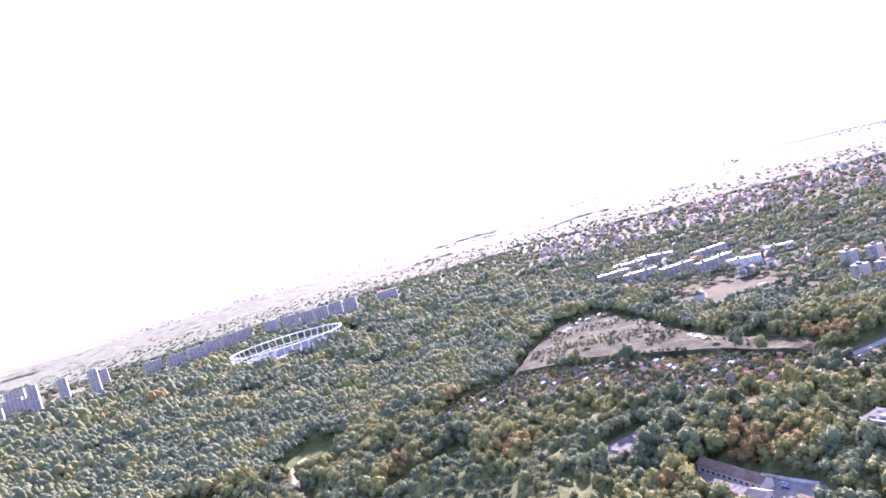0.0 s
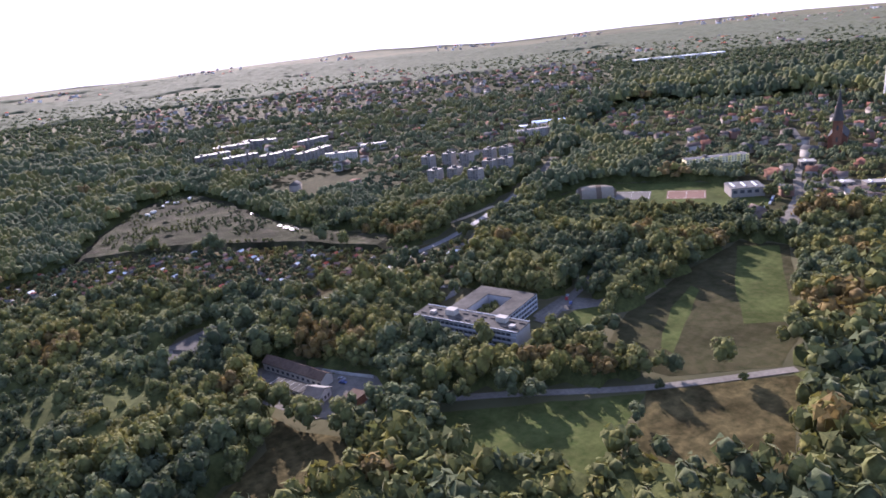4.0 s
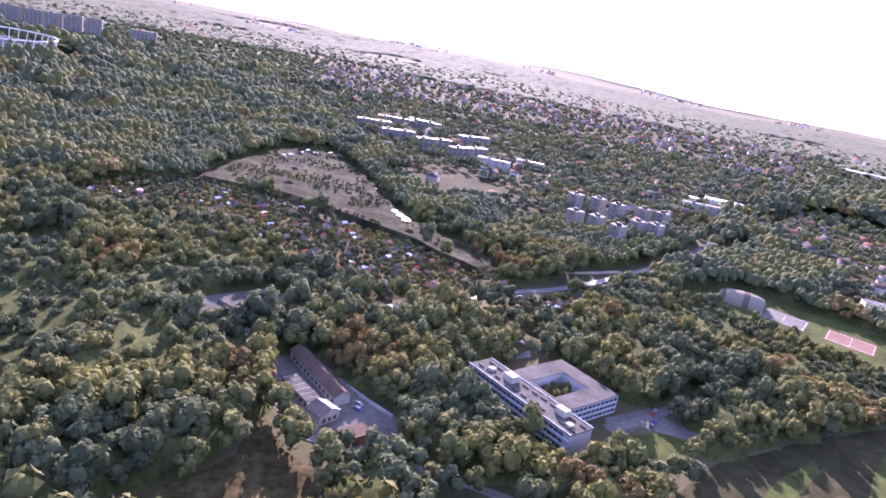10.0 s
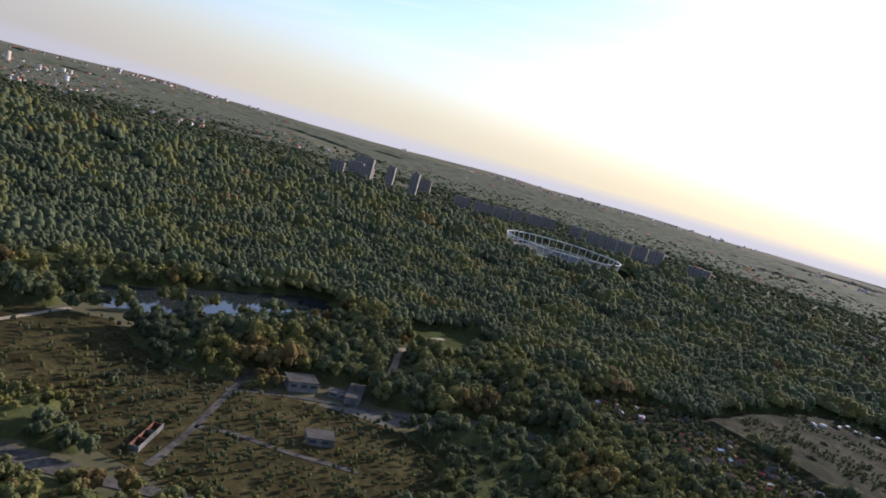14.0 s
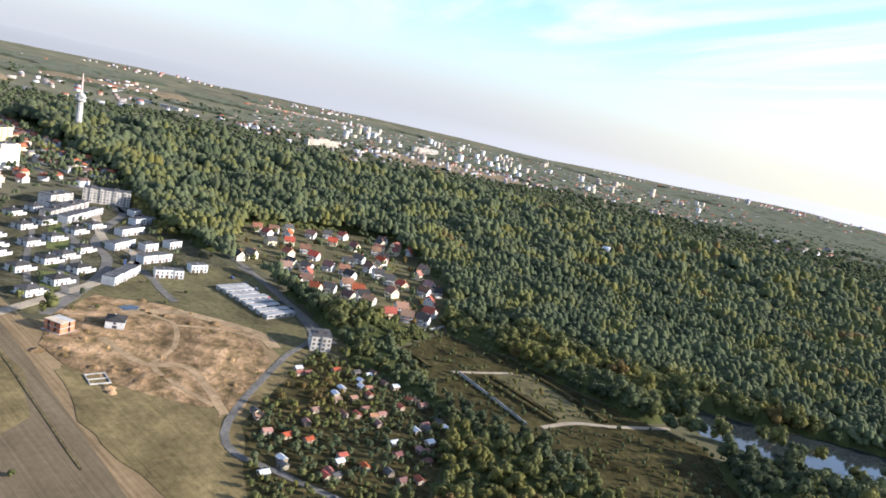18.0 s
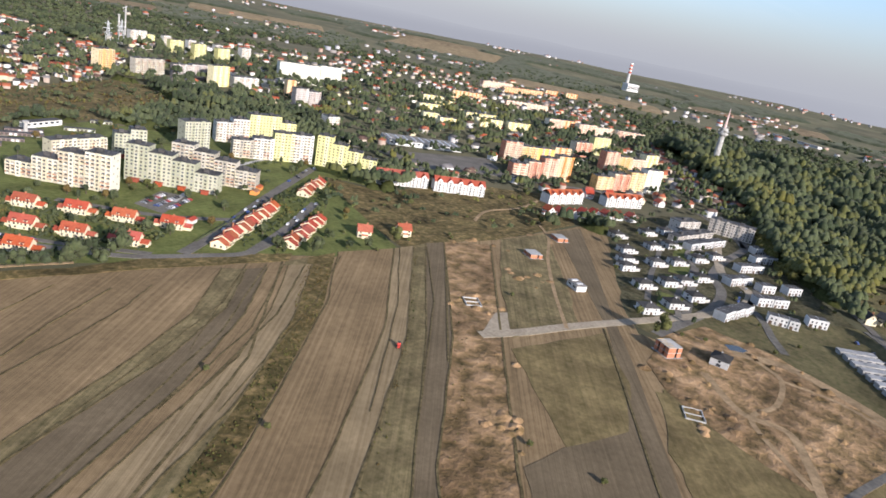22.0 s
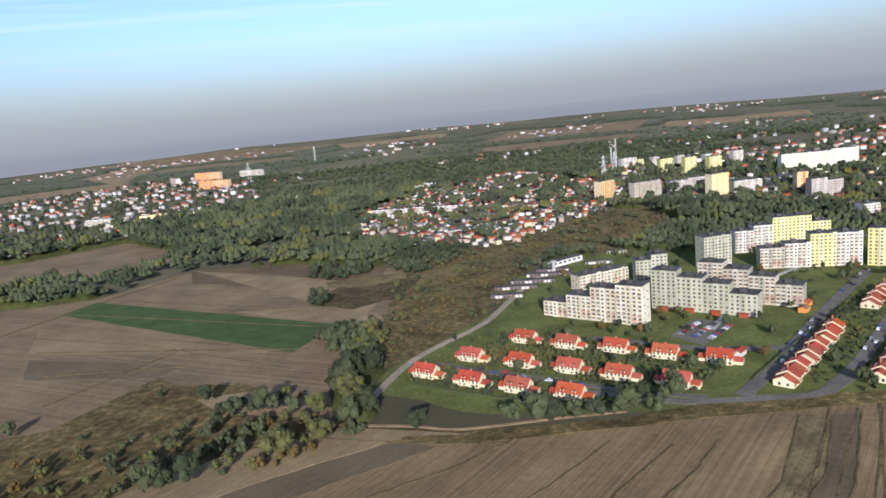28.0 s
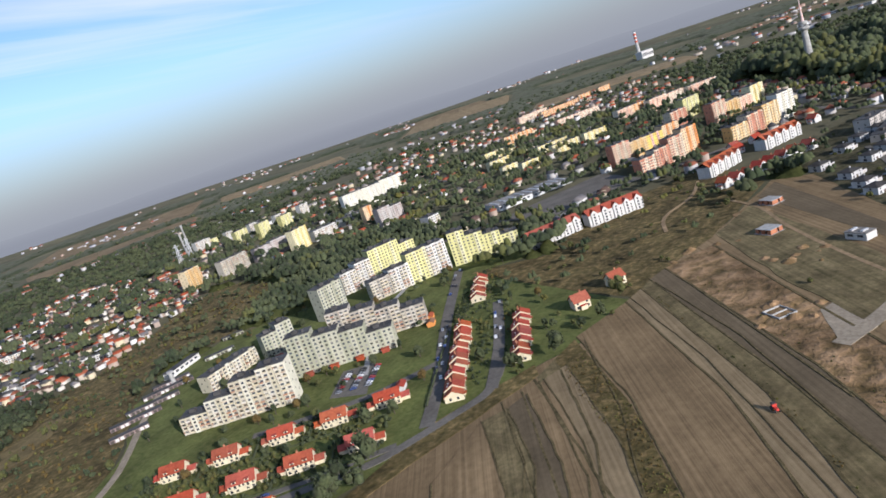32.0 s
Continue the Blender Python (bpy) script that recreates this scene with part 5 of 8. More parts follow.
BLOCKS = [
    (-209, -532, 127, 74, 13, (11, 17, 24, 27), "cream"), (-258, -575, 188, 48, 12, (12, 12), "cream"), (-280, -505, 129, 70, 13, (28, 24, 21, 15), "greygreen"),
    (-318, -505, 129, 68, 13, (28, 24, 20, 15), "greywhite"), (-303, -565, 161, 25, 13, (20, 24), "greygreen"), (-372, -573, 176, 25, 14, (28,), "greygreen"),
    (-408, -551, 153, 76, 13, (17, 20, 27, 27), "greywhite/white/yellow/white"), (-477, -513, 128, 60, 13, (30, 24, 20, 15), "yellow"), (-429, -609, 160, 83, 13, (20, 24, 30, 30, 24), "white/white/yellow/yellow/yellow"),
    (-821, -1005, 160, 75, 16, (34, 34, 34), "slab"), (-915, -1004, 161, 43, 16, (33, 33), "slab"), (-498, -992, 195, 27, 14, (30,), "yelloworange"),
    (-534, -961, 184, 46, 13, (26, 26), "greywhite"), (-600, -974, 170, 55, 13, (20, 22), "pinkgrey"), (-737, -1215, 175, 26, 14, (28,), "yellow"),
    (-760, -1172, 177, 23, 14, (30,), "yellow"), (-786, -1138, 177, 24, 14, (30,), "yellow"), (-630, -917, 185, 29, 14, (30,), "yellowlow"),
    (-868, -1181, 177, 20, 14, (30,), "white"), (-734, -1350, 180, 34, 14, (24,), "white"), (-773, -1358, 173, 15, 14, (18,), "yellow"),
    (-789, -1326, 177, 16, 12, (22,), "white"), (-800, -1257, 177, 16, 12, (26,), "white"), (-837, -1222, 177, 16, 12, (26,), "white"),
    (-667, -918, 170, 41, 20, (16,), "white"), (-737, -924, 178, 48, 20, (12,), "white"), (-685, -796, 166, 40, 14, (25, 22), "pinkgrey"),
    (-721, -860, 160, 14, 14, (26,), "orange"), (-622, -656, 170, 17, 16, (16,), "white"),
    (-707, -428, 151, 81, 13, (16, 20, 26, 30), "pinkorange/pinkorange/pinkorange/orange"), (-775, -487, 150, 100, 13, (26, 22, 22, 26), "pinkorange/yelloworange/yellowpink/orange"), (-787, -357, 152, 98, 13, (16, 21, 25, 30), "yelloworange/pinkorange/yelloworange/slab"),
    (-931, -417, 160, 110, 13, (26, 20, 18, 26), "pinkorange/yelloworange/white2/yellowlow"), (-1152, -641, 160, 70, 13, (22, 22), "white2/orange"), (-1194, -600, 160, 90, 13, (22, 20), "white2"),
    (-1273, -558, 145, 60, 13, (20, 20), "white2"), (-966, -484, 160, 34, 13, (22,), "pinkorange"), (-1032, -487, 159, 35, 13, (28,), "yellow"),
    (-945, -780, 160, 43, 12, (15,), "yellowlow"), (-866, -670, 153, 31, 12, (15,), "yellowlow"), (-870, -707, 150, 26, 12, (15,), "yellowlow"),
    (-1001, -720, 150, 63, 12, (14,), "yellowlow"), (-974, -679, 148, 50, 12, (14,), "yellowlow"), (-1030, -649, 145, 40, 12, (14,), "yellowlow"),
    (-1066, -877, 148, 86, 12, (14,), "yellowlow"), (-1617, -1127, 165, 110, 12, (18,), "white2"), (-1243, -940, 150, 71, 12, (16,), "orange"),
    (-1641, -1071, 165, 150, 12, (14,), "orange"), (-1871, -1072, 150, 40, 12, (14,), "orange"), (-1950, -1045, 150, 40, 12, (14,), "orange"),
    (-1349, -867, 148, 105, 12, (13,), "white2"), (-708, -222, 160, 31, 14, (12,), "greyflat"), (-760, -209, 100, 45, 14, (15, 15), "greyflat"),
    (-1622, -19, 140, 60, 20, (16,), "red"), (-2013, 18, 142, 150, 14, (20, 24, 20), "greywhite"), (-2591, 414, 120, 120, 14, (28,), "white"),
    (-424, 28, 95, 13, 16, (10,), "greyflat"), (-668, -208, 170, 70, 11, (6, 6), "greyflat"),
    # northern blocks show their shaded side; that shade is in the wall colour
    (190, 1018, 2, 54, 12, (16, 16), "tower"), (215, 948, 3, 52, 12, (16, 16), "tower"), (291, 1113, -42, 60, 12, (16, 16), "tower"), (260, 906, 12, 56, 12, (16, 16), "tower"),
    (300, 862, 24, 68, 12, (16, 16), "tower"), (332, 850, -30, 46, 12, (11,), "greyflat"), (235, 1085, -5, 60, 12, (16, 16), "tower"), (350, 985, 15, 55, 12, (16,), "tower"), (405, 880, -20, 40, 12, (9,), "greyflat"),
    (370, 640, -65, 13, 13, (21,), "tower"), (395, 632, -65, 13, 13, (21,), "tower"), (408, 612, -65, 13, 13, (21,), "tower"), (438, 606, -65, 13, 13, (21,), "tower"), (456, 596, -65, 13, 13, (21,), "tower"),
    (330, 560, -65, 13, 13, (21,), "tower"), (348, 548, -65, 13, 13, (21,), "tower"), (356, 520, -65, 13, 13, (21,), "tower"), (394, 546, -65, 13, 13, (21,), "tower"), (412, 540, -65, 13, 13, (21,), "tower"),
    (575, 708, -22, 74, 12, (14, 14), "greyflat"),
    (206, -1481, 173, 58, 12, (15,), "yellowlow"), (144, -1440, 180, 40, 12, (15,), "white2"), (67, -1484, 160, 50, 12, (14,), "yellowlow"), (22, -1510, 150, 52, 12, (13,), "orange"), (310, -1530, 150, 60, 12, (15,), "white"),
    (276, -1465, 165, 42, 12, (10,), "white"), (-88, -1570, 140, 55, 12, (10,), "white"), (264, -2530, 110, 70, 14, (26,), "pinkgrey"), (192, -2590, 140, 110, 14, (30, 30), "orange"), (152, -2220, 140, 110, 14, (24, 24), "orange"), (40, -2480, 140, 90, 14, (28,), "white"),
    (-186, -1152, 150, 58, 12, (11,), "white"), (-250, -1126, 145, 80, 12, (11,), "white"), (-242, -900, 190, 28, 9, (6,), "white"), (-285, -886, 140, 40, 9, (6,), "white"), (-329, -1530, 140, 56, 14, (8,), "white"),
    (539, 384, -30, 66, 12, (11,), "yellowlow"),
    (-1097, 1568, 20, 22, 20, (66,), "tower"), (-1027, 1575, 20, 22, 20, (62,), "tower"), (-958, 1592, 20, 22, 20, (62,), "tower"),
    (-1201, 1551, 20, 40, 14, (34,), "tower"), (-1160, 1640, 20, 40, 14, (34,), "tower"), (-1055, 1801, 20, 40, 14, (40,), "tower"), (-1250, 1700, 15, 50, 14, (36,), "tower"), (-1300, 1800, 15, 50, 14, (50,), "tower"),
    (-868, 1700, 30, 46, 14, (32,), "tower"), (-812, 1716, 30, 46, 14, (32,), "tower"), (-760, 1735, 40, 42, 14, (34,), "tower"), (-735, 1800, 40, 42, 14, (34,), "tower"), (-700, 1850, 40, 42, 14, (34,), "tower"), (-672, 1900, 40, 42, 14, (34,), "tower"),
    (-593, 1917, -30, 46, 14, (36,), "tower"), (-530, 1885, -25, 46, 14, (38,), "tower"), (-475, 1860, -20, 40, 14, (38,), "tower"), (-428, 1830, -10, 40, 14, (40,), "tower"), (-382, 1828, 0, 36, 14, (42,), "tower"), (-340, 1830, 0, 36, 14, (42,), "tower"),
    (-250, 1900, 0, 60, 14, (28,), "tower"), (-120, 1560, 20, 60, 12, (14,), "greyflat"), (-20, 1600, 20, 70, 12, (14,), "greyflat"),
]
WORDS = {"cream": "cream panel", "greygreen": "grey green panel", "greywhite": "weathered grey and white panel", "whiteyellow": "white and yellow rendered", "yellow": "bright yellow rendered",
         "slab": "long pale cream", "yellowpink": "yellow and pink", "pinkgrey": "pinkish grey", "white": "white rendered", "orange": "orange rendered", "pinkorange": "pink and cream striped",
         "yelloworange": "orange and cream striped", "white2": "cream and salmon", "yellowlow": "low yellow", "greyflat": "grey flat-roofed", "tower": "shade-darkened grey panel", "red": "bright red"}
for x, y, a, length, depth, heights, style in BLOCKS:
    away = math.hypot(x, y)
    b = thing("apartment_block", WORDS[style.split("/")[0]] + (" apartment block stepped in height" if len(set(heights)) > 1 else " apartment block with flat roof"), "apartment block", pose(x, y, 0, 0, 0, a), "apartment blocks")
    styles = (style + "/").split("/")[:-1]
    for i, h in enumerate(heights):
        style = styles[i % len(styles)]
        step = length / len(heights)
        lively = style in ("cream", "greywhite", "white", "whiteyellow", "pinkorange", "yelloworange", "pinkgrey", "white2")
        block_section(b, i * step + 0.003 * i, step - 0.01, depth + (0.6 if i % 2 else 0), h, style, (i + len(heights)) % 2 == 1 and style not in ("yellow",), lively)
    c, s = math.cos(radians(a)), math.sin(radians(a))
    for k in range(int(length // 8) + 1):
        q = min(k * 8 + 4, length)
        for e in (2, depth - 2):
            KEEP_CLEAR.append((x + c * q - s * e, y + s * q + c * e, 8))


# ---- houses ----
def gable_roof(x0, y0, x1, y1, z, rise, over=0.5, thick=0.25, axis="x"):
    """A two-sided roof with thickness over a plan rectangle."""
    bm = bmesh.new()
    x0, x1, y0, y1 = x0 - over, x1 + over, y0 - over, y1 + over
    ends = (x0, x1) if axis == "x" else (y0, y1)
    lo, hi = (y0, y1) if axis == "x" else (x0, x1)
    mid = (lo + hi) / 2
    rings = []
    for e in ends:
        prof = [(lo, z), (mid, z + rise), (hi, z), (hi, z - thick), (mid, z + rise - thick * 1.3), (lo, z - thick)]
        rings.append([bm.verts.new((e, p, q) if axis == "x" else (p, e, q)) for p, q in prof])
    for k in range(6):
        bm.faces.new((rings[0][k], rings[0][(k + 1) % 6], rings[1][(k + 1) % 6], rings[1][k]))
    for r in rings:
        bm.faces.new((r[0], r[1], r[4], r[5]))
        bm.faces.new((r[1], r[2], r[3], r[4]))
    bmesh.ops.recalc_face_normals(bm, faces=bm.faces[:])
    return bm


def gable_walls(x0, y0, x1, y1, h, rise, axis="x"):
    bm = bmesh.new()
    box(bm, x0, y0, -0.6, x1, y1, h)
    if axis == "x":
        for x, d in ((x0, 0.25), (x1, -0.25)):
            vs = [bm.verts.new(p) for p in ((x, y0, h), (x, y1, h), (x, (y0 + y1) / 2, h + rise), (x + d, y0, h), (x + d, y1, h), (x + d, (y0 + y1) / 2, h + rise))]
            for f in ((0, 1, 2), (5, 4, 3), (1, 4, 5, 2), (0, 2, 5, 3)):
                bm.faces.new([vs[i] for i in f])
    else:
        for y, d in ((y0, 0.25), (y1, -0.25)):
            vs = [bm.verts.new(p) for p in ((x0, y, h), (x1, y, h), ((x0 + x1) / 2, y, h + rise), (x0, y + d, h), (x1, y + d, h), ((x0 + x1) / 2, y + d, h + rise))]
            for f in ((0, 1, 2), (5, 4, 3), (1, 4, 5, 2), (0, 2, 5, 3)):
                bm.faces.new([vs[i] for i in f])
    bmesh.ops.recalc_face_normals(bm, faces=bm.faces[:])
    return bm


def windows(parent, rows):
    """Single windows with a pane and a frame: x, y, z, width, height, the side they face."""
    for x, y, z, w, h, side in rows:
        if side in "sn":
            d = -1 if side == "s" else 1
            a, b = sorted((y, y + 0.05 * d))
            p = part("window", boxes((x - w / 2, a, z, x + w / 2, b, z + h)), M_GLASS, parent)
            a, b = sorted((y, y + 0.08 * d))
            part("frame", boxes((x - w / 2 - 0.1, a, z + h, x + w / 2 + 0.1, b, z + h + 0.1), (x - w / 2 - 0.15, a, z - 0.1, x + w / 2 + 0.15, b, z), (x - 0.05, a, z, x + 0.05, b, z + h)), M_DARKFRAME, p)
        else:
            d = -1 if side == "w" else 1
            a, b = sorted((x, x + 0.05 * d))
            part("window", boxes((a, y - w / 2, z, b, y + w / 2, z + h)), M_GLASS, parent)


def twin_house():
    """A pair of cream houses under one red roof with a garage wing at either end."""
    t = thing("twin_house", "cream twin house with red tiled roof and garage wings", "house", group="twin houses of the estate")
    part("wall", gable_walls(-8.5, -5, 8.5, 5, 5.2, 4.4), M_CREAM, t)
    part("roof", gable_roof(-8.5, -5, 8.5, 5, 5.25, 4.6, 0.7), M_ROOF_RED, t)
    for s in (-1, 1):
        x0, x1 = sorted((s * 8.5, s * 14.5))
        part("garage", boxes((x0, -2.5, -0.6, x1, 4, 2.6)), M_CREAM, t)
        part("garage_roof", gable_roof(x0, -2.5, x1, 4, 2.65, 2.2, 0.5), M_ROOF_RED, t)
        part("dormer", boxes((s * 4 - 1.3, -4.9, 5.0, s * 4 + 1.3, -1.6, 7.0)), M_CREAM, t)
        part("dormer_roof", boxes((s * 4 - 1.6, -5.3, 7.003, s * 4 + 1.6, -1.2, 7.25)), M_ROOF_RED, t)
        part("balcony", boxes((s * 4 - 1.6, -6.9, 2.7, s * 4 + 1.6, -5.02, 2.9), (s * 4 - 1.6, -6.95, 2.9, s * 4 + 1.6, -6.85, 3.8)), M_CREAM, t)
    part("chimney", boxes((-0.5, -0.3, 8.4, 0.5, 0.6, 10.9)), M_BRICKRED, t)
    windows(t, [(x, -5.0, 0.9, 1.6, 1.5, "s") for x in (-6.8, -3.2, 3.2, 6.8)] + [(x, -5.0, 3.5, 1.2, 1.3, "s") for x in (-7.2, -1.2, 1.2, 7.2)]
            + [(x, -5.0, 3.0, 1.4, 2.0, "s") for x in (-4, 4)] + [(x, -4.9, 5.7, 1.4, 1.0, "s") for x in (-4, 4)] + [(x, 5.0, 3.3, 1.4, 1.3, "n") for x in (-5.5, -2, 2, 5.5)])
    t.scale = (0.8, 0.84, 0.84)
    return t


def row_house():
    """A unit of the stepped terrace: a low front roof and a cream gable rising behind it."""
    t = thing("row_house", "cream terraced house with stepped red roofs", "house", group="terraced houses")
    part("wall", gable_walls(-6.4, -5, -1.0, 5, 3.2, 2.9), M_CREAM, t)
    part("roof", gable_roof(-6.4, -5, -1.3, 5, 3.25, 3.0, 0.5), M_ROOF_RED, t)
    part("upper_wall", gable_walls(-0.98, -5.3, 6.2, 5.3, 4.1, 3.0), M_CREAM, t)
    part("upper_roof", gable_roof(-0.4, -5.3, 6.2, 5.3, 4.15, 3.15, 0.45), M_ROOF_RED, t)
    part("chimney", boxes((3.0, 0.6, 6.6, 3.7, 1.3, 9.4)), M_BRICKRED, t)
    for x in (1.2, 4.0):
        part("skylight", boxes((x - 0.4, 2.2, 4.4, x + 0.4, 3.2, 5.9)), M_WHITE, t)
    part("porch_roof", boxes((-5, -6.6, 2.4, -2, -5.05, 2.6)), M_ROOF_RED, t)
    windows(t, [(-4.6, -5, 0.8, 1.5, 1.6, "s"), (1.0, -5.3, 0.8, 1.5, 1.6, "s"), (4.2, -5.3, 0.8, 1.5, 1.6, "s"), (2.6, -5.3, 3.1, 1.3, 1.2, "s"), (-6.4, -2, 0.9, 1.3, 1.4, "w"), (-6.4, 2, 0.9, 1.3, 1.4, "w")])
    return t


def hip_roof(x0, y0, x1, y1, z, rise, over=0.5, thick=0.3):
    """A low hipped roof with an eaves board."""
    x0, x1, y0, y1 = x0 - over, x1 + over, y0 - over, y1 + over
    run = (y1 - y0) / 2
    bm = bmesh.new()
    lo = [bm.verts.new((x, y, z)) for x, y in ((x0, y0), (x1, y0), (x1, y1), (x0, y1))]
    eave = [bm.verts.new((v.co.x, v.co.y, z + thick)) for v in lo]
    ridge = [bm.verts.new((x0 + run, (y0 + y1) / 2, z + thick + rise)), bm.verts.new((max(x0 + run + 0.3, x1 - run), (y0 + y1) / 2, z + thick + rise))]
    bm.faces.new(lo[::-1])
    for k in range(4):
        bm.faces.new((lo[k], lo[(k + 1) % 4], eave[(k + 1) % 4], eave[k]))
    bm.faces.new((eave[0], eave[1], ridge[1], ridge[0]))
    bm.faces.new((eave[2], eave[3], ridge[0], ridge[1]))
    bm.faces.new((eave[1], eave[2], ridge[1]))
    bm.faces.new((eave[3], eave[0], ridge[0]))
    bmesh.ops.recalc_face_normals(bm, faces=bm.faces[:])
    return bm


def white_house():
    """A new white house with a low dark hipped roof and a flat-roofed garage."""
    t = thing("white_house", "new white house with a low dark hipped roof", "house", group="white new houses")
    part("wall", boxes((-5.5, -4.8, -0.6, 5.5, 4.8, 5.4)), M_NEWWALL, t)
    part("roof", hip_roof(-5.5, -4.8, 5.5, 4.8, 5.403, 1.9, 0.6), M_ROOF_DARK, t)
    part("garage", boxes((5.51, -4.2, -0.5, 10.5, 3, 2.9)), M_NEWWALL, t)
    part("garage_roof", boxes((5.6, -4.5, 2.905, 10.8, 3.3, 3.2)), M_ROOF_DARK, t)
    part("garage_door", boxes((6.5, -4.26, 0, 9.5, -4.205, 2.3)), MATS["panel_greyflat"], t)
    part("cladding", boxes((-1.0, -4.86, 0.1, 0.9, -4.81, 2.4)), M_ROOF_BROWN, t)
    part("terrace", boxes((-5, 4.81, -0.3, 3, 8.3, 0.25)), M_CONCRETE, t)
    part("chimney", boxes((1.5, 0.3, 6.4, 2.2, 1.0, 8.2)), M_NEWWALL, t)
    windows(t, [(-3.4, -4.8, 0.7, 1.5, 1.6, "s"), (3.2, -4.8, 0.9, 1.2, 1.3, "s"), (-3.4, -4.8, 3.6, 1.2, 1.1, "s"), (3.0, -4.8, 3.6, 1.0, 1.1, "s"),
                (-5.5, 0, 3.4, 1.5, 1.4, "w"), (-5.5, 0, 0.6, 2.4, 2.0, "w"), (5.5, 1, 3.6, 1.3, 1.3, "e"), (-2, 4.8, 0.4, 3.0, 2.1, "n"), (2.5, 4.8, 3.5, 1.5, 1.4, "n")])
    t.scale = (1.08, 1.08, 0.9)
    return t


def white_terrace(x, y, a, units, label):
    """A row of white box houses with flat grey roofs, each a little set back from the last."""
    t = thing("white_terrace", label, "house", pose(x, y, 0, 0, 0, a), "white terraces")
    for k in range(units):
        o = 0.7 * (k % 2)
        x0, x1 = k * 7.0 + 0.01, k * 7.0 + 6.95
        part("wall", boxes((x0, o, -0.5, x1, 9.5 + o, 6.2)), M_NEWWALL, t)
        part("roof", boxes((x0 + 0.25, o + 0.25, 6.203, x1 - 0.25, 9.25 + o, 6.32)), M_ROOF_FELT, t)
        part("parapet", boxes((x0, o, 6.2, x1, o + 0.24, 6.6)), M_NEWWALL, t)
        part("front_panel", boxes((x0 + 0.6, o - 0.06, 0.1, x0 + 2.9, o - 0.005, 2.6)), M_ROOF_BROWN, t)
        windows(t, [(x0 + 5, o, 0.8, 1.4, 1.5, "s"), (x0 + 2, o, 3.7, 1.2, 1.2, "s"), (x0 + 5, o, 3.7, 1.2, 1.2, "s"), (x0 + 3.5, 9.5 + o, 3.5, 2.2, 1.5, "n")])
        KEEP_CLEAR.append((x + math.cos(radians(a)) * (k * 7 + 3.5) - math.sin(radians(a)) * 5, y + math.sin(radians(a)) * (k * 7 + 3.5) + math.cos(radians(a)) * 5, 8))


def village_house(roof, wall, name_of):
    t = thing("village_house", name_of, "house", group="hamlet houses")
    part("wall", gable_walls(-5, -4.5, 5, 4.5, 5, 4), wall, t)
    part("roof", gable_roof(-5, -4.5, 5, 4.5, 5.05, 4.2, 0.6), roof, t)
    part("chimney", boxes((1.5, 0.4, 7.5, 2.2, 1.1, 10.4)), M_BRICKRED, t)
    part("porch", boxes((-2, -6.5, -0.5, 2, -4.51, 2.6)), wall, t)
    part("porch_roof", boxes((-2.3, -6.9, 2.605, 2.3, -4.3, 2.85)), roof, t)
    windows(t, [(-3.4, -4.5, 0.9, 1.3, 1.4, "s"), (3.4, -4.5, 0.9, 1.3, 1.4, "s"), (-3, -4.5, 3.5, 1.3, 1.2, "s"), (3, -4.5, 3.5, 1.3, 1.2, "s"), (-5, 0, 5.3, 1.2, 1.4, "w"), (5, 0, 5.3, 1.2, 1.4, "e")])
    return t


def place(source, spots, first=True):
    """Sets a thing at the first spot and copies of it at the others: x, y, turn."""
    for i, (x, y, a) in enumerate(spots):
        KEEP_CLEAR.append((x, y, 9))
        if i == 0 and first:
            source.matrix_basis = pose(x, y, 0, 0, 0, a) @ Matrix.Diagonal((*source.scale, 1))
        else:
            copy_thing(source, pose(x, y, 0, 0, 0, a))


place(twin_house(), [(-176, -486, 130), (-195, -463, 130), (-217, -442, 131), (-236, -419, 131), (-257, -398, 132), (-135, -472, 131), (-158, -448, 131), (-179, -426, 131),
                     (-198, -404, 131), (-219, -382, 131), (-103, -460, 132), (-123, -435, 132), (-143, -414, 131), (-164, -393, 131)])
place(row_house(), [(-267, -359, 212), (-280.5, -368.5, 212), (-297, -378, 212), (-310.5, -387.5, 212), (-327, -397, 212), (-340.5, -406.5, 212), (-397, -433, 212), (-410.5, -442, 212), (-427, -451, 212), (-308.5, -343, 212), (-325, -352, 212), (-338.5, -361, 212), (-355, -370, 212)])
place(village_house(M_ROOF_RED, M_CREAM, "cream house with bright red tiled roof"), [(-372, -338, 140), (-405, -329, 150), (-673, -342, 60), (-788, -300, 60), (-719, 5, 100), (-753, 52, 80), (-668, 6, 40), (-559, 31, 60), (-575, 69, 80), (-520, 91, 100), (-611, 113, 30)])
place(village_house(M_ROOF_OLD, M_WHITE, "white house with weathered brown roof"), [(-762, -31, 100), (-765, -13, 80), (-773, 28, 70), (-696, 22, 90), (-614, 5, 100), (-640, 45, 60), (-637, 60, 80), (-741, 100, 90), (-660, 86, 40), (-582, 24, 90), (-589, 60, 100), (-545, 76, 60), (-518, 105, 80), (-539, 103, 100), (-601, 133, 50)])
place(village_house(M_ROOF_DARK, M_WHITE, "white house with dark slate roof"), [(-788, 47, 90), (-624, 24, 60), (-672, 65, 100), (-690, 78, 60), (-718, 107, 80), (-807, 114, 60), (-642, 93, 100), (-565, 44, 70), (-619, 64, 50), (-559, 72, 100), (-626, 102, 90), (-515, 118, 60), (-606, 145, 100)])
r2 = random.Random(9)
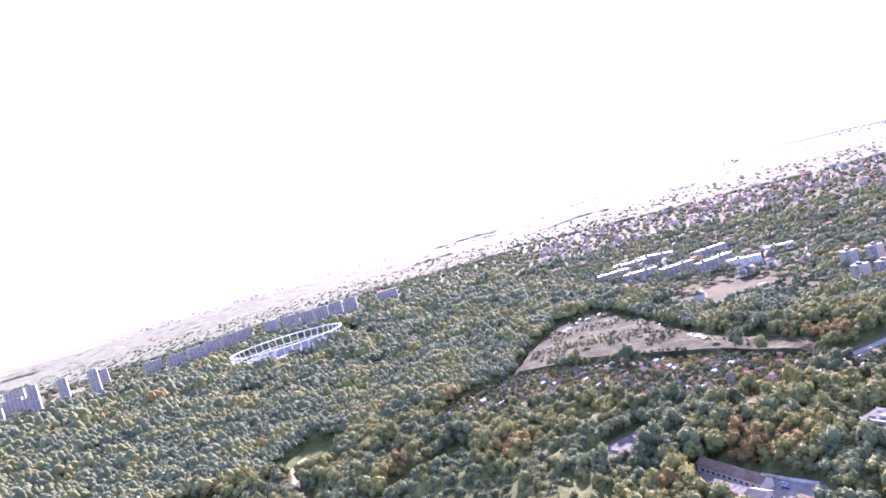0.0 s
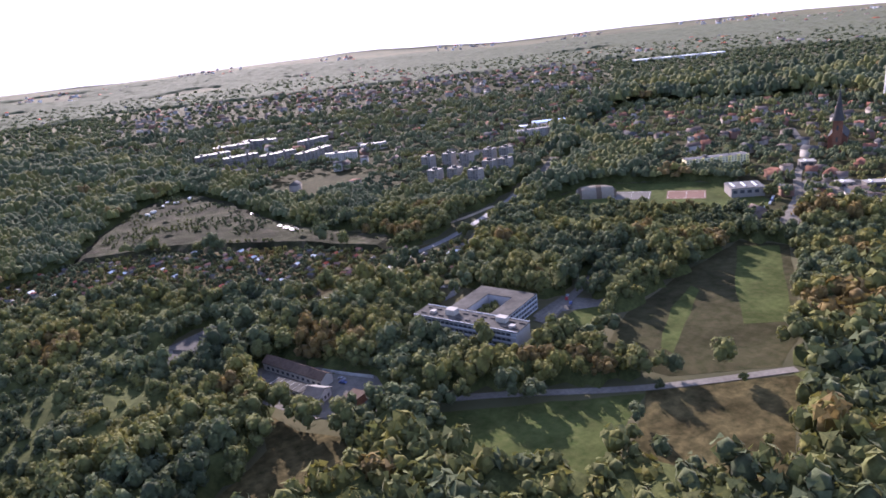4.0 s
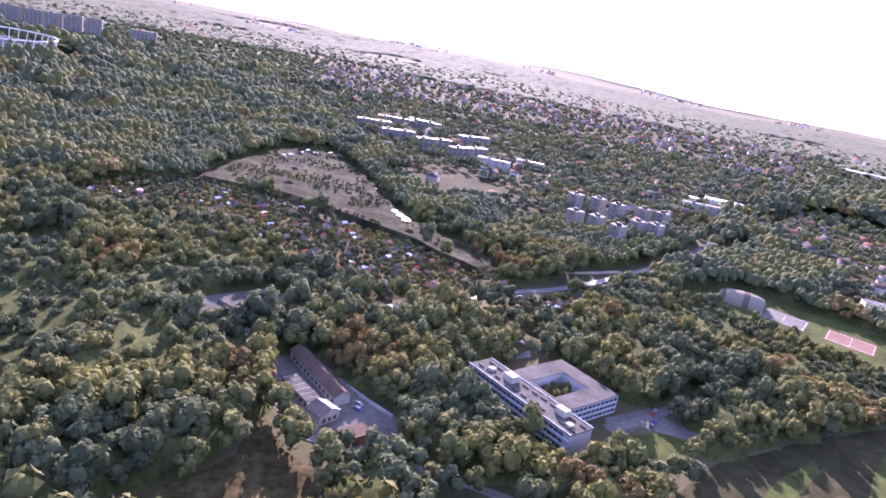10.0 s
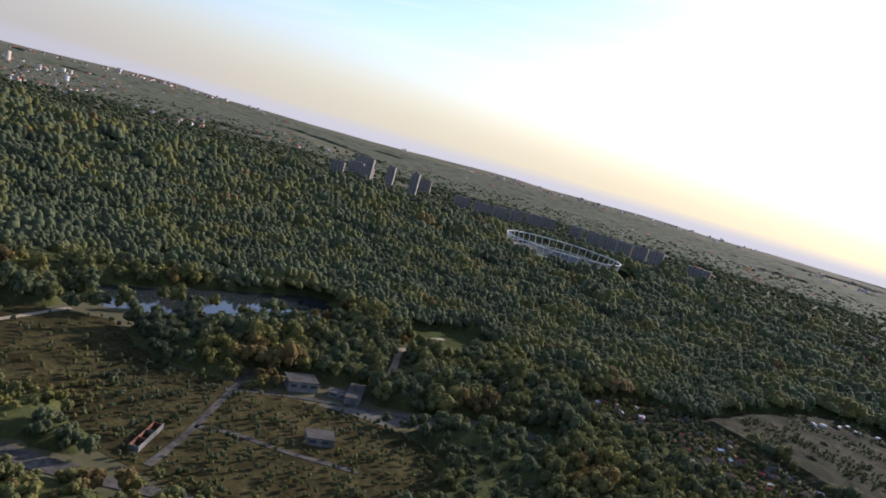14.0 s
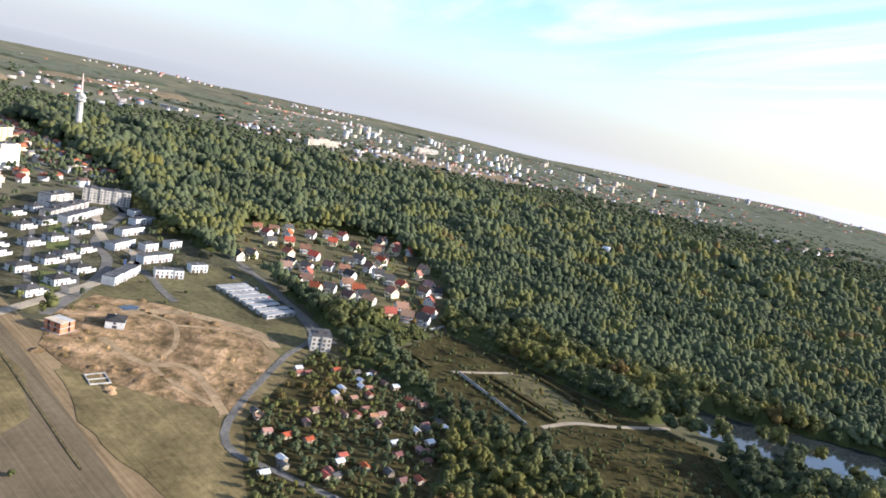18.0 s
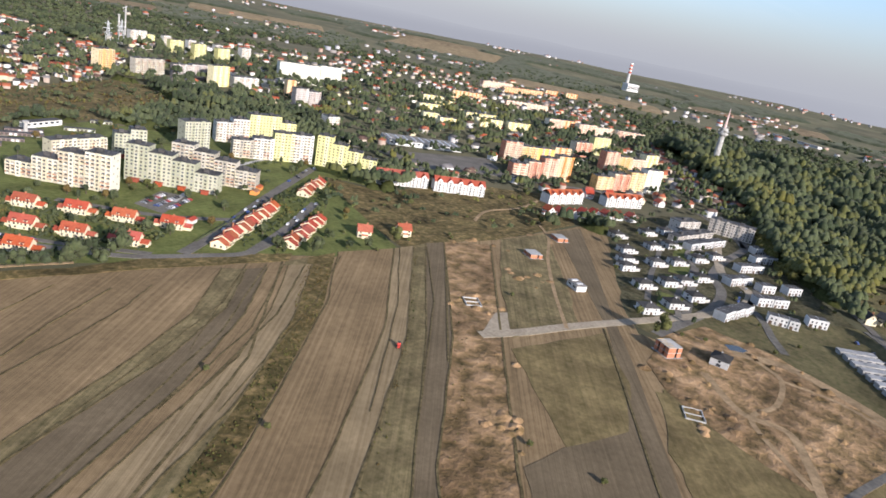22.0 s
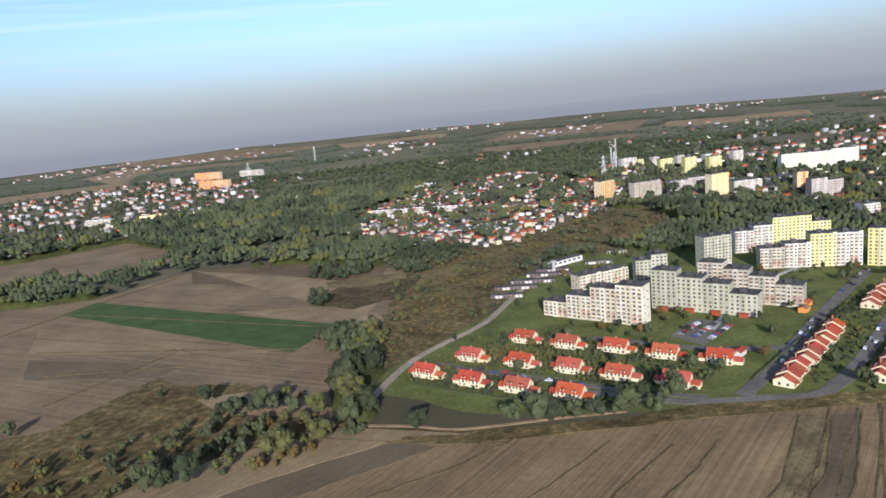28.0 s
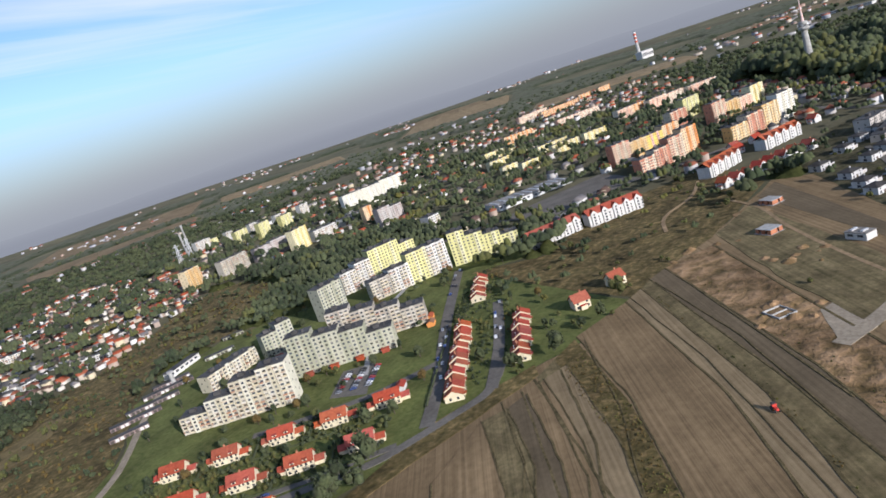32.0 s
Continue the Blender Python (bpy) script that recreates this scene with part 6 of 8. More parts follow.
for roof, wall, label in ((M_ROOF_RED, M_WHITE, "white village house with red roof"), (M_ROOF_OLD, M_CREAM, "cream village house with brown roof"), (M_ROOF_DARK, M_CREAM, "cream village house with dark roof")):
    spots = []
    while len(spots) < 9:
        x, y = r2.uniform(-820, -500), r2.uniform(-40, 150)
        if inside(x, y, HAMLET) and all(math.hypot(x - q[0], y - q[1]) > 15 for q in KEEP_CLEAR):
            spots.append((x, y, r2.choice((40, 70, 130, 160)) + r2.uniform(-10, 10)))
            KEEP_CLEAR.append((x, y, 9))
    place(village_house(roof, wall, label), spots)
place(village_house(M_ROOF_RED, M_WHITE, "white terraced house with red roof"), [(-604, -316, 65), (-614, -309, 65), (-623, -301, 65), (-640, -297, 65), (-653, -291, 65), (-666, -284, 65), (-678, -277, 65), (-689, -267, 65), (-808, -283, 60), (-764, -329, 150), (-744, -345, 150), (-730, -338, 150)])
place(white_house(), [(-610, -246, 155), (-657, -236, 155), (-687, -229, 155), (-712, -219, 155), (-616, -213, 153), (-642, -206, 153), (-529, -200, 150), (-569, -191, 150), (-594, -182, 150), (-627, -175, 152), (-656, -169, 152), (-502, -174, 148), (-530, -165, 148),
                      (-548, -159, 148), (-573, -154, 150), (-457, -151, 146), (-486, -144, 146), (-519, -140, 148), (-575, -221, 153), (-548, -209, 153), (-422, -90, 186)])
for x, y, a, units, label in ((-497, -110, 168, 6, "stepped row of white box houses with flat roofs"), (-563, -105, 140, 4, "white row houses with four bright bays"), (-532, -90, 110, 3, "unfinished white row houses beside a dirt road"),
                              (-601, -112, 142, 2, "white twin box house with an orange wall"), (-622, -96, 142, 2, "white twin box house below the forest"), (-588, -133, 158, 4, "grey and white stepped row houses"),
                              (-640, -140, 150, 4, "grey and white row houses in a bend of the street"), (-690, -140, 150, 4, "dark-roofed row houses at the forest edge"), (-727, -150, 150, 3, "dark-roofed row houses below the flats"),
                              (-655, -190, 168, 9, "long low white row with a flat dark roof"), (-560, -68, 120, 2, "white site office beside parked vehicles")):
    white_terrace(x, y, a, units, label)


def mansard_block():
    t = thing("mansard_block", "white four-storey block with red mansard roof", "apartment block", group="mansard blocks")
    part("wall", boxes((0, 0, -0.5, 52, 13, 10)), M_WHITE, t)
    part("roof", gable_roof(0, 0, 52, 13, 10.05, 4.5, 0.4), M_ROOF_RED, t)
    for k in range(5):
        x = 5 + k * 10.5
        part("bay", gable_walls(x - 2.6, -1.2, x + 2.6, 4, 11, 2.6, "y"), M_WHITE, t)
        part("bay_roof", gable_roof(x - 2.6, -1.2, x + 2.6, 5, 11.05, 2.8, 0.4, 0.2, "y"), M_ROOF_RED, t)
    for f in range(4):
        for k in range(5):
            x = 5 + k * 10.5
            windows(t, [(x, -1.2, 1 + f * 2.7, 1.8, 1.5, "s"), (x + 4.3, 0, 1 + f * 2.5, 1.2, 1.4, "s")] if f < 3 else [(x, -1.2, 9, 1.6, 1.4, "s")])
    return t


place(mansard_block(), [(-495, -445, 148), (-540, -410, 142), (-642, -338, 165), (-716, -308, 155)])
for k in range(7):
    for base in ((-495, -445, 148), (-540, -410, 142), (-642, -338, 165), (-716, -308, 155)):
        a = radians(base[2])
        KEEP_CLEAR.append((base[0] + math.cos(a) * k * 8 - math.sin(a) * 6, base[1] + math.sin(a) * k * 8 + math.cos(a) * 6, 10))


def flat_hall(name, label, x, y, a, w, d, h, wall, roof, lights=4):
    t = thing(name, label, "hall", pose(x, y, 0, 0, 0, a))
    part("wall", boxes((0, 0, -0.5, w, d, h)), wall, t)
    part("roof", boxes((-0.3, -0.3, h + 0.003, w + 0.3, d + 0.3, h + 0.4)), roof, t)
    for k in range(lights):
        part("rooflight", boxes((w * (k + 0.3) / lights, d * 0.2, h + 0.4, w * (k + 0.3) / lights + 1.6, d * 0.8, h + 1.1)), M_METAL_SHEET, t)
    for k in range(int(w // 6)):
        part("window", boxes((k * 6 + 1.5, -0.05, h * 0.45, k * 6 + 5, -0.002, h * 0.8)), M_GLASS, t)
    for i in range(int(w // 12) + 1):
        for j in range(int(d // 12) + 1):
            q, e = min(i * 12 + 5, w), min(j * 12 + 5, d)
            KEEP_CLEAR.append((x + math.cos(radians(a)) * q - math.sin(radians(a)) * e, y + math.sin(radians(a)) * q + math.cos(radians(a)) * e, 9))
    return t


flat_hall("supermarket_hall", "pale grey supermarket hall with flat roof", -656, -580, 149, 45, 40, 6, MATS["wall_hall"], M_ROOF_LIGHT)
flat_hall("supermarket_hall", "pale grey shopping hall beside the supermarket", -696, -557, 149, 54, 42, 5, MATS["panel_hall"], M_ROOF_LIGHT, 6)
flat_hall("garage_row", "long low grey shed at the forest edge", -585, 158, 98, 32, 9, 4, MATS["wall_hall"], M_ROOF_LIGHT, 2)
flat_hall("garage_row", "small pale shed at the forest edge", -542, 178, 98, 12, 8, 4, MATS["wall_hall"], M_ROOF_LIGHT, 1)
flat_hall("garage_row", "small pale shed beside a path", -525, 190, 98, 12, 8, 4, MATS["wall_hall"], M_ROOF_LIGHT, 1)
flat_hall("white_workshop", "low white workshop on the building plot", -445, -207, 60, 13, 8, 4, M_WHITE, M_ROOF_LIGHT, 2)
flat_hall("sports_hall", "grey sports hall with flat roof", 474, 284, -40, 28, 24, 8, MATS["panel_tower"], M_ROOF_FELT, 3)
flat_hall("town_hall_block", "low grey shop with flat roof beside the street", 600, 297, -45, 14, 12, 7, MATS["wall_tower"], M_ROOF_LIGHT, 1)
flat_hall("workshop", "low grey workshop in a paved yard", 545, 229, -35, 13, 10, 6, MATS["panel_tower"], M_ROOF_LIGHT, 1)
flat_hall("workshop", "long grey workshop in a paved yard", 556, 212, -42, 26, 11, 6, MATS["wall_tower"], M_ROOF_LIGHT, 2)
flat_hall("workshop", "low grey workshop beside parked cars", 495, 177, -38, 22, 11, 6, MATS["wall_hall"], M_ROOF_LIGHT, 2)
flat_hall("depot", "old grey flat-roofed depot among trees", 0, 298, 40, 13, 17, 4, M_TERRACES, M_ROOF_SCHOOL, 0)
flat_hall("depot", "weathered grey flat-roofed depot", 16, 309, 40, 11, 17, 3.6, M_TERRACES, M_ROOF_SCHOOL, 0)
flat_hall("depot", "grey flat-roofed depot beside a street", 34, 319, 40, 12, 18, 4, M_TERRACES, M_ROOF_SCHOOL, 0)
flat_hall("street_shop", "low shop whose metal roof glints", 98, 323, 27, 12, 4, 3, MATS["wall_hall"], M_STEEL, 0)
flat_hall("blue_hall", "long hall with a blue metal roof", 664, 779, -30, 54, 24, 8, MATS["wall_hall"], mat("blue_sheet", (0.16, 0.25, 0.38), (0.2, 0.3, 0.44), 4, 0.5), 0)
flat_hall("white_hall", "low white hall catching the sun", 626, 785, -35, 24, 14, 7, M_WHITE, M_METAL_SHEET, 0)
flat_hall("blue_hall", "blue metal hall beyond the wood", -243, -1447, 140, 46, 24, 9, mat("blue_sheet", (0.16, 0.25, 0.38)), mat("blue_sheet", (0.16, 0.25, 0.38)), 0)
flat_hall("long_shed", "long low white shed across the plain", -2484, -557, 54, 200, 16, 7, M_WHITE, M_ROOF_LIGHT, 0)
flat_hall("derelict_hall", "grey derelict concrete hall among trees", -221, 300, 54, 18, 13, 6, M_TERRACES, M_ROOF_SCHOOL, 0)
flat_hall("derelict_hall", "small derelict concrete building", -186, 324, 117, 24, 9, 4, M_TERRACES, M_ROOF_SCHOOL, 0)
flat_hall("derelict_hall", "low grey ruin with a flat roof", -172, 260, 45, 14, 10, 4, M_TERRACES, M_ROOF_SCHOOL, 0)
flat_hall("derelict_hall", "low concrete ruin between bushes", -205, 318, 30, 18, 7, 3, M_TERRACES, M_ROOF_FELT, 0)
t = thing("roofless_ruin", "long roofless ruin with grey and brick walls", "ruin", pose(-206, 188, 0, 0, 0, 118))
for r, m in (((0, 0, -0.3, 26, 0.3, 3), M_TERRACES), ((0, 4.5, -0.3, 26, 4.8, 2.6), M_OLDBRICK), ((0, 0.31, -0.3, 0.3, 4.49, 3), M_TERRACES), ((25.7, 0.31, -0.3, 26, 4.49, 2.2), M_OLDBRICK), ((9, 0.31, -0.3, 9.3, 4.49, 2.4), M_OLDBRICK), ((17, 0.31, -0.3, 17.3, 4.49, 2.4), M_TERRACES)):
    part("wall", boxes(r), m, t)
KEEP_CLEAR.extend([(-208, 194, 5), (-212, 201, 5), (-216, 208, 5)])
for k, (x, y) in enumerate(((1640, 1480), (1690, 1440), (1740, 1400), (1790, 1360))):
    flat_hall("factory_hall", "long white factory hall catching the sun", x, y, -42, 90, 30, 10, M_WHITE, M_METAL_SHEET, 5)
for k in range(8):
    flat_hall("greenhouse", "low pale greenhouse with a flat sheeted roof", -524 + 7.3 * k, -41 + 5.5 * k, 130, 26 - k % 3, 5.4, 2.6 + 0.3 * (k % 2), M_GREENROOF, M_GREENROOF, 0)


def garages(x, y, a, count, wall):
    """A row of lock-up garages under one felt roof."""
    t = thing("garage_row", "low row of lock-up garages with pale doors", "garage", pose(x, y, 0, 0, 0, a), "garage rows")
    part("wall", boxes((0, 0, -0.4, count * 3.2, 6, 2.5)), wall, t)
    part("roof", boxes((-0.2, -0.25, 2.503, count * 3.2 + 0.2, 6.2, 2.75)), M_ROOF_FELT, t)
    for k in range(count):
        part("door", boxes((k * 3.2 + 0.5, -0.06, -0.05, k * 3.2 + 2.7, -0.005, 2.05)), M_WHITE if (k * 7 + count) % 5 in (0, 2) else M_DARKFRAME, t)
    for k in range(count // 2 + 1):
        KEEP_CLEAR.append((x + math.cos(radians(a)) * k * 6.4 - math.sin(radians(a)) * 3, y + math.sin(radians(a)) * k * 6.4 + math.cos(radians(a)) * 3, 6))


for x, y, count, wall in ((-190, -596, 8, M_MAUVE), (-201, -618, 11, M_MAUVE), (-219, -630, 12, M_MAUVE), (-240, -644, 12, M_MAUVE), (-254, -654, 9, M_MAUVE), (-303, -655, 8, MATS["wall_greygreen"]), (-340, -683, 6, MATS["wall_greygreen"])):
    garages(x, y, 157, count, wall)
flat_hall("blue_hall", "bright blue metal hall behind the suburb", -242, -1432, 180, 30, 22, 9, M_BLUE, M_BLUE, 0)
flat_hall("long_shed", "long low white shed behind the garages", -274, -662, 199, 38, 8, 5, MATS["wall_white"], M_ROOF_FELT, 0)


def school():
    """The flat-roofed school: a long front wing and a lower court behind it with trees."""
    a = -67.2
    t = thing("school_building", "grey flat-roofed school with window bands and a court", "school", pose(125, 241, 0, 0, 0, a))
    L = 67
    part("front_wing", boxes((0, 0, -0.5, L, 15, 13)), MATS["wall_school"], t)
    part("front_roof", boxes((-0.2, -0.2, 13.003, L + 0.2, 15.2, 13.5)), M_ROOF_SCHOOL, t)
    for x, y, w, d, h in ((18, 6, 6, 5, 3.2), (50, 8, 6, 4, 3), (60, 4, 3, 3, 1.2), (8, 5, 3, 3, 1.2)):
        part("roof_hut", boxes((x, y, 13.5, x + w, y + d, 13.5 + h)), MATS["wall_greyflat"], t)
    for k in range(11):
        for y in (3.2, 10.6):
            if not (17 < 3 + 6 * k < 25 or 48 < 3 + 6 * k < 57):
                part("roof_vent", boxes((3 + 6 * k, y, 13.5, 6.2 + 6 * k, y + 0.9, 14.1)), M_ROOF_DARK, t)
    part("roof_kerb", boxes((-0.2, -0.2, 13.5, L + 0.2, 0.15, 13.85), (-0.2, 14.85, 13.5, L + 0.2, 15.2, 13.85)), MATS["panel_school"], t)
    for x0, y0, x1, y1, h in ((9, 15.3, 20, 60, 9.5), (37, 15.3, 48, 60, 9.5), (20.02, 49, 36.98, 60, 9.5), (20.02, 15.3, 36.98, 24, 9.5)):
        part("court_wing", boxes((x0, y0, -0.5, x1, y1, h)), MATS["wall_school"], t)
        part("court_roof", boxes((x0 - 0.1, y0 + 0.1, h + 0.003, x1 + 0.1, y1 - 0.1, h + 0.4)), M_ROOF_SCHOOL, t)
    for f in range(3):
        for k in range(13):
            part("window", boxes((48.01, 17 + 3.3 * k, f * 3 + 1.0, 48.06, 19.4 + 3.3 * k, f * 3 + 2.6)), M_GLASS, t)
        part("sill_band", boxes((48.01, 16, f * 3 + 0.2, 48.2, 59.5, f * 3 + 0.9)), MATS["panel_school"], t)
    for f in range(4):
        part("sill_band", boxes((0.5, -0.35, f * 3.2 + 0.3, L - 0.5, -0.02, f * 3.2 + 1.1)), MATS["panel_school"], t)
        for k in range(21):
            part("window", boxes((k * 3 + 0.8, -0.06, f * 3.2 + 1.15, k * 3 + 3.3, -0.01, f * 3.2 + 2.75)), M_GLASS, t)
    return t


school()


def works():
    t = thing("works_barn", "long brown-roofed barn of the works yard", "barn", pose(41, 264, 0, 0, 0, -69.6))
    part("wall", gable_walls(0, 0, 46, 8, 4.5, 2.6), MATS["wall_greyflat"], t)
    part("roof", gable_roof(0, 0, 46, 8, 4.55, 2.8, 0.6), M_ROOF_BROWN, t)
    windows(t, [(4 + 4 * k, 0, 1.2, 2, 1.4, "s") for k in range(11)])
    t = thing("works_shed", "long pale concrete shed beside the barn", "shed", pose(35, 240, 0, 0, 0, -66))
    part("wall", boxes((0, 0, -0.5, 24, 7, 3.6)), M_CONCRETE, t)
    part("roof", boxes((-0.3, -0.3, 3.603, 24.3, 7.3, 3.9)), M_ROOF_SCHOOL, t)
    windows(t, [(3 + 4 * k, 0, 1.2, 2, 1.4, "s") for k in range(6)])
    for k in range(6):
        part("roof_seam", boxes((4 * k + 1.9, -0.3, 3.9, 4 * k + 2.1, 7.3, 4.0)), M_CONCRETE, t)
    t = thing("works_shop", "grey gabled workshop in the yard", "shed", pose(49, 205, 0, 0, 0, 34))
    part("wall", gable_walls(0, 0, 11, 9, 4.5, 2.5, "y"), M_CONCRETE, t)
    part("roof", gable_roof(0, 0, 11, 9, 4.55, 2.6, 0.5, 0.25, "y"), M_ROOF_FELT, t)
    windows(t, [(2.5 + 3 * k, 0, 1.0, 1.6, 1.6, "s") for k in range(3)])
    t = thing("brick_hut", "small brown brick hut with flat roof", "shed", pose(58, 189, 0, 0, 0, 25))
    part("wall", boxes((0, 0, -0.5, 13, 8, 4.2)), M_BRICKDARK, t)
    part("roof", boxes((-0.2, -0.2, 4.203, 13.2, 8.2, 4.5)), M_ROOF_BROWN, t)
    part("door", boxes((2, -0.06, -0.1, 5, -0.005, 3)), M_DARKFRAME, t)
    t = thing("yard_wall", "low concrete wall along the works yard", "wall")
    part("wall", ribbon([(65, 238), (73, 225), (82, 212)], 0.4, -0.2, 1.8), M_CONCRETE, t)


works()


# ---- sports ground, church, towers ----
def lathe(profile, turns=20, flip=False):
    bm = bmesh.new()
    rings = [[bm.verts.new((r * math.cos(math.tau * k / turns), r * math.sin(math.tau * k / turns), z)) for k in range(turns)] for r, z in profile]
    for a, b in zip(rings, rings[1:]):
        for k in range(turns):
            bm.faces.new((a[k], a[(k + 1) % turns], b[(k + 1) % turns], b[k])).smooth = True
    bm.faces.new(rings[-1])
    return bm


def air_dome():
    t = thing("air_dome", "cream and brown striped air-supported sports dome", "dome", pose(413, 388, 0, 0, 0, -40))
    bm = bmesh.new()
    rows = []
    for i in range(13):
        u = i / 12 * math.pi
        w = max(0.02, math.sin(u)) ** 0.4
        rows.append([bm.verts.new((-19 * math.cos(u), math.cos(math.pi * k / 12) * 13 * w, max(-0.2, math.sin(math.pi * k / 12) * 10 * w))) for k in range(13)])
    for i, (a, b) in enumerate(zip(rows, rows[1:])):
        for k in range(12):
            f = bm.faces.new((a[k], b[k], b[k + 1], a[k + 1]))
            f.smooth, f.material_index = True, i % 4 == 2
    bmesh.ops.recalc_face_normals(bm, faces=bm.faces[:])
    part("membrane", bm, [mat("dome_skin", (0.17, 0.148, 0.115), (0.21, 0.18, 0.14), 2, 0.9), mat("dome_stripe", (0.12, 0.09, 0.065), None, 2, 0.9)], t)
    KEEP_CLEAR.append((413, 388, 24))


air_dome()
for x, y, c in ((422, 374, (0.13, 0.12, 0.105)), (452, 336, (0.17, 0.105, 0.08))):
    t = tagged(part("sports_court", boxes((0, -15, -0.2, 34, 15, 0.14)), mat("court_%d" % x, c, tuple(v * 0.85 for v in c), 4, 0.9, 0, 0.15, 14)), "hard sports court with painted lines", "court", kind="structure")
    t.matrix_basis = pose(x, y, 0, 0, 0, -52)
    for r in ((1, -13, 0.14, 33, -12.8, 0.16), (1, 12.8, 0.14, 33, 13, 0.16), (16.9, -13, 0.14, 17.1, 13, 0.16), (1, -12.8, 0.14, 1.2, 12.8, 0.16), (32.8, -12.8, 0.14, 33, 12.8, 0.16)):
        part("line", boxes(r), M_WHITE, t)


def church():
    t = thing("church", "dark brick church with a tall pointed spire", "church", pose(690, 312, 0, 0, 0, 25))
    part("nave", gable_walls(0, -9, 40, 9, 15, 10), M_BRICKDARK, t)
    part("nave_roof", gable_roof(0, -9, 40, 9, 15.1, 10.3, 0.5), M_ROOF_DARK, t)
    part("tower", boxes((-9, -4.5, -0.5, -0.01, 4.5, 34)), M_BRICKDARK, t)
    part("spire", lathe([(6.2, 34), (5.0, 38), (2.2, 52), (0.05, 68)], 8), M_ROOF_DARK, t).location = (-4.5, 0, 0)
    for s in (-1, 1):
        for k in range(5):
            part("window", boxes(*[(4 + 7 * k, s * 9.0 - 0.03, 4, 6 + 7 * k, s * 9.0 + 0.03, 11)]), M_GLASS, t)
    for z in (12, 24):
        part("window", boxes((-9.05, -1, z, -8.99, 1, z + 5)), M_GLASS, t)
    part("cross", boxes((-4.6, -0.1, 68, -4.4, 0.1, 71), (-5.3, -0.1, 69.6, -3.7, 0.1, 69.8)), M_STEEL, t)


church()


def tv_tower():
    t = thing("tv_tower", "tapering concrete television tower with dishes on top", "tower", pose(-1222, -354, 0))
    part("shaft", lathe([(7.0, -1), (5.8, 20), (4.7, 50), (4.3, 62)], 16), M_CONCRETE, t)
    part("platform", lathe([(4.5, 62), (8, 64), (8.2, 67), (5.5, 68)], 20), M_CONCRETE, t)
    part("platform", lathe([(4, 68), (6.4, 73), (6.5, 75), (4, 76)], 20), M_CONCRETE, t)
    part("mast", lathe([(2.2, 76), (1.6, 88), (0.8, 100), (0.3, 108)], 8), mat("mast_red_white", (0.6, 0.2, 0.15), (0.7, 0.65, 0.6), 6, 0.6), t)
    for k in range(6):
        a = math.tau * k / 6
        d = part("dish", lathe([(0.3, 0), (1.4, 0.4), (1.7, 0.9)], 12), M_STEEL, t)
        d.matrix_basis = pose(7.5 * math.cos(a), 7.5 * math.sin(a), 70 + k % 2, 0, 90, math.degrees(a))


tv_tower()


def chimney(x, y, h, r, bands):
    t = thing("power_station_chimney", "tall red and white banded chimney", "chimney", pose(x, y, hill(x, y)))
    part("shaft", lathe([(r, -2), (r * 0.8, h * 0.62)], 16), M_CONCRETE, t)
    for k in range(bands):
        z0, z1 = h * (0.62 + 0.38 * k / bands), h * (0.62 + 0.38 * (k + 1) / bands)
        part("band", lathe([(r * 0.8, z0 + 0.005), (r * 0.76, z1)], 16), mat("band_red", (0.5, 0.1, 0.06)) if k % 2 == 0 else M_WHITE, t)


chimney(-2996, -1322, 118, 8, 6)
flat_hall("boiler_house", "pale boiler house of the power station", -2940, -1290, 150, 60, 40, 40, M_WHITE, M_METAL_SHEET, 2)
flat_hall("boiler_house", "ochre boiler house of the power station", -3060, -1350, 150, 50, 40, 30, MATS["wall_yellowlow"], M_METAL_SHEET, 2)
chimney(1010, 420, 95, 4.2, 6)
flat_hall("boiler_house", "pale power station block beside the chimneys", 1000, 385, -30, 80, 40, 32, MATS["wall_greyflat"], M_ROOF_FELT, 3)
t = thing("water_tank", "round white water tank above the forest", "tank", pose(-928, 463, 0))
part("shell", lathe([(9, -0.5), (9, 26)], 24), M_WHITE, t)
part("roof", lathe([(9.3, 26.005), (8, 28), (0.2, 29.5)], 24), M_METAL_SHEET, t)
KEEP_CLEAR.append((-928, 463, 16))
for x, y, h in ((-268, -647, 9), (-700, -1330, 50), (-760, -1420, 60)):
    t = thing("concrete_mast", "slender grey mast standing among trees", "mast", pose(x, y, 0))
    part("shaft", lathe([(2.0, -0.5), (1.6, h * 0.8), (1.6, h)], 10), M_CONCRETE, t)
    part("cap", lathe([(2.6, h), (2.6, h + 1.5)], 10), M_CONCRETE, t)


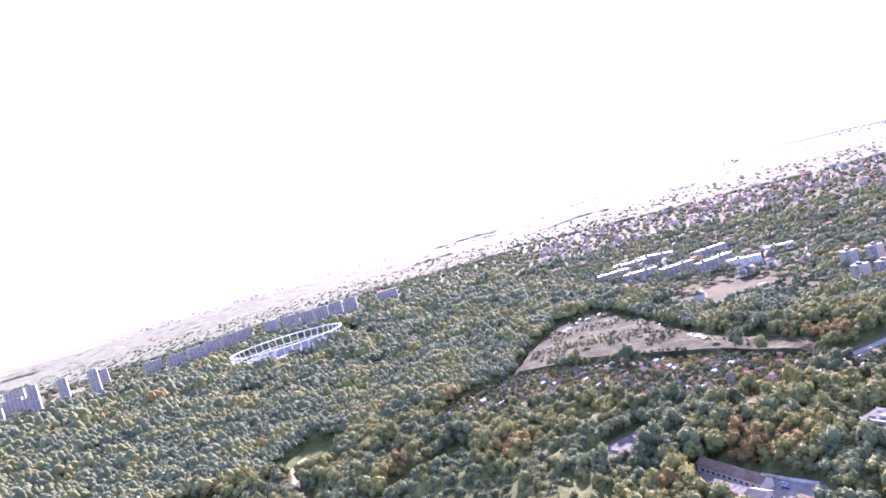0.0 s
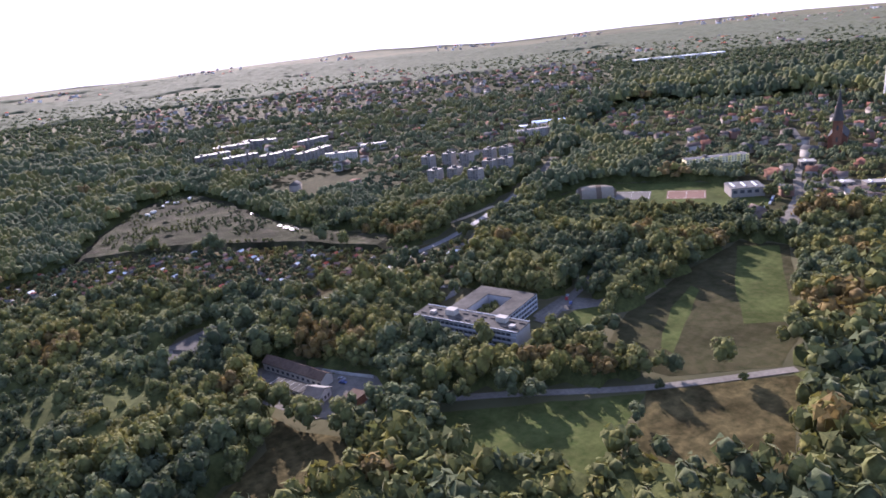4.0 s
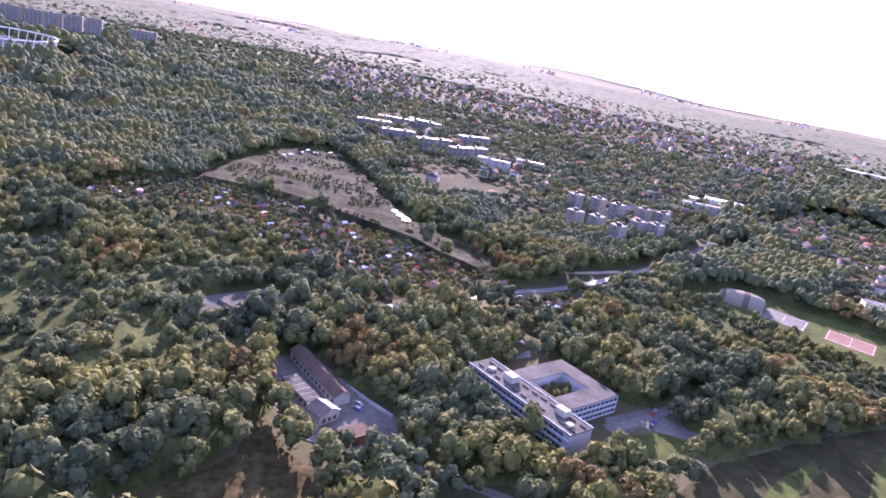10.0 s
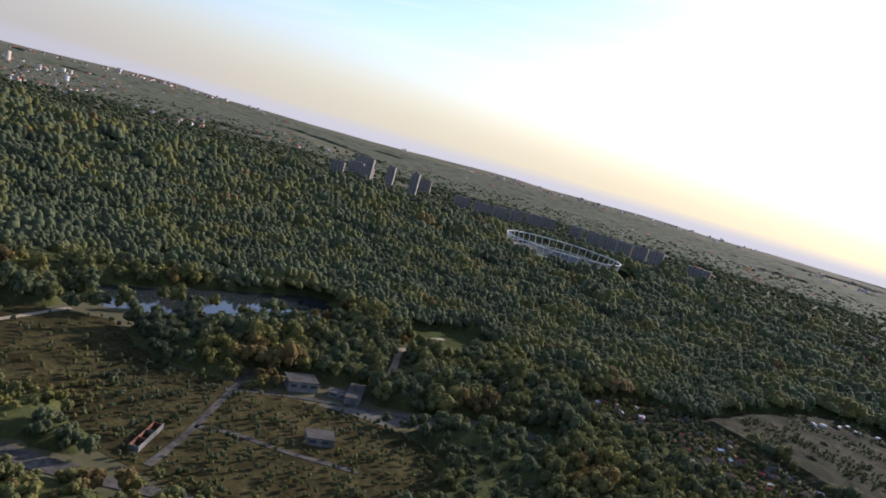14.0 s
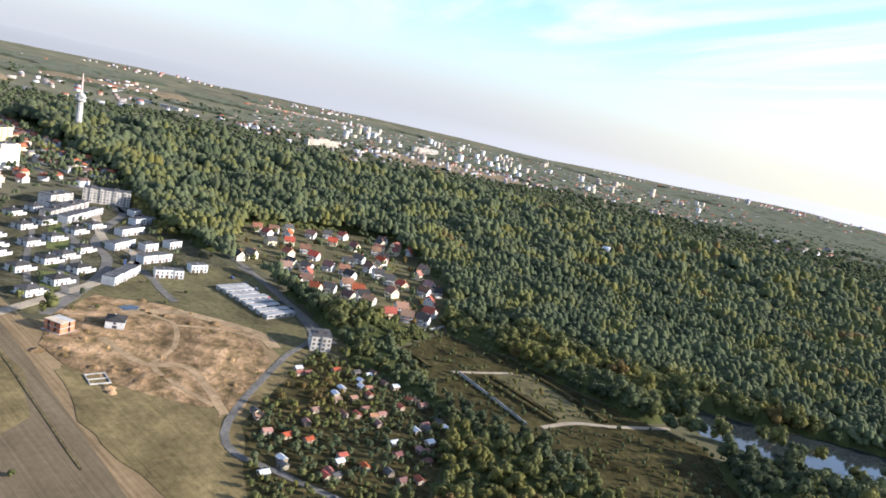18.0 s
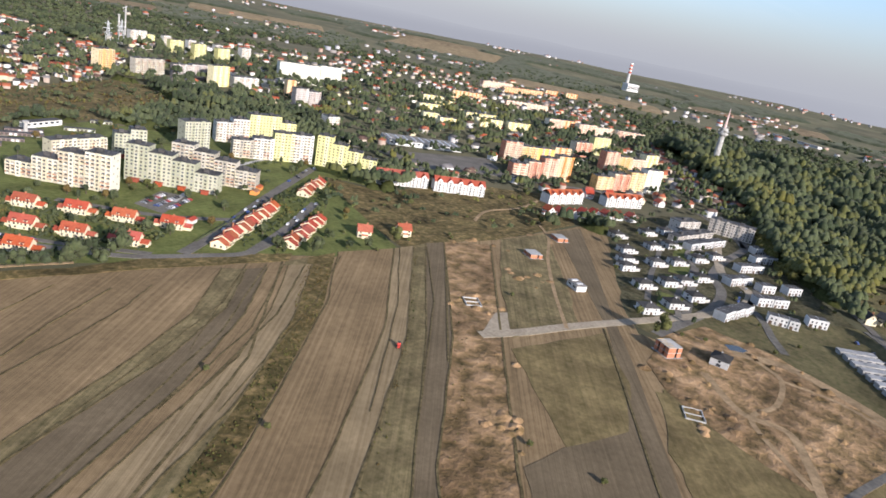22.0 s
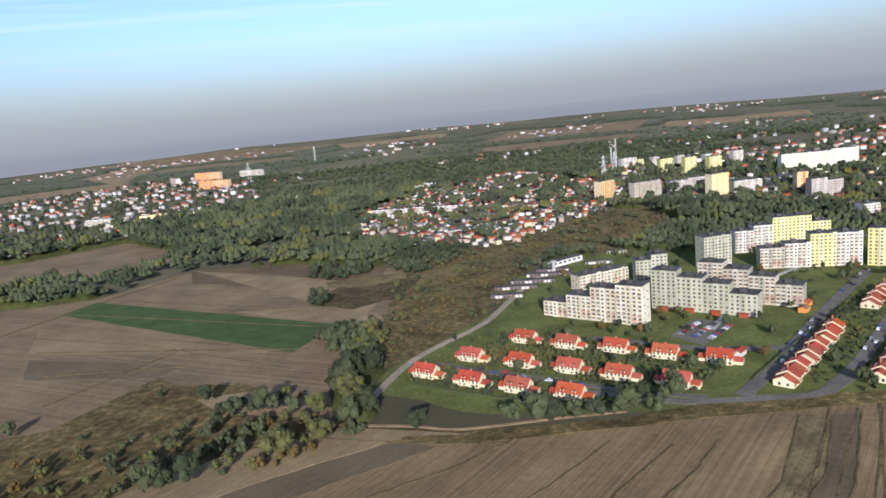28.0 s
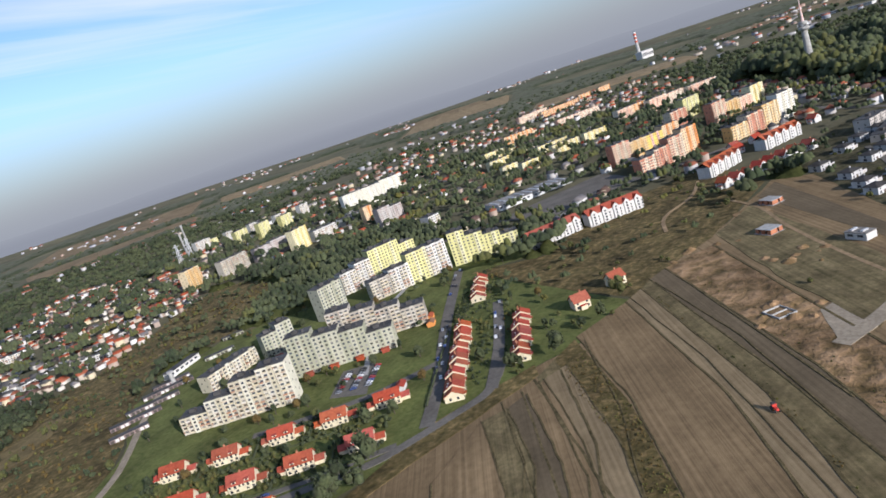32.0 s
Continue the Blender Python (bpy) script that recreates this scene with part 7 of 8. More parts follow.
def stadium():
    """The oval stadium: stands, leaning roof masts and the open ring they carry."""
    t = thing("stadium", "large oval stadium with a bare white steel roof ring", "stadium", pose(-395, 1279, 0, 0, 0, 17))
    ax, ay, n = 109, 100, 44

    def at(f, k, z):
        a = math.tau * k / n
        return Vector((ax * f * math.cos(a), ay * f * math.sin(a), z))
    bm = bmesh.new()
    prof = [(0.98, -0.5), (0.98, 9), (0.92, 12), (0.62, 1.0), (0.6, -0.5)]
    rings = [[bm.verts.new(at(f, k, z)) for k in range(n)] for f, z in prof]
    for a, b in zip(rings, rings[1:]):
        for k in range(n):
            bm.faces.new((a[k], a[(k + 1) % n], b[(k + 1) % n], b[k]))
    bmesh.ops.recalc_face_normals(bm, faces=bm.faces[:])
    part("stand", bm, M_TERRACES, t)

    def beam(a, b, w):
        d = (b - a).normalized()
        u = d.orthogonal().normalized() * w
        v = d.cross(u).normalized() * w
        bm = bmesh.new()
        r = [[bm.verts.new(p + q) for q in (u, v, -u, -v)] for p in (a, b)]
        for k in range(4):
            bm.faces.new((r[0][k], r[0][(k + 1) % 4], r[1][(k + 1) % 4], r[1][k]))
        bm.faces.new(r[0]), bm.faces.new(r[1])
        bmesh.ops.recalc_face_normals(bm, faces=bm.faces[:])
        return bm
    for k in range(n):
        part("mast", beam(at(0.97, k, 0), at(1.04, k, 31), 0.9), M_WHITE, t)
        part("ring_beam", beam(at(1.04, k, 31), at(1.04, k + 1, 31), 1.4), M_WHITE, t)
        part("ring_beam", beam(at(1.0, k, 15), at(1.0, k + 1, 15), 1.0), M_WHITE, t)
    part("pitch", prism([(ax * 0.55 * math.cos(math.tau * k / 30), ay * 0.55 * math.sin(math.tau * k / 30)) for k in range(30)], -0.2, 0.15), M_GRASS, t)


stadium()


# ---- building site ----
def shell_house(x, y, a, label, storeys):
    """An unfinished brick house: walls with openings, floor slab, no roof."""
    t = thing("unfinished_house", label, "house", pose(x, y, 0, 0, 0, a), "unfinished houses")
    part("slab", boxes((-7, -6, -0.3, 7, 6, 0.35)), M_CONCRETE, t)
    for s in range(storeys):
        z = 0.36 + s * 3.2
        for r in ((-6, -5, z, -3.5, -4.7, z + 2.8), (-2, -5, z, 1.5, -4.7, z + 2.8), (3, -5, z, 6, -4.7, z + 2.8), (-6, 4.7, z, 6, 5, z + 2.8), (-6, -4.69, z, -5.7, 4.69, z + 2.8), (5.7, -4.69, z, 6, 0.5, z + 2.8), (5.7, 2, z, 6, 4.69, z + 2.8), (-0.2, -4.69, z, 0.1, 4.69, z + 2.8)):
            part("wall", boxes(r), M_BRICKRED, t)
        part("floor_slab", boxes((-6.1, -5.1, z + 2.81, 6.1, 5.1, z + 3.1)), M_CONCRETE, t)
    if storeys > 1:
        for k in range(6):
            part("rafter", boxes((-5.6 + 2.2 * k, -5.2, 6.8, -5.4 + 2.2 * k, 0, 7.0)), mat("raw_timber", (0.4, 0.28, 0.15), (0.5, 0.36, 0.2), 1), t)
    KEEP_CLEAR.append((x, y, 9))


shell_house(-404, -116, 60, "two-storey orange brick house shell without roof", 2)
shell_house(-473, -253, 60, "orange brick house shell beside a track", 1)
shell_house(-538, -266, 60, "low unfinished brick house", 1)


def foundation(x, y, a):
    t = thing("house_foundation", "shallow foundation walls among heaps of clay", "foundation", pose(x, y, 0, 0, 0, a))
    for r in ((-6, -5, -0.2, 6, -4.6, 0.9), (-6, 4.6, -0.2, 6, 5, 0.9), (-6, -4.59, -0.2, -5.6, 4.59, 0.9), (5.6, -4.59, -0.2, 6, 4.59, 0.9), (-0.2, -4.59, -0.2, 0.2, 4.59, 0.8)):
        part("wall", boxes(r), M_CONCRETE, t)


foundation(-345, -79, 30)
foundation(-351, -222, 50)


def heap(x, y, r, h, seed, material=M_CLAY, label="heap of dug brown clay"):
    """A lumpy spoil heap."""
    bm = bmesh.new()
    n, rows = 14, []
    for i, f in enumerate((1.0, 0.8, 0.55, 0.28)):
        rows.append([bm.verts.new((x + math.cos(math.tau * k / n) * r * f * (1 + 0.3 * noise.noise((k * 0.7, i, seed))), y + math.sin(math.tau * k / n) * r * f * (1 + 0.3 * noise.noise((k * 0.7, i, seed))),
                                   (h * (1 - f) ** 0.8 + h * 0.25 * noise.noise((k * 0.9, i * 2, seed + 5)) if i else -0.2))) for k in range(n)])
    top = bm.verts.new((x, y, h))
    for p, q in zip(rows, rows[1:]):
        for k in range(n):
            bm.faces.new((p[k], p[(k + 1) % n], q[(k + 1) % n], q[k]))
    for k in range(n):
        bm.faces.new((rows[-1][k], rows[-1][(k + 1) % n], top))
    tagged(part("spoil_mound", bm, material), label, "heap", "spoil heaps")


r3 = random.Random(21)
for i in range(70):
    cx, cy, w = r3.choice(((-445, -285, 18), (-350, -218, 14), (-400, -95, 40), (-345, -75, 16), (-300, -170, 12), (-450, -60, 28), (-250, -125, 14), (-380, -20, 30), (-430, -230, 16)))
    heap(cx + r3.uniform(-w, w), cy + r3.uniform(-w, w), r3.uniform(1.5, 4.5), r3.uniform(0.6, 2.2), i)
t = thing("tractor", "small red tractor standing in a field strip", "tractor", pose(-266, -206, 0.2, 0, 0, 40))
part("bonnet", boxes((0.2, -0.5, 0.7, 2.2, 0.5, 1.6)), PAINT_RED, t)
part("cab", boxes((-1.3, -0.8, 0.8, 0.15, 0.8, 2.7)), PAINT_RED, t)
part("cab_roof", boxes((-1.4, -0.9, 2.705, 0.3, 0.9, 2.85)), M_ROOF_DARK, t)
for x, y, r in ((-0.8, -1.0, 0.85), (-0.8, 1.0, 0.85), (1.7, -0.8, 0.5), (1.7, 0.8, 0.5)):
    part("wheel", lathe([(0.1, -0.2), (r, -0.2), (r, 0.2), (0.1, 0.2)], 12), M_ROOF_DARK, t).matrix_basis = pose(x, y, r - 0.05, 90)
for pts in ([(-413, 144), (-386, 160), (-358, 176)], [(-419, 151), (-391, 165), (-362, 179)], [(-426, 189), (-399, 203), (-367, 214)], [(-441, 98), (-431, 104), (-421, 108)], [(-466, 161), (-457, 165), (-448, 167)], [(-418, 222), (-405, 228), (-388, 234)]):
    tagged(part("range_berm", ribbon(pts, 3, -0.2, 1.9), M_RUIN), "long dark earth bank of the firing range", "bank", kind="structure")
for pts in ([(-418, 128), (-396, 137), (-374, 146), (-350, 155)], [(-492, 113), (-503, 124), (-514, 136)]):
    t = thing("concrete_fence", "pale concrete slab fence in rough grass", "fence")
    part("panel", ribbon(pts, 0.3, -0.2, 2.0), M_CONCRETE, t)

# ---- cars and small things ----
def car(paint, word):
    t = thing("car", "small %s car parked beside the road" % word, "car", group="parked cars")
    bm = bmesh.new()
    prof = [(-2.1, 0.35), (-2.1, 0.85), (-1.5, 0.95), (-0.9, 1.45), (0.7, 1.45), (1.3, 0.98), (2.1, 0.8), (2.15, 0.35)]
    l, r = [bm.verts.new((x, -0.85, z)) for x, z in prof], [bm.verts.new((x, 0.85, z)) for x, z in prof]
    for k in range(8):
        bm.faces.new((l[k], l[(k + 1) % 8], r[(k + 1) % 8], r[k]))
    bm.faces.new(l), bm.faces.new(r)
    bmesh.ops.recalc_face_normals(bm, faces=bm.faces[:])
    part("body", bm, paint, t)
    part("glazing", boxes((-1.2, -0.87, 1.0, 1.05, 0.87, 1.36)), M_GLASS, t)
    for x in (-1.3, 1.3):
        for y in (-0.8, 0.8):
            w = part("wheel", lathe([(0.05, -0.1), (0.33, -0.1), (0.33, 0.1), (0.05, 0.1)], 10), M_ROOF_DARK, t)
            w.matrix_basis = pose(x, y, 0.34, 90)
    return t


PAINTS = [mat("paint_%d" % i, c, tuple(v * 0.95 for v in c), 2, 0.3, spec=0.5) for i, c in enumerate(((0.7, 0.7, 0.7), (0.03, 0.03, 0.035), (0.25, 0.26, 0.28), (0.35, 0.03, 0.03), (0.04, 0.07, 0.2)))]
rng = random.Random(4)
SPOTS = []
for row in range(3):
    for k in range(9):
        SPOTS.append((-264 - k * 3.0 - row * 5, -447 - k * 1.75 + row * 8, 120, 0.21))
for line, count in (([(-281, -382), (-356, -433)], 9), ([(-325, -369), (-390, -412)], 6), ([(-177, -404), (-129, -456)], 7), ([(-408, -466), (-466, -502)], 6), ([(-520, -108), (-600, -125)], 6),
                    ([(520, 270), (640, 335)], 14), ([(435, 230), (500, 262)], 10), ([(-570, -40), (-500, 15)], 6), ([(208, 205), (230, 224)], 4), ([(60, 232), (72, 214)], 3)):
    (x0, y0), (x1, y1) = line
    a = math.degrees(math.atan2(y1 - y0, x1 - x0))
    for k in range(count):
        f = (k + rng.random()) / count
        o = rng.choice((-1.6, 1.6))
        SPOTS.append((x0 + (x1 - x0) * f - math.sin(radians(a)) * o, y0 + (y1 - y0) * f + math.cos(radians(a)) * o, a, 0.33))
CARS = [car(p, w) for p, w in zip(PAINTS, ("silver white", "black", "dark grey", "red", "dark blue"))]
used = set()
for x, y, a, z in SPOTS:
    k = rng.choice((0, 0, 1, 1, 2, 2, 3, 4))
    m = pose(x, y, z, 0, 0, a + rng.uniform(-3, 3))
    if k not in used:
        used.add(k)
        CARS[k].matrix_basis = m
    else:
        copy_thing(CARS[k], m)


def shed(roof, word):
    t = thing("garden_shed", "small wooden garden shed with %s roof" % word, "shed", group="allotment sheds")
    part("wall", gable_walls(-2.2, -1.8, 2.2, 1.8, 2.1, 1.0), mat("shed_wood", (0.2, 0.16, 0.11), (0.3, 0.25, 0.19), 1, 0.95, obj=0.4), t)
    part("roof", gable_roof(-2.2, -1.8, 2.2, 1.8, 2.15, 1.1, 0.35, 0.12), roof, t)
    part("door", boxes((-0.4, -1.86, 0, 0.4, -1.81, 1.9)), M_DARKFRAME, t)
    return t


SHEDS = [shed(M_METAL_SHEET, "bright metal"), shed(M_ROOF_FELT, "black felt"), shed(M_ROOF_OLD, "brown tiled"), shed(M_ROOF_RED, "red tiled")]
first = set()
for poly, count in ((ALLOT_N, 165), (ALLOT_E, 26), (ALLOT_S, 80)):
    xs, ys = [p[0] for p in poly], [p[1] for p in poly]
    done = 0
    while done < count:
        x, y = rng.uniform(min(xs), max(xs)), rng.uniform(min(ys), max(ys))
        if inside(x, y, poly):
            done += 1
            k = rng.choice((0, 1, 1, 1, 2, 2, 2, 3) if poly is not ALLOT_S else (0, 1, 2, 2, 3))
            m = pose(x, y, 0, 0, 0, rng.choice((30, 120)) + rng.uniform(-8, 8))
            KEEP_CLEAR.append((x, y, 3))
            if k in first:
                copy_thing(SHEDS[k], m)
            else:
                first.add(k)
                SHEDS[k].matrix_basis = m

def hedge(p, q, label="clipped dark green garden hedge"):
    """A low clipped hedge, uneven on top."""
    bm = bmesh.new()
    n = max(2, int(math.dist(p, q) / 1.6))
    d = Vector((q[0] - p[0], q[1] - p[1])).normalized()
    side = Vector((-d.y, d.x))
    rows = []
    for k in range(n + 1):
        x, y = p[0] + (q[0] - p[0]) * k / n, p[1] + (q[1] - p[1]) * k / n
        w, h = rng.uniform(0.4, 0.7), rng.uniform(0.9, 1.7)
        rows.append([bm.verts.new((x + side.x * f * w, y + side.y * f * w, z)) for f, z in ((-1, -0.1), (-0.9, h * 0.9), (0, h), (0.9, h * 0.85), (1, -0.1))])
    for r, s in zip(rows, rows[1:]):
        for k in range(4):
            bm.faces.new((r[k], s[k], s[k + 1], r[k + 1]))
    tagged(part("hedge", bm, M_LEAF2), label, "hedge", "garden hedges")


for line in ([(-176, -486), (-195, -463), (-217, -442), (-236, -419), (-257, -398)], [(-135, -472), (-158, -448), (-179, -426), (-198, -404), (-219, -382)], [(-103, -460), (-123, -435), (-143, -414), (-164, -393)]):
    for (x0, y0), (x1, y1) in zip(line, line[1:]):
        mx, my = (x0 + x1) / 2, (y0 + y1) / 2
        hedge((mx - 0.755 * 11, my - 0.656 * 11), (mx + 0.755 * 13, my + 0.656 * 13))
    for (x0, y0), (x1, y1) in zip(line, line[1:]):
        hedge((x0 + 0.755 * 13, y0 + 0.656 * 13), (x1 + 0.755 * 13, y1 + 0.656 * 13))
hedge((-255, -370), (-343, -421), "dark hedge behind the terrace gardens")
hedge((-296, -335), (-364, -383), "dark hedge behind the terrace gardens")

# ---- far houses ----
M_FARWALL = palette("far_house_walls", [(0.58, 0.54, 0.47), (0.46, 0.39, 0.31), (0.64, 0.62, 0.58), (0.38, 0.3, 0.24), (0.56, 0.48, 0.32), (0.5, 0.47, 0.44)])
M_FARROOF = palette("far_house_roofs", [(0.36, 0.09, 0.045), (0.14, 0.09, 0.07), (0.28, 0.1, 0.06), (0.1, 0.095, 0.09), (0.4, 0.13, 0.07), (0.22, 0.2, 0.19)])
# house colours darkened for the towns that stand against the sun
M_BACKLITWALL = palette("backlit_town_walls", [(0.22, 0.18, 0.15), (0.3, 0.25, 0.2), (0.19, 0.11, 0.08), (0.38, 0.35, 0.31), (0.26, 0.23, 0.2)])
M_BACKLITROOF = palette("backlit_town_roofs", [(0.15, 0.075, 0.05), (0.09, 0.07, 0.06), (0.2, 0.09, 0.06), (0.07, 0.068, 0.066), (0.13, 0.1, 0.085)])
M_CITYWALL = palette("city_walls", [(0.5, 0.48, 0.46), (0.34, 0.32, 0.3), (0.46, 0.4, 0.32), (0.62, 0.6, 0.58), (0.28, 0.25, 0.23), (0.38, 0.27, 0.21), (0.4, 0.4, 0.42)])


def far_houses(name, poly, count, label, seed, size=(8, 13), tall=(4, 8), flat=0.0, roof=None, wall=M_FARWALL):
    """Small houses joined into one mesh: walls with pitched or flat roofs."""
    r = np.random.default_rng(seed)
    xs, ys = np.array([p[0] for p in poly]), np.array([p[1] for p in poly])
    V, F, I, n, made = [], [], [], 0, 0
    while made < count:
        x, y = r.uniform(xs.min(), xs.max()), r.uniform(ys.min(), ys.max())
        if seed == 14 and math.hypot(x, y) < 2250 and r.random() < 0.75 or inside(x, y, HALL_LOT) or seed == 18 and noise.noise((x / 500, y / 500, 9.7)) < 0.12 or not inside(x, y, poly) or any((x - a) ** 2 + (y - b) ** 2 < (c + 6) ** 2 for a, b, c in KEEP_CLEAR):
            continue
        made += 1
        w, d, h = r.uniform(*size), r.uniform(size[0] * 0.8, size[0] * 1.3), r.uniform(*tall)
        a = (round(noise.noise((x / 300, y / 300, 2)) * 6) * 22.5 + r.choice((0, 90)) + r.uniform(-6, 6)) * math.pi / 180
        g = hill(x, y)
        rise = 0.5 if r.random() < flat else d * 0.38
        v = np.array([(-w, -d, -2), (w, -d, -2), (w, d, -2), (-w, d, -2), (-w, -d, h * 2), (w, -d, h * 2), (w, d, h * 2), (-w, d, h * 2)]) / 2
        rf = np.array([(-w - 1, -d - 1, h * 2), (w + 1, -d - 1, h * 2), (w + 1, d + 1, h * 2), (-w - 1, d + 1, h * 2), (-w - 1, 0, h * 2 + rise * 2), (w + 1, 0, h * 2 + rise * 2)]) / 2
        c, s = math.cos(a), math.sin(a)
        both = np.concatenate([v, rf])
        V.append(np.stack([both[:, 0] * c - both[:, 1] * s + x, both[:, 0] * s + both[:, 1] * c + y, both[:, 2] + g], -1))
        f = [(0, 1, 5), (0, 5, 4), (1, 2, 6), (1, 6, 5), (2, 3, 7), (2, 7, 6), (3, 0, 4), (3, 4, 7), (4, 5, 6), (4, 6, 7),
             (8, 9, 13), (8, 13, 12), (10, 11, 12), (10, 12, 13), (9, 10, 13), (11, 8, 12)]
        F.append(np.array(f) + n)
        I += [0] * 10 + [1] * 6
        n += 14
    me = mesh_from(name, np.concatenate(V), np.concatenate(F), [wall, roof or M_FARROOF], I)
    tagged(new(name, me), label, "houses", kind="stuff")


far_houses("town_houses", TOWN_E, 560, "scattered houses of the town with red and brown roofs", 11)
far_houses("red_roof_suburb", TOWN_RED, 840, "dense suburb of small houses with red roofs", 12, (6, 10), (3, 6))
far_houses("outlying_suburb", TOWN_SW, 420, "pale houses of an outlying town", 13, (8, 16), (4, 10), 0.5, wall=M_CITYWALL)
far_houses("distant_city", CITY, 1350, "pale city blocks spread over the plain", 14, (7, 19), (4, 12), 0.8, wall=M_CITYWALL)
far_houses("city_towers", [(-2250, 300), (-2350, 900), (-2200, 1300), (-2600, 1800), (-3400, 1200), (-3500, 200), (-2600, 0)], 100, "pale tower blocks of the city", 19, (11, 19), (14, 34), 1.0, roof=M_CITYWALL, wall=M_FARWALL)
far_houses("north_town_houses", TOWN_N, 560, "brown town houses against the light", 15, (9, 20), (5, 11), 0.3, wall=M_BACKLITWALL, roof=M_BACKLITROOF)
far_houses("church_town_houses", CHURCH_TOWN, 170, "old town houses round the church", 16, (9, 16), (5, 9), 0.25, wall=M_BACKLITWALL, roof=M_BACKLITROOF)
far_houses("street_houses", [(-880, -215), (-960, -240), (-1300, -490), (-1260, -520), (-900, -290)], 70, "row of village houses along the forest edge", 17)
RIM = [(4600 * math.cos(math.tau * k / 40), 4600 * math.sin(math.tau * k / 40)) for k in range(40)]
INNER = [(2100 * math.cos(math.tau * k / 40), 2100 * math.sin(math.tau * k / 40)) for k in range(40, -1, -1)]
far_houses("horizon_settlements", RIM + [RIM[0]] + INNER, 2200, "tiny pale settlements far across the plain", 18, (9, 26), (4, 11), 0.5, wall=M_CITYWALL)

# ---- woods ----
LINES = [(p, q, w) for _, pts, w, m in ROADS for p, q in zip(pts, pts[1:])]
LINES = [(p, q, w + (12 if w == 6.5 else 0)) for p, q, w in LINES]


def off_roads(xs, ys, margin):
    ok = np.ones(len(xs), bool)
    for (x0, y0), (x1, y1), w in LINES:
        dx, dy = x1 - x0, y1 - y0
        f = np.clip(((xs - x0) * dx + (ys - y0) * dy) / (dx * dx + dy * dy), 0, 1)
        ok &= np.hypot(xs - x0 - f * dx, ys - y0 - f * dy) > w / 2 + margin
    for a, b, c in KEEP_CLEAR:
        ok &= (xs - a) ** 2 + (ys - b) ** 2 > (c + margin * 0.6) ** 2
    return ok


def wood(r0, r1, step, ratio):
    xs, ys = candidates(r0, r1, step)
    keep = RNG.random(len(xs)) < density(xs, ys)
    xs, ys = xs[keep], ys[keep]
    radii = np.array([step(math.hypot(x, y)) for x, y in zip(xs, ys)]) * ratio * RNG.uniform(0.75, 1.25, len(xs))
    small = np.zeros(len(xs), bool)
    for poly in SPARSE:
        small |= within(xs, ys, poly)
    radii[small] *= 0.45
    for poly in (ALLOT_N, ALLOT_S):
        radii[within(xs, ys, poly)] *= 0.68
    town = np.zeros(len(xs), bool)
    for poly in TOWNS:
        town |= within(xs, ys, poly)
    radii[town] *= 0.55
    radii[(ys < -480) & ~town] *= 0.66
    radii[within(xs, ys, LOW_WOOD)] *= 0.62
    radii[within(xs, ys, POPLAR_BELT) | within(xs, ys, SCRUB_N)] *= 0.6
    radii *= 1 + 0.35 * patchy(xs, ys, 60, 4.2)   # taller and lower stands
    ok = off_roads(xs, ys, 2.5)
    return xs[ok], ys[ok], radii[ok]


xs, ys, radii = wood(70, 560, lambda r: 8.4, 0.74)
aside = (xs * 0.92 - ys * 0.39 > 0.75 * np.hypot(xs, ys)) | (np.hypot(xs, ys) < 165)
for share, shapes in ((~aside, NEAR_T), (aside, MID_T)):
    scatter("near_wood", xs[share], ys[share], radii[share], shapes, LEAVES, "green and yellowing broadleaved woodland", mats=[0.06, 0.34, 0.38, 0.17, 0.05], warm=np.where(ys[share] > 60, 0.25, 0.0))
xs, ys, radii = wood(560, 1500, lambda r: max(8.0, r / 84), 0.86)
scatter("middle_wood", xs, ys, radii, STAND_T, LEAVES, "dense green forest canopy", mats=[0.14, 0.52, 0.27, 0.06, 0.01], warm=np.where(ys < -400, -0.3, np.where((xs < -450) & (ys < 400), -0.18, 0.0)))
xs, ys, radii = wood(1500, 2050, lambda r: r / 80, 0.6)
scatter("far_wood", xs, ys, np.minimum(radii, 9), FAR_T, [M_DARKLEAF, M_LEAF2], "distant dark woods", mats=[0.3, 0.7], lift=0.0, zs=np.array([hill(x, y) for x, y in zip(xs, ys)]))


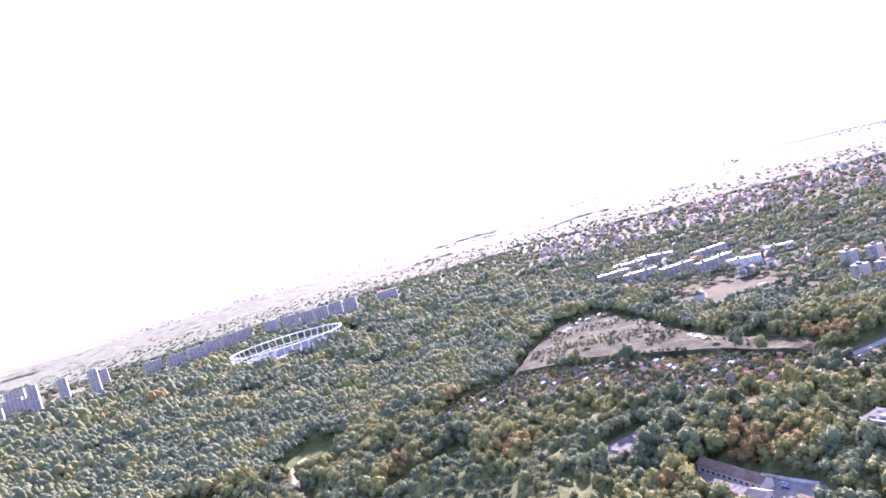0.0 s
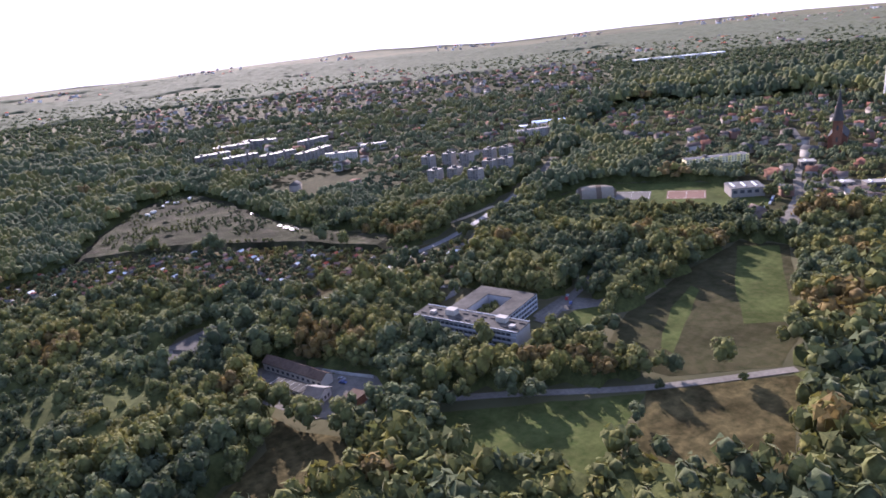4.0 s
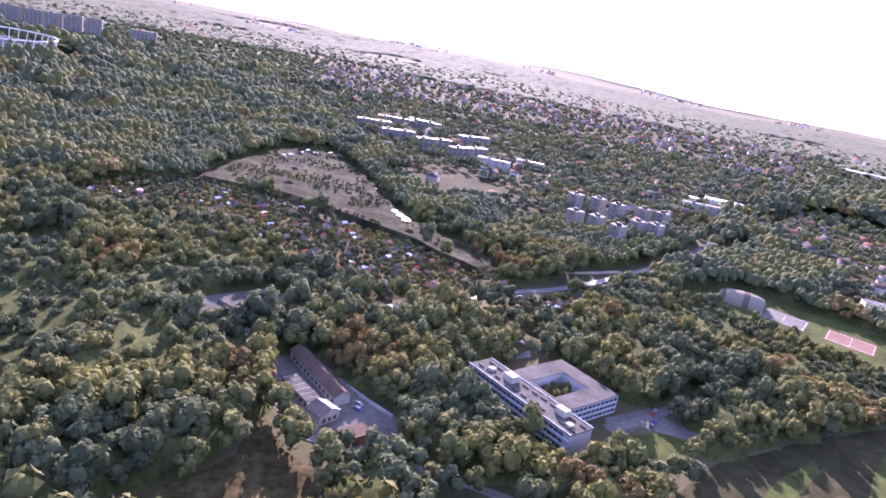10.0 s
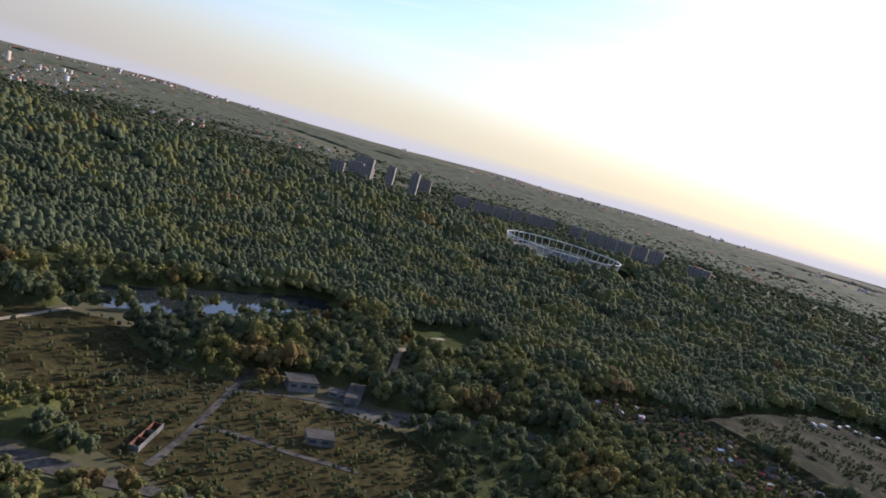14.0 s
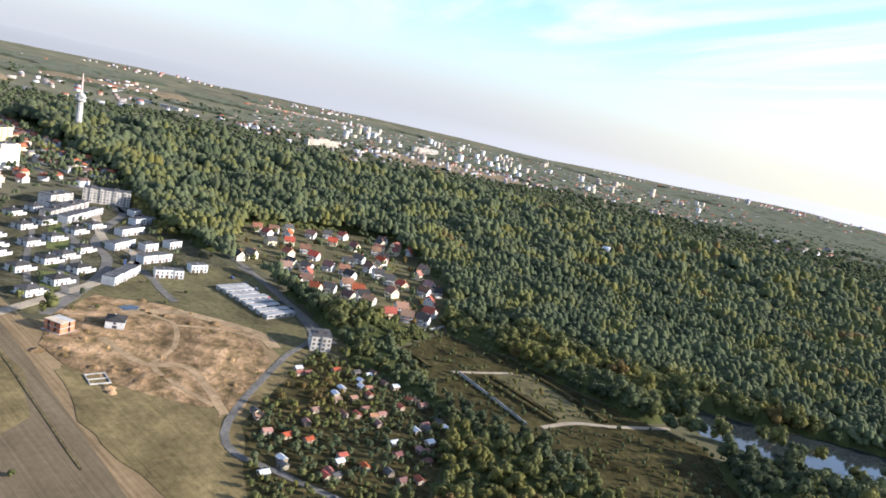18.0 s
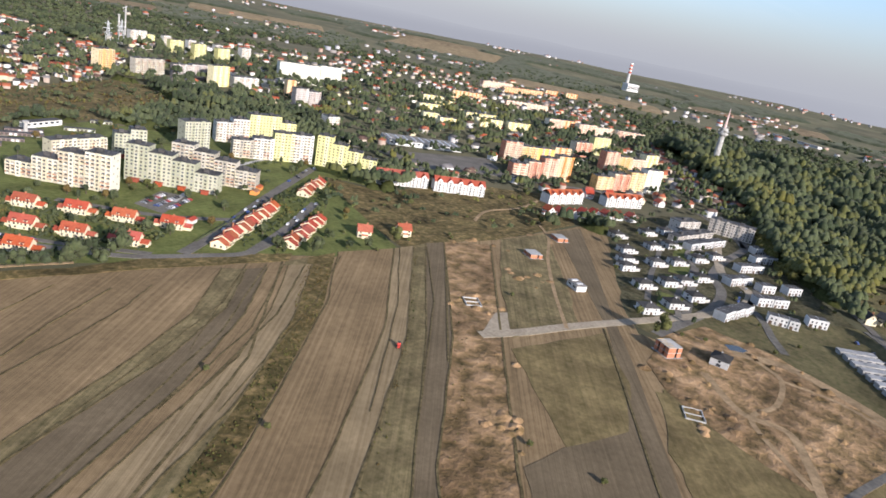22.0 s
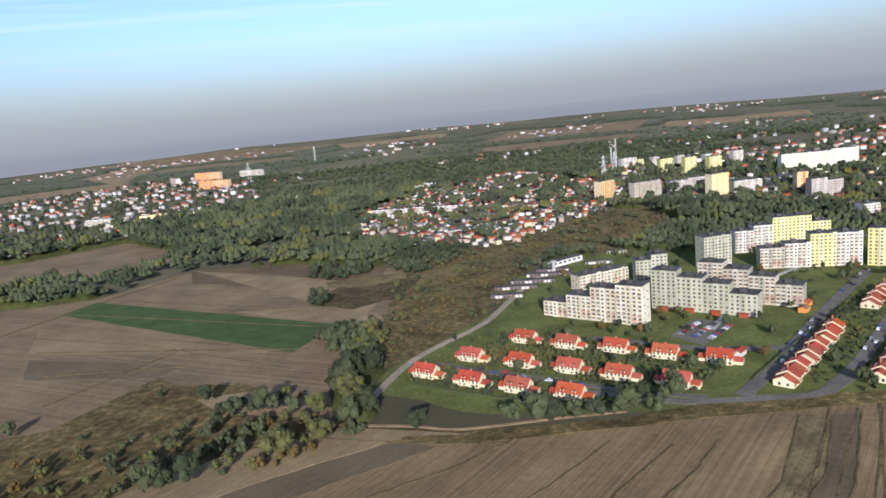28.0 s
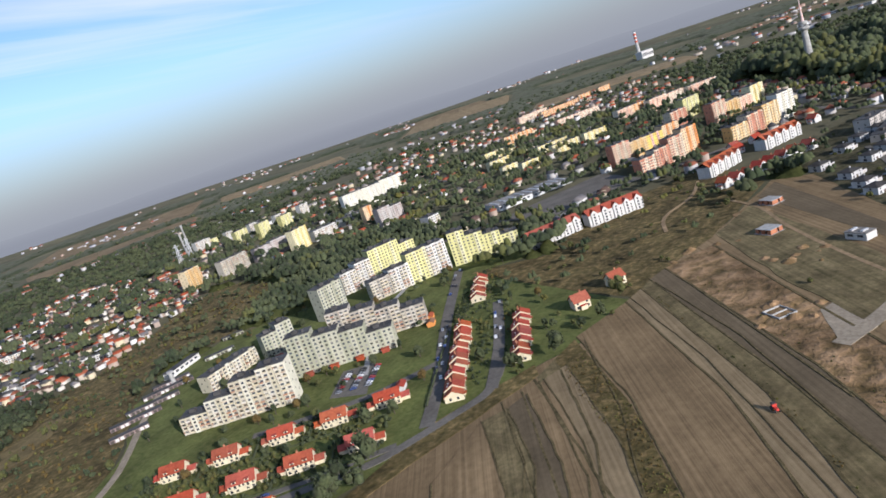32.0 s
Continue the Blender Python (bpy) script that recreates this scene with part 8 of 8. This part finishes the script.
def far_canopy(size, r0, r1):
    """The woods farthest off: low uneven sheets of foliage over the slopes."""
    n = int(r1 * 2 / size)
    e = np.arange(n + 1) * size - r1
    ex, ey = np.meshgrid(e, e, indexing="ij")
    x, y = ex.ravel(), ey.ravel()
    r = np.hypot(x, y)
    tall = np.full(len(x), -3.0)
    spots = np.nonzero((r > r0) & (r < r1))[0]
    on = density(x[spots], y[spots]) > 0.5
    tall[spots[on]] = RNG.uniform(4, 12, on.sum())
    tall = tall.reshape(n + 1, n + 1)
    up = tall > 0
    full = (up[:-1, :-1].astype(int) + up[1:, :-1] + up[:-1, 1:] + up[1:, 1:]) > 0
    ground = np.array([hill(a, b) if r0 - 100 < c < r1 + 100 else 0 for a, b, c in zip(x, y, r)])
    V = np.stack([x + RNG.uniform(-0.35, 0.35, len(x)) * size, y + RNG.uniform(-0.35, 0.35, len(x)) * size, tall.ravel() + ground], -1)
    i, j = np.nonzero(full)
    a = i * (n + 1) + j
    F = np.concatenate([np.stack([a, a + n + 1, a + n + 2], -1), np.stack([a, a + n + 2, a + 1], -1)])
    kept, F = np.unique(F, return_inverse=True)
    me = mesh_from("far_canopy", V[kept], F.reshape(-1, 3), M_DARKLEAF, soft=True)
    tagged(new("far_canopy", me), "woods on the far slopes paled by a haze-like sheen", "trees", kind="stuff")


xs, ys, radii = wood(2050, 3100, lambda r: r / 72, 0.5)
scatter("far_wood", xs, ys, np.minimum(radii, 11), FAR_T[:2], [M_DARKLEAF, M_LEAF2], "distant dark woods", mats=[0.5, 0.5], lift=0.0, zs=np.array([hill(x, y) for x, y in zip(xs, ys)]))
far_canopy(21, 2400, 4100)


def crown_gap_sheet(size, reach):
    """One uneven sheet of foliage, added to fill the shaded gaps between the trees; it falls to the ground at the
    woods' edges.
    """
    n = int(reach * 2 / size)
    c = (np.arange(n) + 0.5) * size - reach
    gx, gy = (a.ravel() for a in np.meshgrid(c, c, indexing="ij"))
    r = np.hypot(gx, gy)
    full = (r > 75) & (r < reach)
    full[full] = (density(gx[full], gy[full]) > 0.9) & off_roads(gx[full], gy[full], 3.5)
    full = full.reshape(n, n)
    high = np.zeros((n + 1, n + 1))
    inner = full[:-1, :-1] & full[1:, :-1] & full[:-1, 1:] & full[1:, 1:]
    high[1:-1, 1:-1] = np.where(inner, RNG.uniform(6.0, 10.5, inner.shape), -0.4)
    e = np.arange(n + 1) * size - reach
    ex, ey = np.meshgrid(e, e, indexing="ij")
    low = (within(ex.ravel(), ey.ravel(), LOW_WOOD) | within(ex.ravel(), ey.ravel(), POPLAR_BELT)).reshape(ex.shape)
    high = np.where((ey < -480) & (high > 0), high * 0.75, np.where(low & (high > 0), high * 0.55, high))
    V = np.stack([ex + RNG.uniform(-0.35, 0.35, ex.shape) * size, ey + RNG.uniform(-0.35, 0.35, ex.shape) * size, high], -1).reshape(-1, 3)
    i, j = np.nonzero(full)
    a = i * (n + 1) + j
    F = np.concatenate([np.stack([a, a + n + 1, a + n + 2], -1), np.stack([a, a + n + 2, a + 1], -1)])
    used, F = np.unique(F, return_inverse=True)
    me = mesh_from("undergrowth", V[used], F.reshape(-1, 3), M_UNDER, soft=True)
    tagged(new("undergrowth", me), "added dark foliage sheet filling the shaded gaps between crowns", "undergrowth", kind="stuff")


crown_gap_sheet(7.5, 1500)
for poly, count, biggest in ((ALLOT_N, 2300, 2.7), (ALLOT_E, 190, 2.9), (ALLOT_S, 800, 2.5), (RUINS, 520, 1.9), (RANGE, 300, 2.0)):
    xs, ys = (RNG.uniform(min(p[k] for p in poly), max(p[k] for p in poly), count * 2) for k in (0, 1))
    ok = within(xs, ys, poly) & off_roads(xs, ys, 0.5)
    scatter("garden_trees" if poly not in (RUINS, RANGE) else "ruin_scrub", xs[ok], ys[ok], RNG.uniform(0.9, biggest, ok.sum()), BUSH_T, LEAVES, "small fruit trees and bushes of the gardens" if poly not in (RUINS, RANGE) else "bushes growing over the ruins", lift=0.15, mats=[0.15, 0.45, 0.27, 0.1, 0.03])
xs, ys = RNG.uniform(-170, 180, 1500), RNG.uniform(-1500, -1000, 1500)
keep = within(xs, ys, [(175, -1203), (73, -1495), (-169, -1360), (-154, -1052), (73, -1005)])
scatter("conifer_wood", xs[keep], ys[keep], RNG.uniform(5, 8, keep.sum()), STAND_T, M_DARKLEAF, "dark green wood beside the bare field")

xs, ys = RNG.uniform(-20, 220, 5000), RNG.uniform(410, 810, 5000)
for x, y in ((60, 600), (90, 560), (120, 600), (105, 650), (70, 660), (130, 560), (95, 700), (120, 740), (40, 620), (150, 480), (140, 640), (80, 740)):
    heap(x, y, rng.uniform(9, 17), rng.uniform(6.2, 7.4), x, M_SLAG, "low grassy mound on the spoil heap")
keep = within(xs, ys, SLAG) & within(xs + 14, ys, SLAG) & within(xs - 14, ys, SLAG) & within(xs, ys - 14, SLAG) & (np.array([noise.noise((x / 40, y / 40, 1.3)) for x, y in zip(xs, ys)]) > 0.0)
scatter("spoil_scrub", xs[keep], ys[keep], RNG.uniform(0.4, 1.7, keep.sum()), MID_T, [M_LEAF2, M_LEAF], "low scrub on the spoil heap", lift=0.0, mats=[0.6, 0.4], zs=np.full(keep.sum(), 4.6))
xs, ys = RNG.uniform(-235, -40, 5200), RNG.uniform(-860, -500, 5200)
keep = np.zeros(5200, bool)
for poly in COPSES:
    keep |= within(xs, ys, poly)
xs, ys = xs[keep][::3], ys[keep][::3]
scatter("field_copse", xs, ys, RNG.uniform(2.8, 4.8, len(xs)), MID_T, [M_DARKLEAF, M_LEAF2], "small dark copse among the fields", mats=[0.65, 0.35], lift=0.1)
xs, ys = RNG.uniform(-520, -80, 5200), RNG.uniform(-930, -480, 5200)
keep = (within(xs, ys, SCRUB_W) | within(xs, ys, SCRUB_N)) & off_roads(xs, ys, 1.0) & (patchy(xs, ys, 30, 2.2) > -0.1)
xs, ys = xs[keep], ys[keep]
scatter("heath_scrub", xs, ys, RNG.uniform(0.4, 1.7, len(xs)) ** 1.3, BUSH_T, LEAVES, "low brown and olive scrub on the heath", mats=[0.1, 0.3, 0.2, 0.2, 0.2], lift=0.0)


def tree(material, label, seed, r, tall):
    t = thing("tree", label, "tree", group="single trees")
    part("trunk", lathe([(0.32, -0.3), (0.24, 1.5), (0.16, r * 0.9), (0.06, r * 1.5)], 8), M_BARK, t)
    tv, tf = crown_template(9, 260, tall, seed, 0.15)
    part("crown", mesh_from("crown", tv * r + (0, 0, r * 0.35), tf, material, soft=True), None, t)
    return t


TREES = [tree(M_LEAF, "round green broadleaved tree", 80, 3.0, 1.2), tree(M_LEAF2, "dark green broadleaved tree", 81, 3.5, 1.15), tree(M_AUTUMN, "tree with orange brown autumn leaves", 82, 2.9, 1.2),
         tree(M_DARKLEAF, "small dark green garden conifer", 83, 2.0, 2.2), tree(M_LEAF, "low round green garden bush", 84, 1.6, 0.9)]
used = set()


def plant(x, y, k):
    if k in used:
        copy_thing(TREES[k], pose(x, y, 0, 0, 0, rng.uniform(0, 360)))
    else:
        used.add(k)
        TREES[k].matrix_basis = pose(x, y, 0, 0, 0, rng.uniform(0, 360))


for poly, count, kinds in ((ESTATE, 120, (0, 1, 1, 3, 3, 4, 4, 2)), (WHITE_ESTATE, 40, (3, 4, 4)), (SCRUB_E, 30, (4, 4, 0)), (HAMLET, 40, (0, 1, 4, 2)), (SOUTH_FIELDS, 12, (4,)), (SCRUB_W, 40, (4, 4, 4, 0))):
    px, py = [p[0] for p in poly], [p[1] for p in poly]
    done = 0
    while done < count:
        x, y = rng.uniform(min(px), max(px)), rng.uniform(min(py), max(py))
        if inside(x, y, poly) and not inside(x, y, FRONT) and bool(off_roads(np.array([x]), np.array([y]), 1.5)[0]):
            plant(x, y, rng.choice(kinds))
            done += 1
xs = np.array([334 + (448 - 334) * k / 44 + rng.uniform(-1, 1) for k in range(45)])
ys = np.array([391 + (233 - 391) * k / 44 + rng.uniform(-1, 1) for k in range(45)])
scatter("poplar_row", xs, ys, RNG.uniform(1.9, 2.5, 45), POPLAR_T, M_LEAF, "long row of poplars beside the sports ground", lift=0.2)
bx = np.concatenate([RNG.uniform(-40, 130, 90), RNG.uniform(-60, 20, 60)])
by = np.concatenate([RNG.uniform(-440, -385, 90), RNG.uniform(-470, -400, 60)])
scatter("hedge_bushes", bx, by, RNG.uniform(1.5, 3.3, 150), NEAR_T, [M_LEAF2, M_LEAF, M_AUTUMN], "thick hedge of bushes along a dip", mats=[0.4, 0.4, 0.2], lift=0.1)

for x, y in ((169, 229), (172, 236), (175, 230), (166, 233), (178, 236), (118, 232), (140, 196)):
    plant(x, y, 0)
px = np.array([520, 524, 528, 532, 536, 540, 544, 548.0])
scatter("poplar_row", px, 332 - (px - 520) * 0.65, RNG.uniform(2.4, 3.2, 8), POPLAR_T, M_OLIVE, "short row of tall poplars", lift=0.2)


f = RNG.uniform(0, 1, 46)
scatter("edge_trees", -806 + 140 * f + RNG.uniform(-5, 5, 46), -170 + 62 * f + RNG.uniform(-6, 6, 46), RNG.uniform(3.6, 5.4, 46), NEAR_T, M_OLIVE, "bright yellow green trees along the forest edge", lift=0.2)
f = RNG.uniform(0, 1, 70)
scatter("golden_trees", -300 + 58 * f + RNG.uniform(-12, 12, 70), 395 + 62 * f + RNG.uniform(-16, 16, 70), RNG.uniform(3.2, 5.2, 70), NEAR_T, [M_OLIVE, M_AUTUMN], "orange and yellow autumn trees beside the pond", lift=0.2, mats=[0.4, 0.6])

def hut(x, y, a, wall, roof, label):
    """A small service hut on the estate lawn."""
    t = thing("kiosk", label, "kiosk", pose(x, y, 0, 0, 0, a))
    part("wall", gable_walls(-4, -2.5, 4, 2.5, 2.8, 1.2), wall, t)
    part("roof", gable_roof(-4, -2.5, 4, 2.5, 2.85, 1.3, 0.4, 0.15), roof, t)
    windows(t, [(-2, -2.5, 1, 1.2, 1.2, "s"), (2, -2.5, 1, 1.2, 1.2, "s")])


hut(-366, -455, 30, MATS["wall_orange"], M_ROOF_RED, "small orange substation hut on the lawn")
hut(-356, -446, 30, MATS["wall_orange"], M_ROOF_OLD, "small brown shop hut on the lawn")
hut(-272, -402, 30, M_WHITE, M_ROOF_RED, "small white hut with red roof beside parked cars")


def pylon(x, y, h):
    """A lattice power pylon: four leaning legs, braces and arms."""
    t = thing("power_pylon", "grey lattice power pylon above the trees", "pylon", pose(x, y, 0))
    for sx in (-1, 1):
        for sy in (-1, 1):
            bm = bmesh.new()
            lo = [bm.verts.new((sx * 4 + u, sy * 4 + v, -0.5)) for u, v in ((-0.4, -0.4), (0.4, -0.4), (0.4, 0.4), (-0.4, 0.4))]
            hi = [bm.verts.new((sx * 0.5 + u, sy * 0.5 + v, h)) for u, v in ((-0.3, -0.3), (0.3, -0.3), (0.3, 0.3), (-0.3, 0.3))]
            for k in range(4):
                bm.faces.new((lo[k], lo[(k + 1) % 4], hi[(k + 1) % 4], hi[k]))
            part("leg", bm, M_STEEL, t)
    for z, w in ((h * 0.55, 7), (h * 0.72, 9), (h * 0.9, 6)):
        part("arm", boxes((-w, -0.35, z, w, 0.35, z + 0.8)), M_STEEL, t)


for x, y, h in ((8, -2261, 60), (-246, -2919, 70), (-640, -1250, 45), (-690, -1300, 45)):
    pylon(x, y, h)
for i, (x, y, a) in enumerate(((70, 725, 20), (84, 743, 80), (100, 750, 10), (118, 760, 50), (62, 715, 120), (92, 760, 60))):
    t = thing("container", "white steel container on the spoil heap", "container", pose(x, y, 4.7, 0, 0, a), "containers")
    part("body", boxes((-3, -1.2, 0, 3, 1.2, 2.5)), M_WHITE, t)
    part("door", boxes((3.002, -1.0, 0.2, 3.06, 1.0, 2.3)), M_STEEL, t)

for lo, hi, count in ((BOUNDS[2], BOUNDS[3], 900), (BOUNDS[5], BOUNDS[6], 90), (BOUNDS[7], BOUNDS[8], 60)):
    a, b = along(lo, 200), along(hi, 200)
    xs, ys = [], []
    for k in range(count):
        i, f = rng.randrange(10, 190), rng.uniform(0.45, 0.95) if count > 100 else rng.uniform(0.0, 0.3)
        xs.append(a[i][0] + (b[i][0] - a[i][0]) * f), ys.append(a[i][1] + (b[i][1] - a[i][1]) * f)
    scatter("strip_weeds", np.array(xs), np.array(ys), RNG.uniform(0.2, 0.6, count), BUSH_T, [M_UNDER, M_OLIVE, M_AUTUMN], "low brown weeds and bushes of a fallow strip", lift=0.05, mats=[0.3, 0.4, 0.3])

xs, ys = RNG.uniform(-270, -85, 4000), RNG.uniform(-505, -365, 4000)
ok = within(xs, ys, [(-86, -462), (-178, -506), (-268, -400), (-222, -370), (-152, -380)]) & off_roads(xs, ys, 0.6)
scatter("garden_bushes", xs[ok][:800], ys[ok][:800], RNG.uniform(0.5, 1.9, len(xs[ok][:800])), BUSH_T, LEAVES, "shrubs and small trees in the house gardens", lift=0.05, mats=[0.35, 0.3, 0.2, 0.1, 0.05])
xs, ys = RNG.uniform(-460, -255, 1500), RNG.uniform(-470, -350, 1500)
ok = within(xs, ys, [(-255, -370), (-338, -425), (-433, -463), (-445, -447), (-363, -380), (-302, -334)]) & off_roads(xs, ys, 0.6)
scatter("garden_bushes", xs[ok][:420], ys[ok][:420], RNG.uniform(0.5, 1.7, len(xs[ok][:420])), BUSH_T, LEAVES, "shrubs and hedges of the terrace gardens", lift=0.05, mats=[0.35, 0.3, 0.2, 0.1, 0.05])
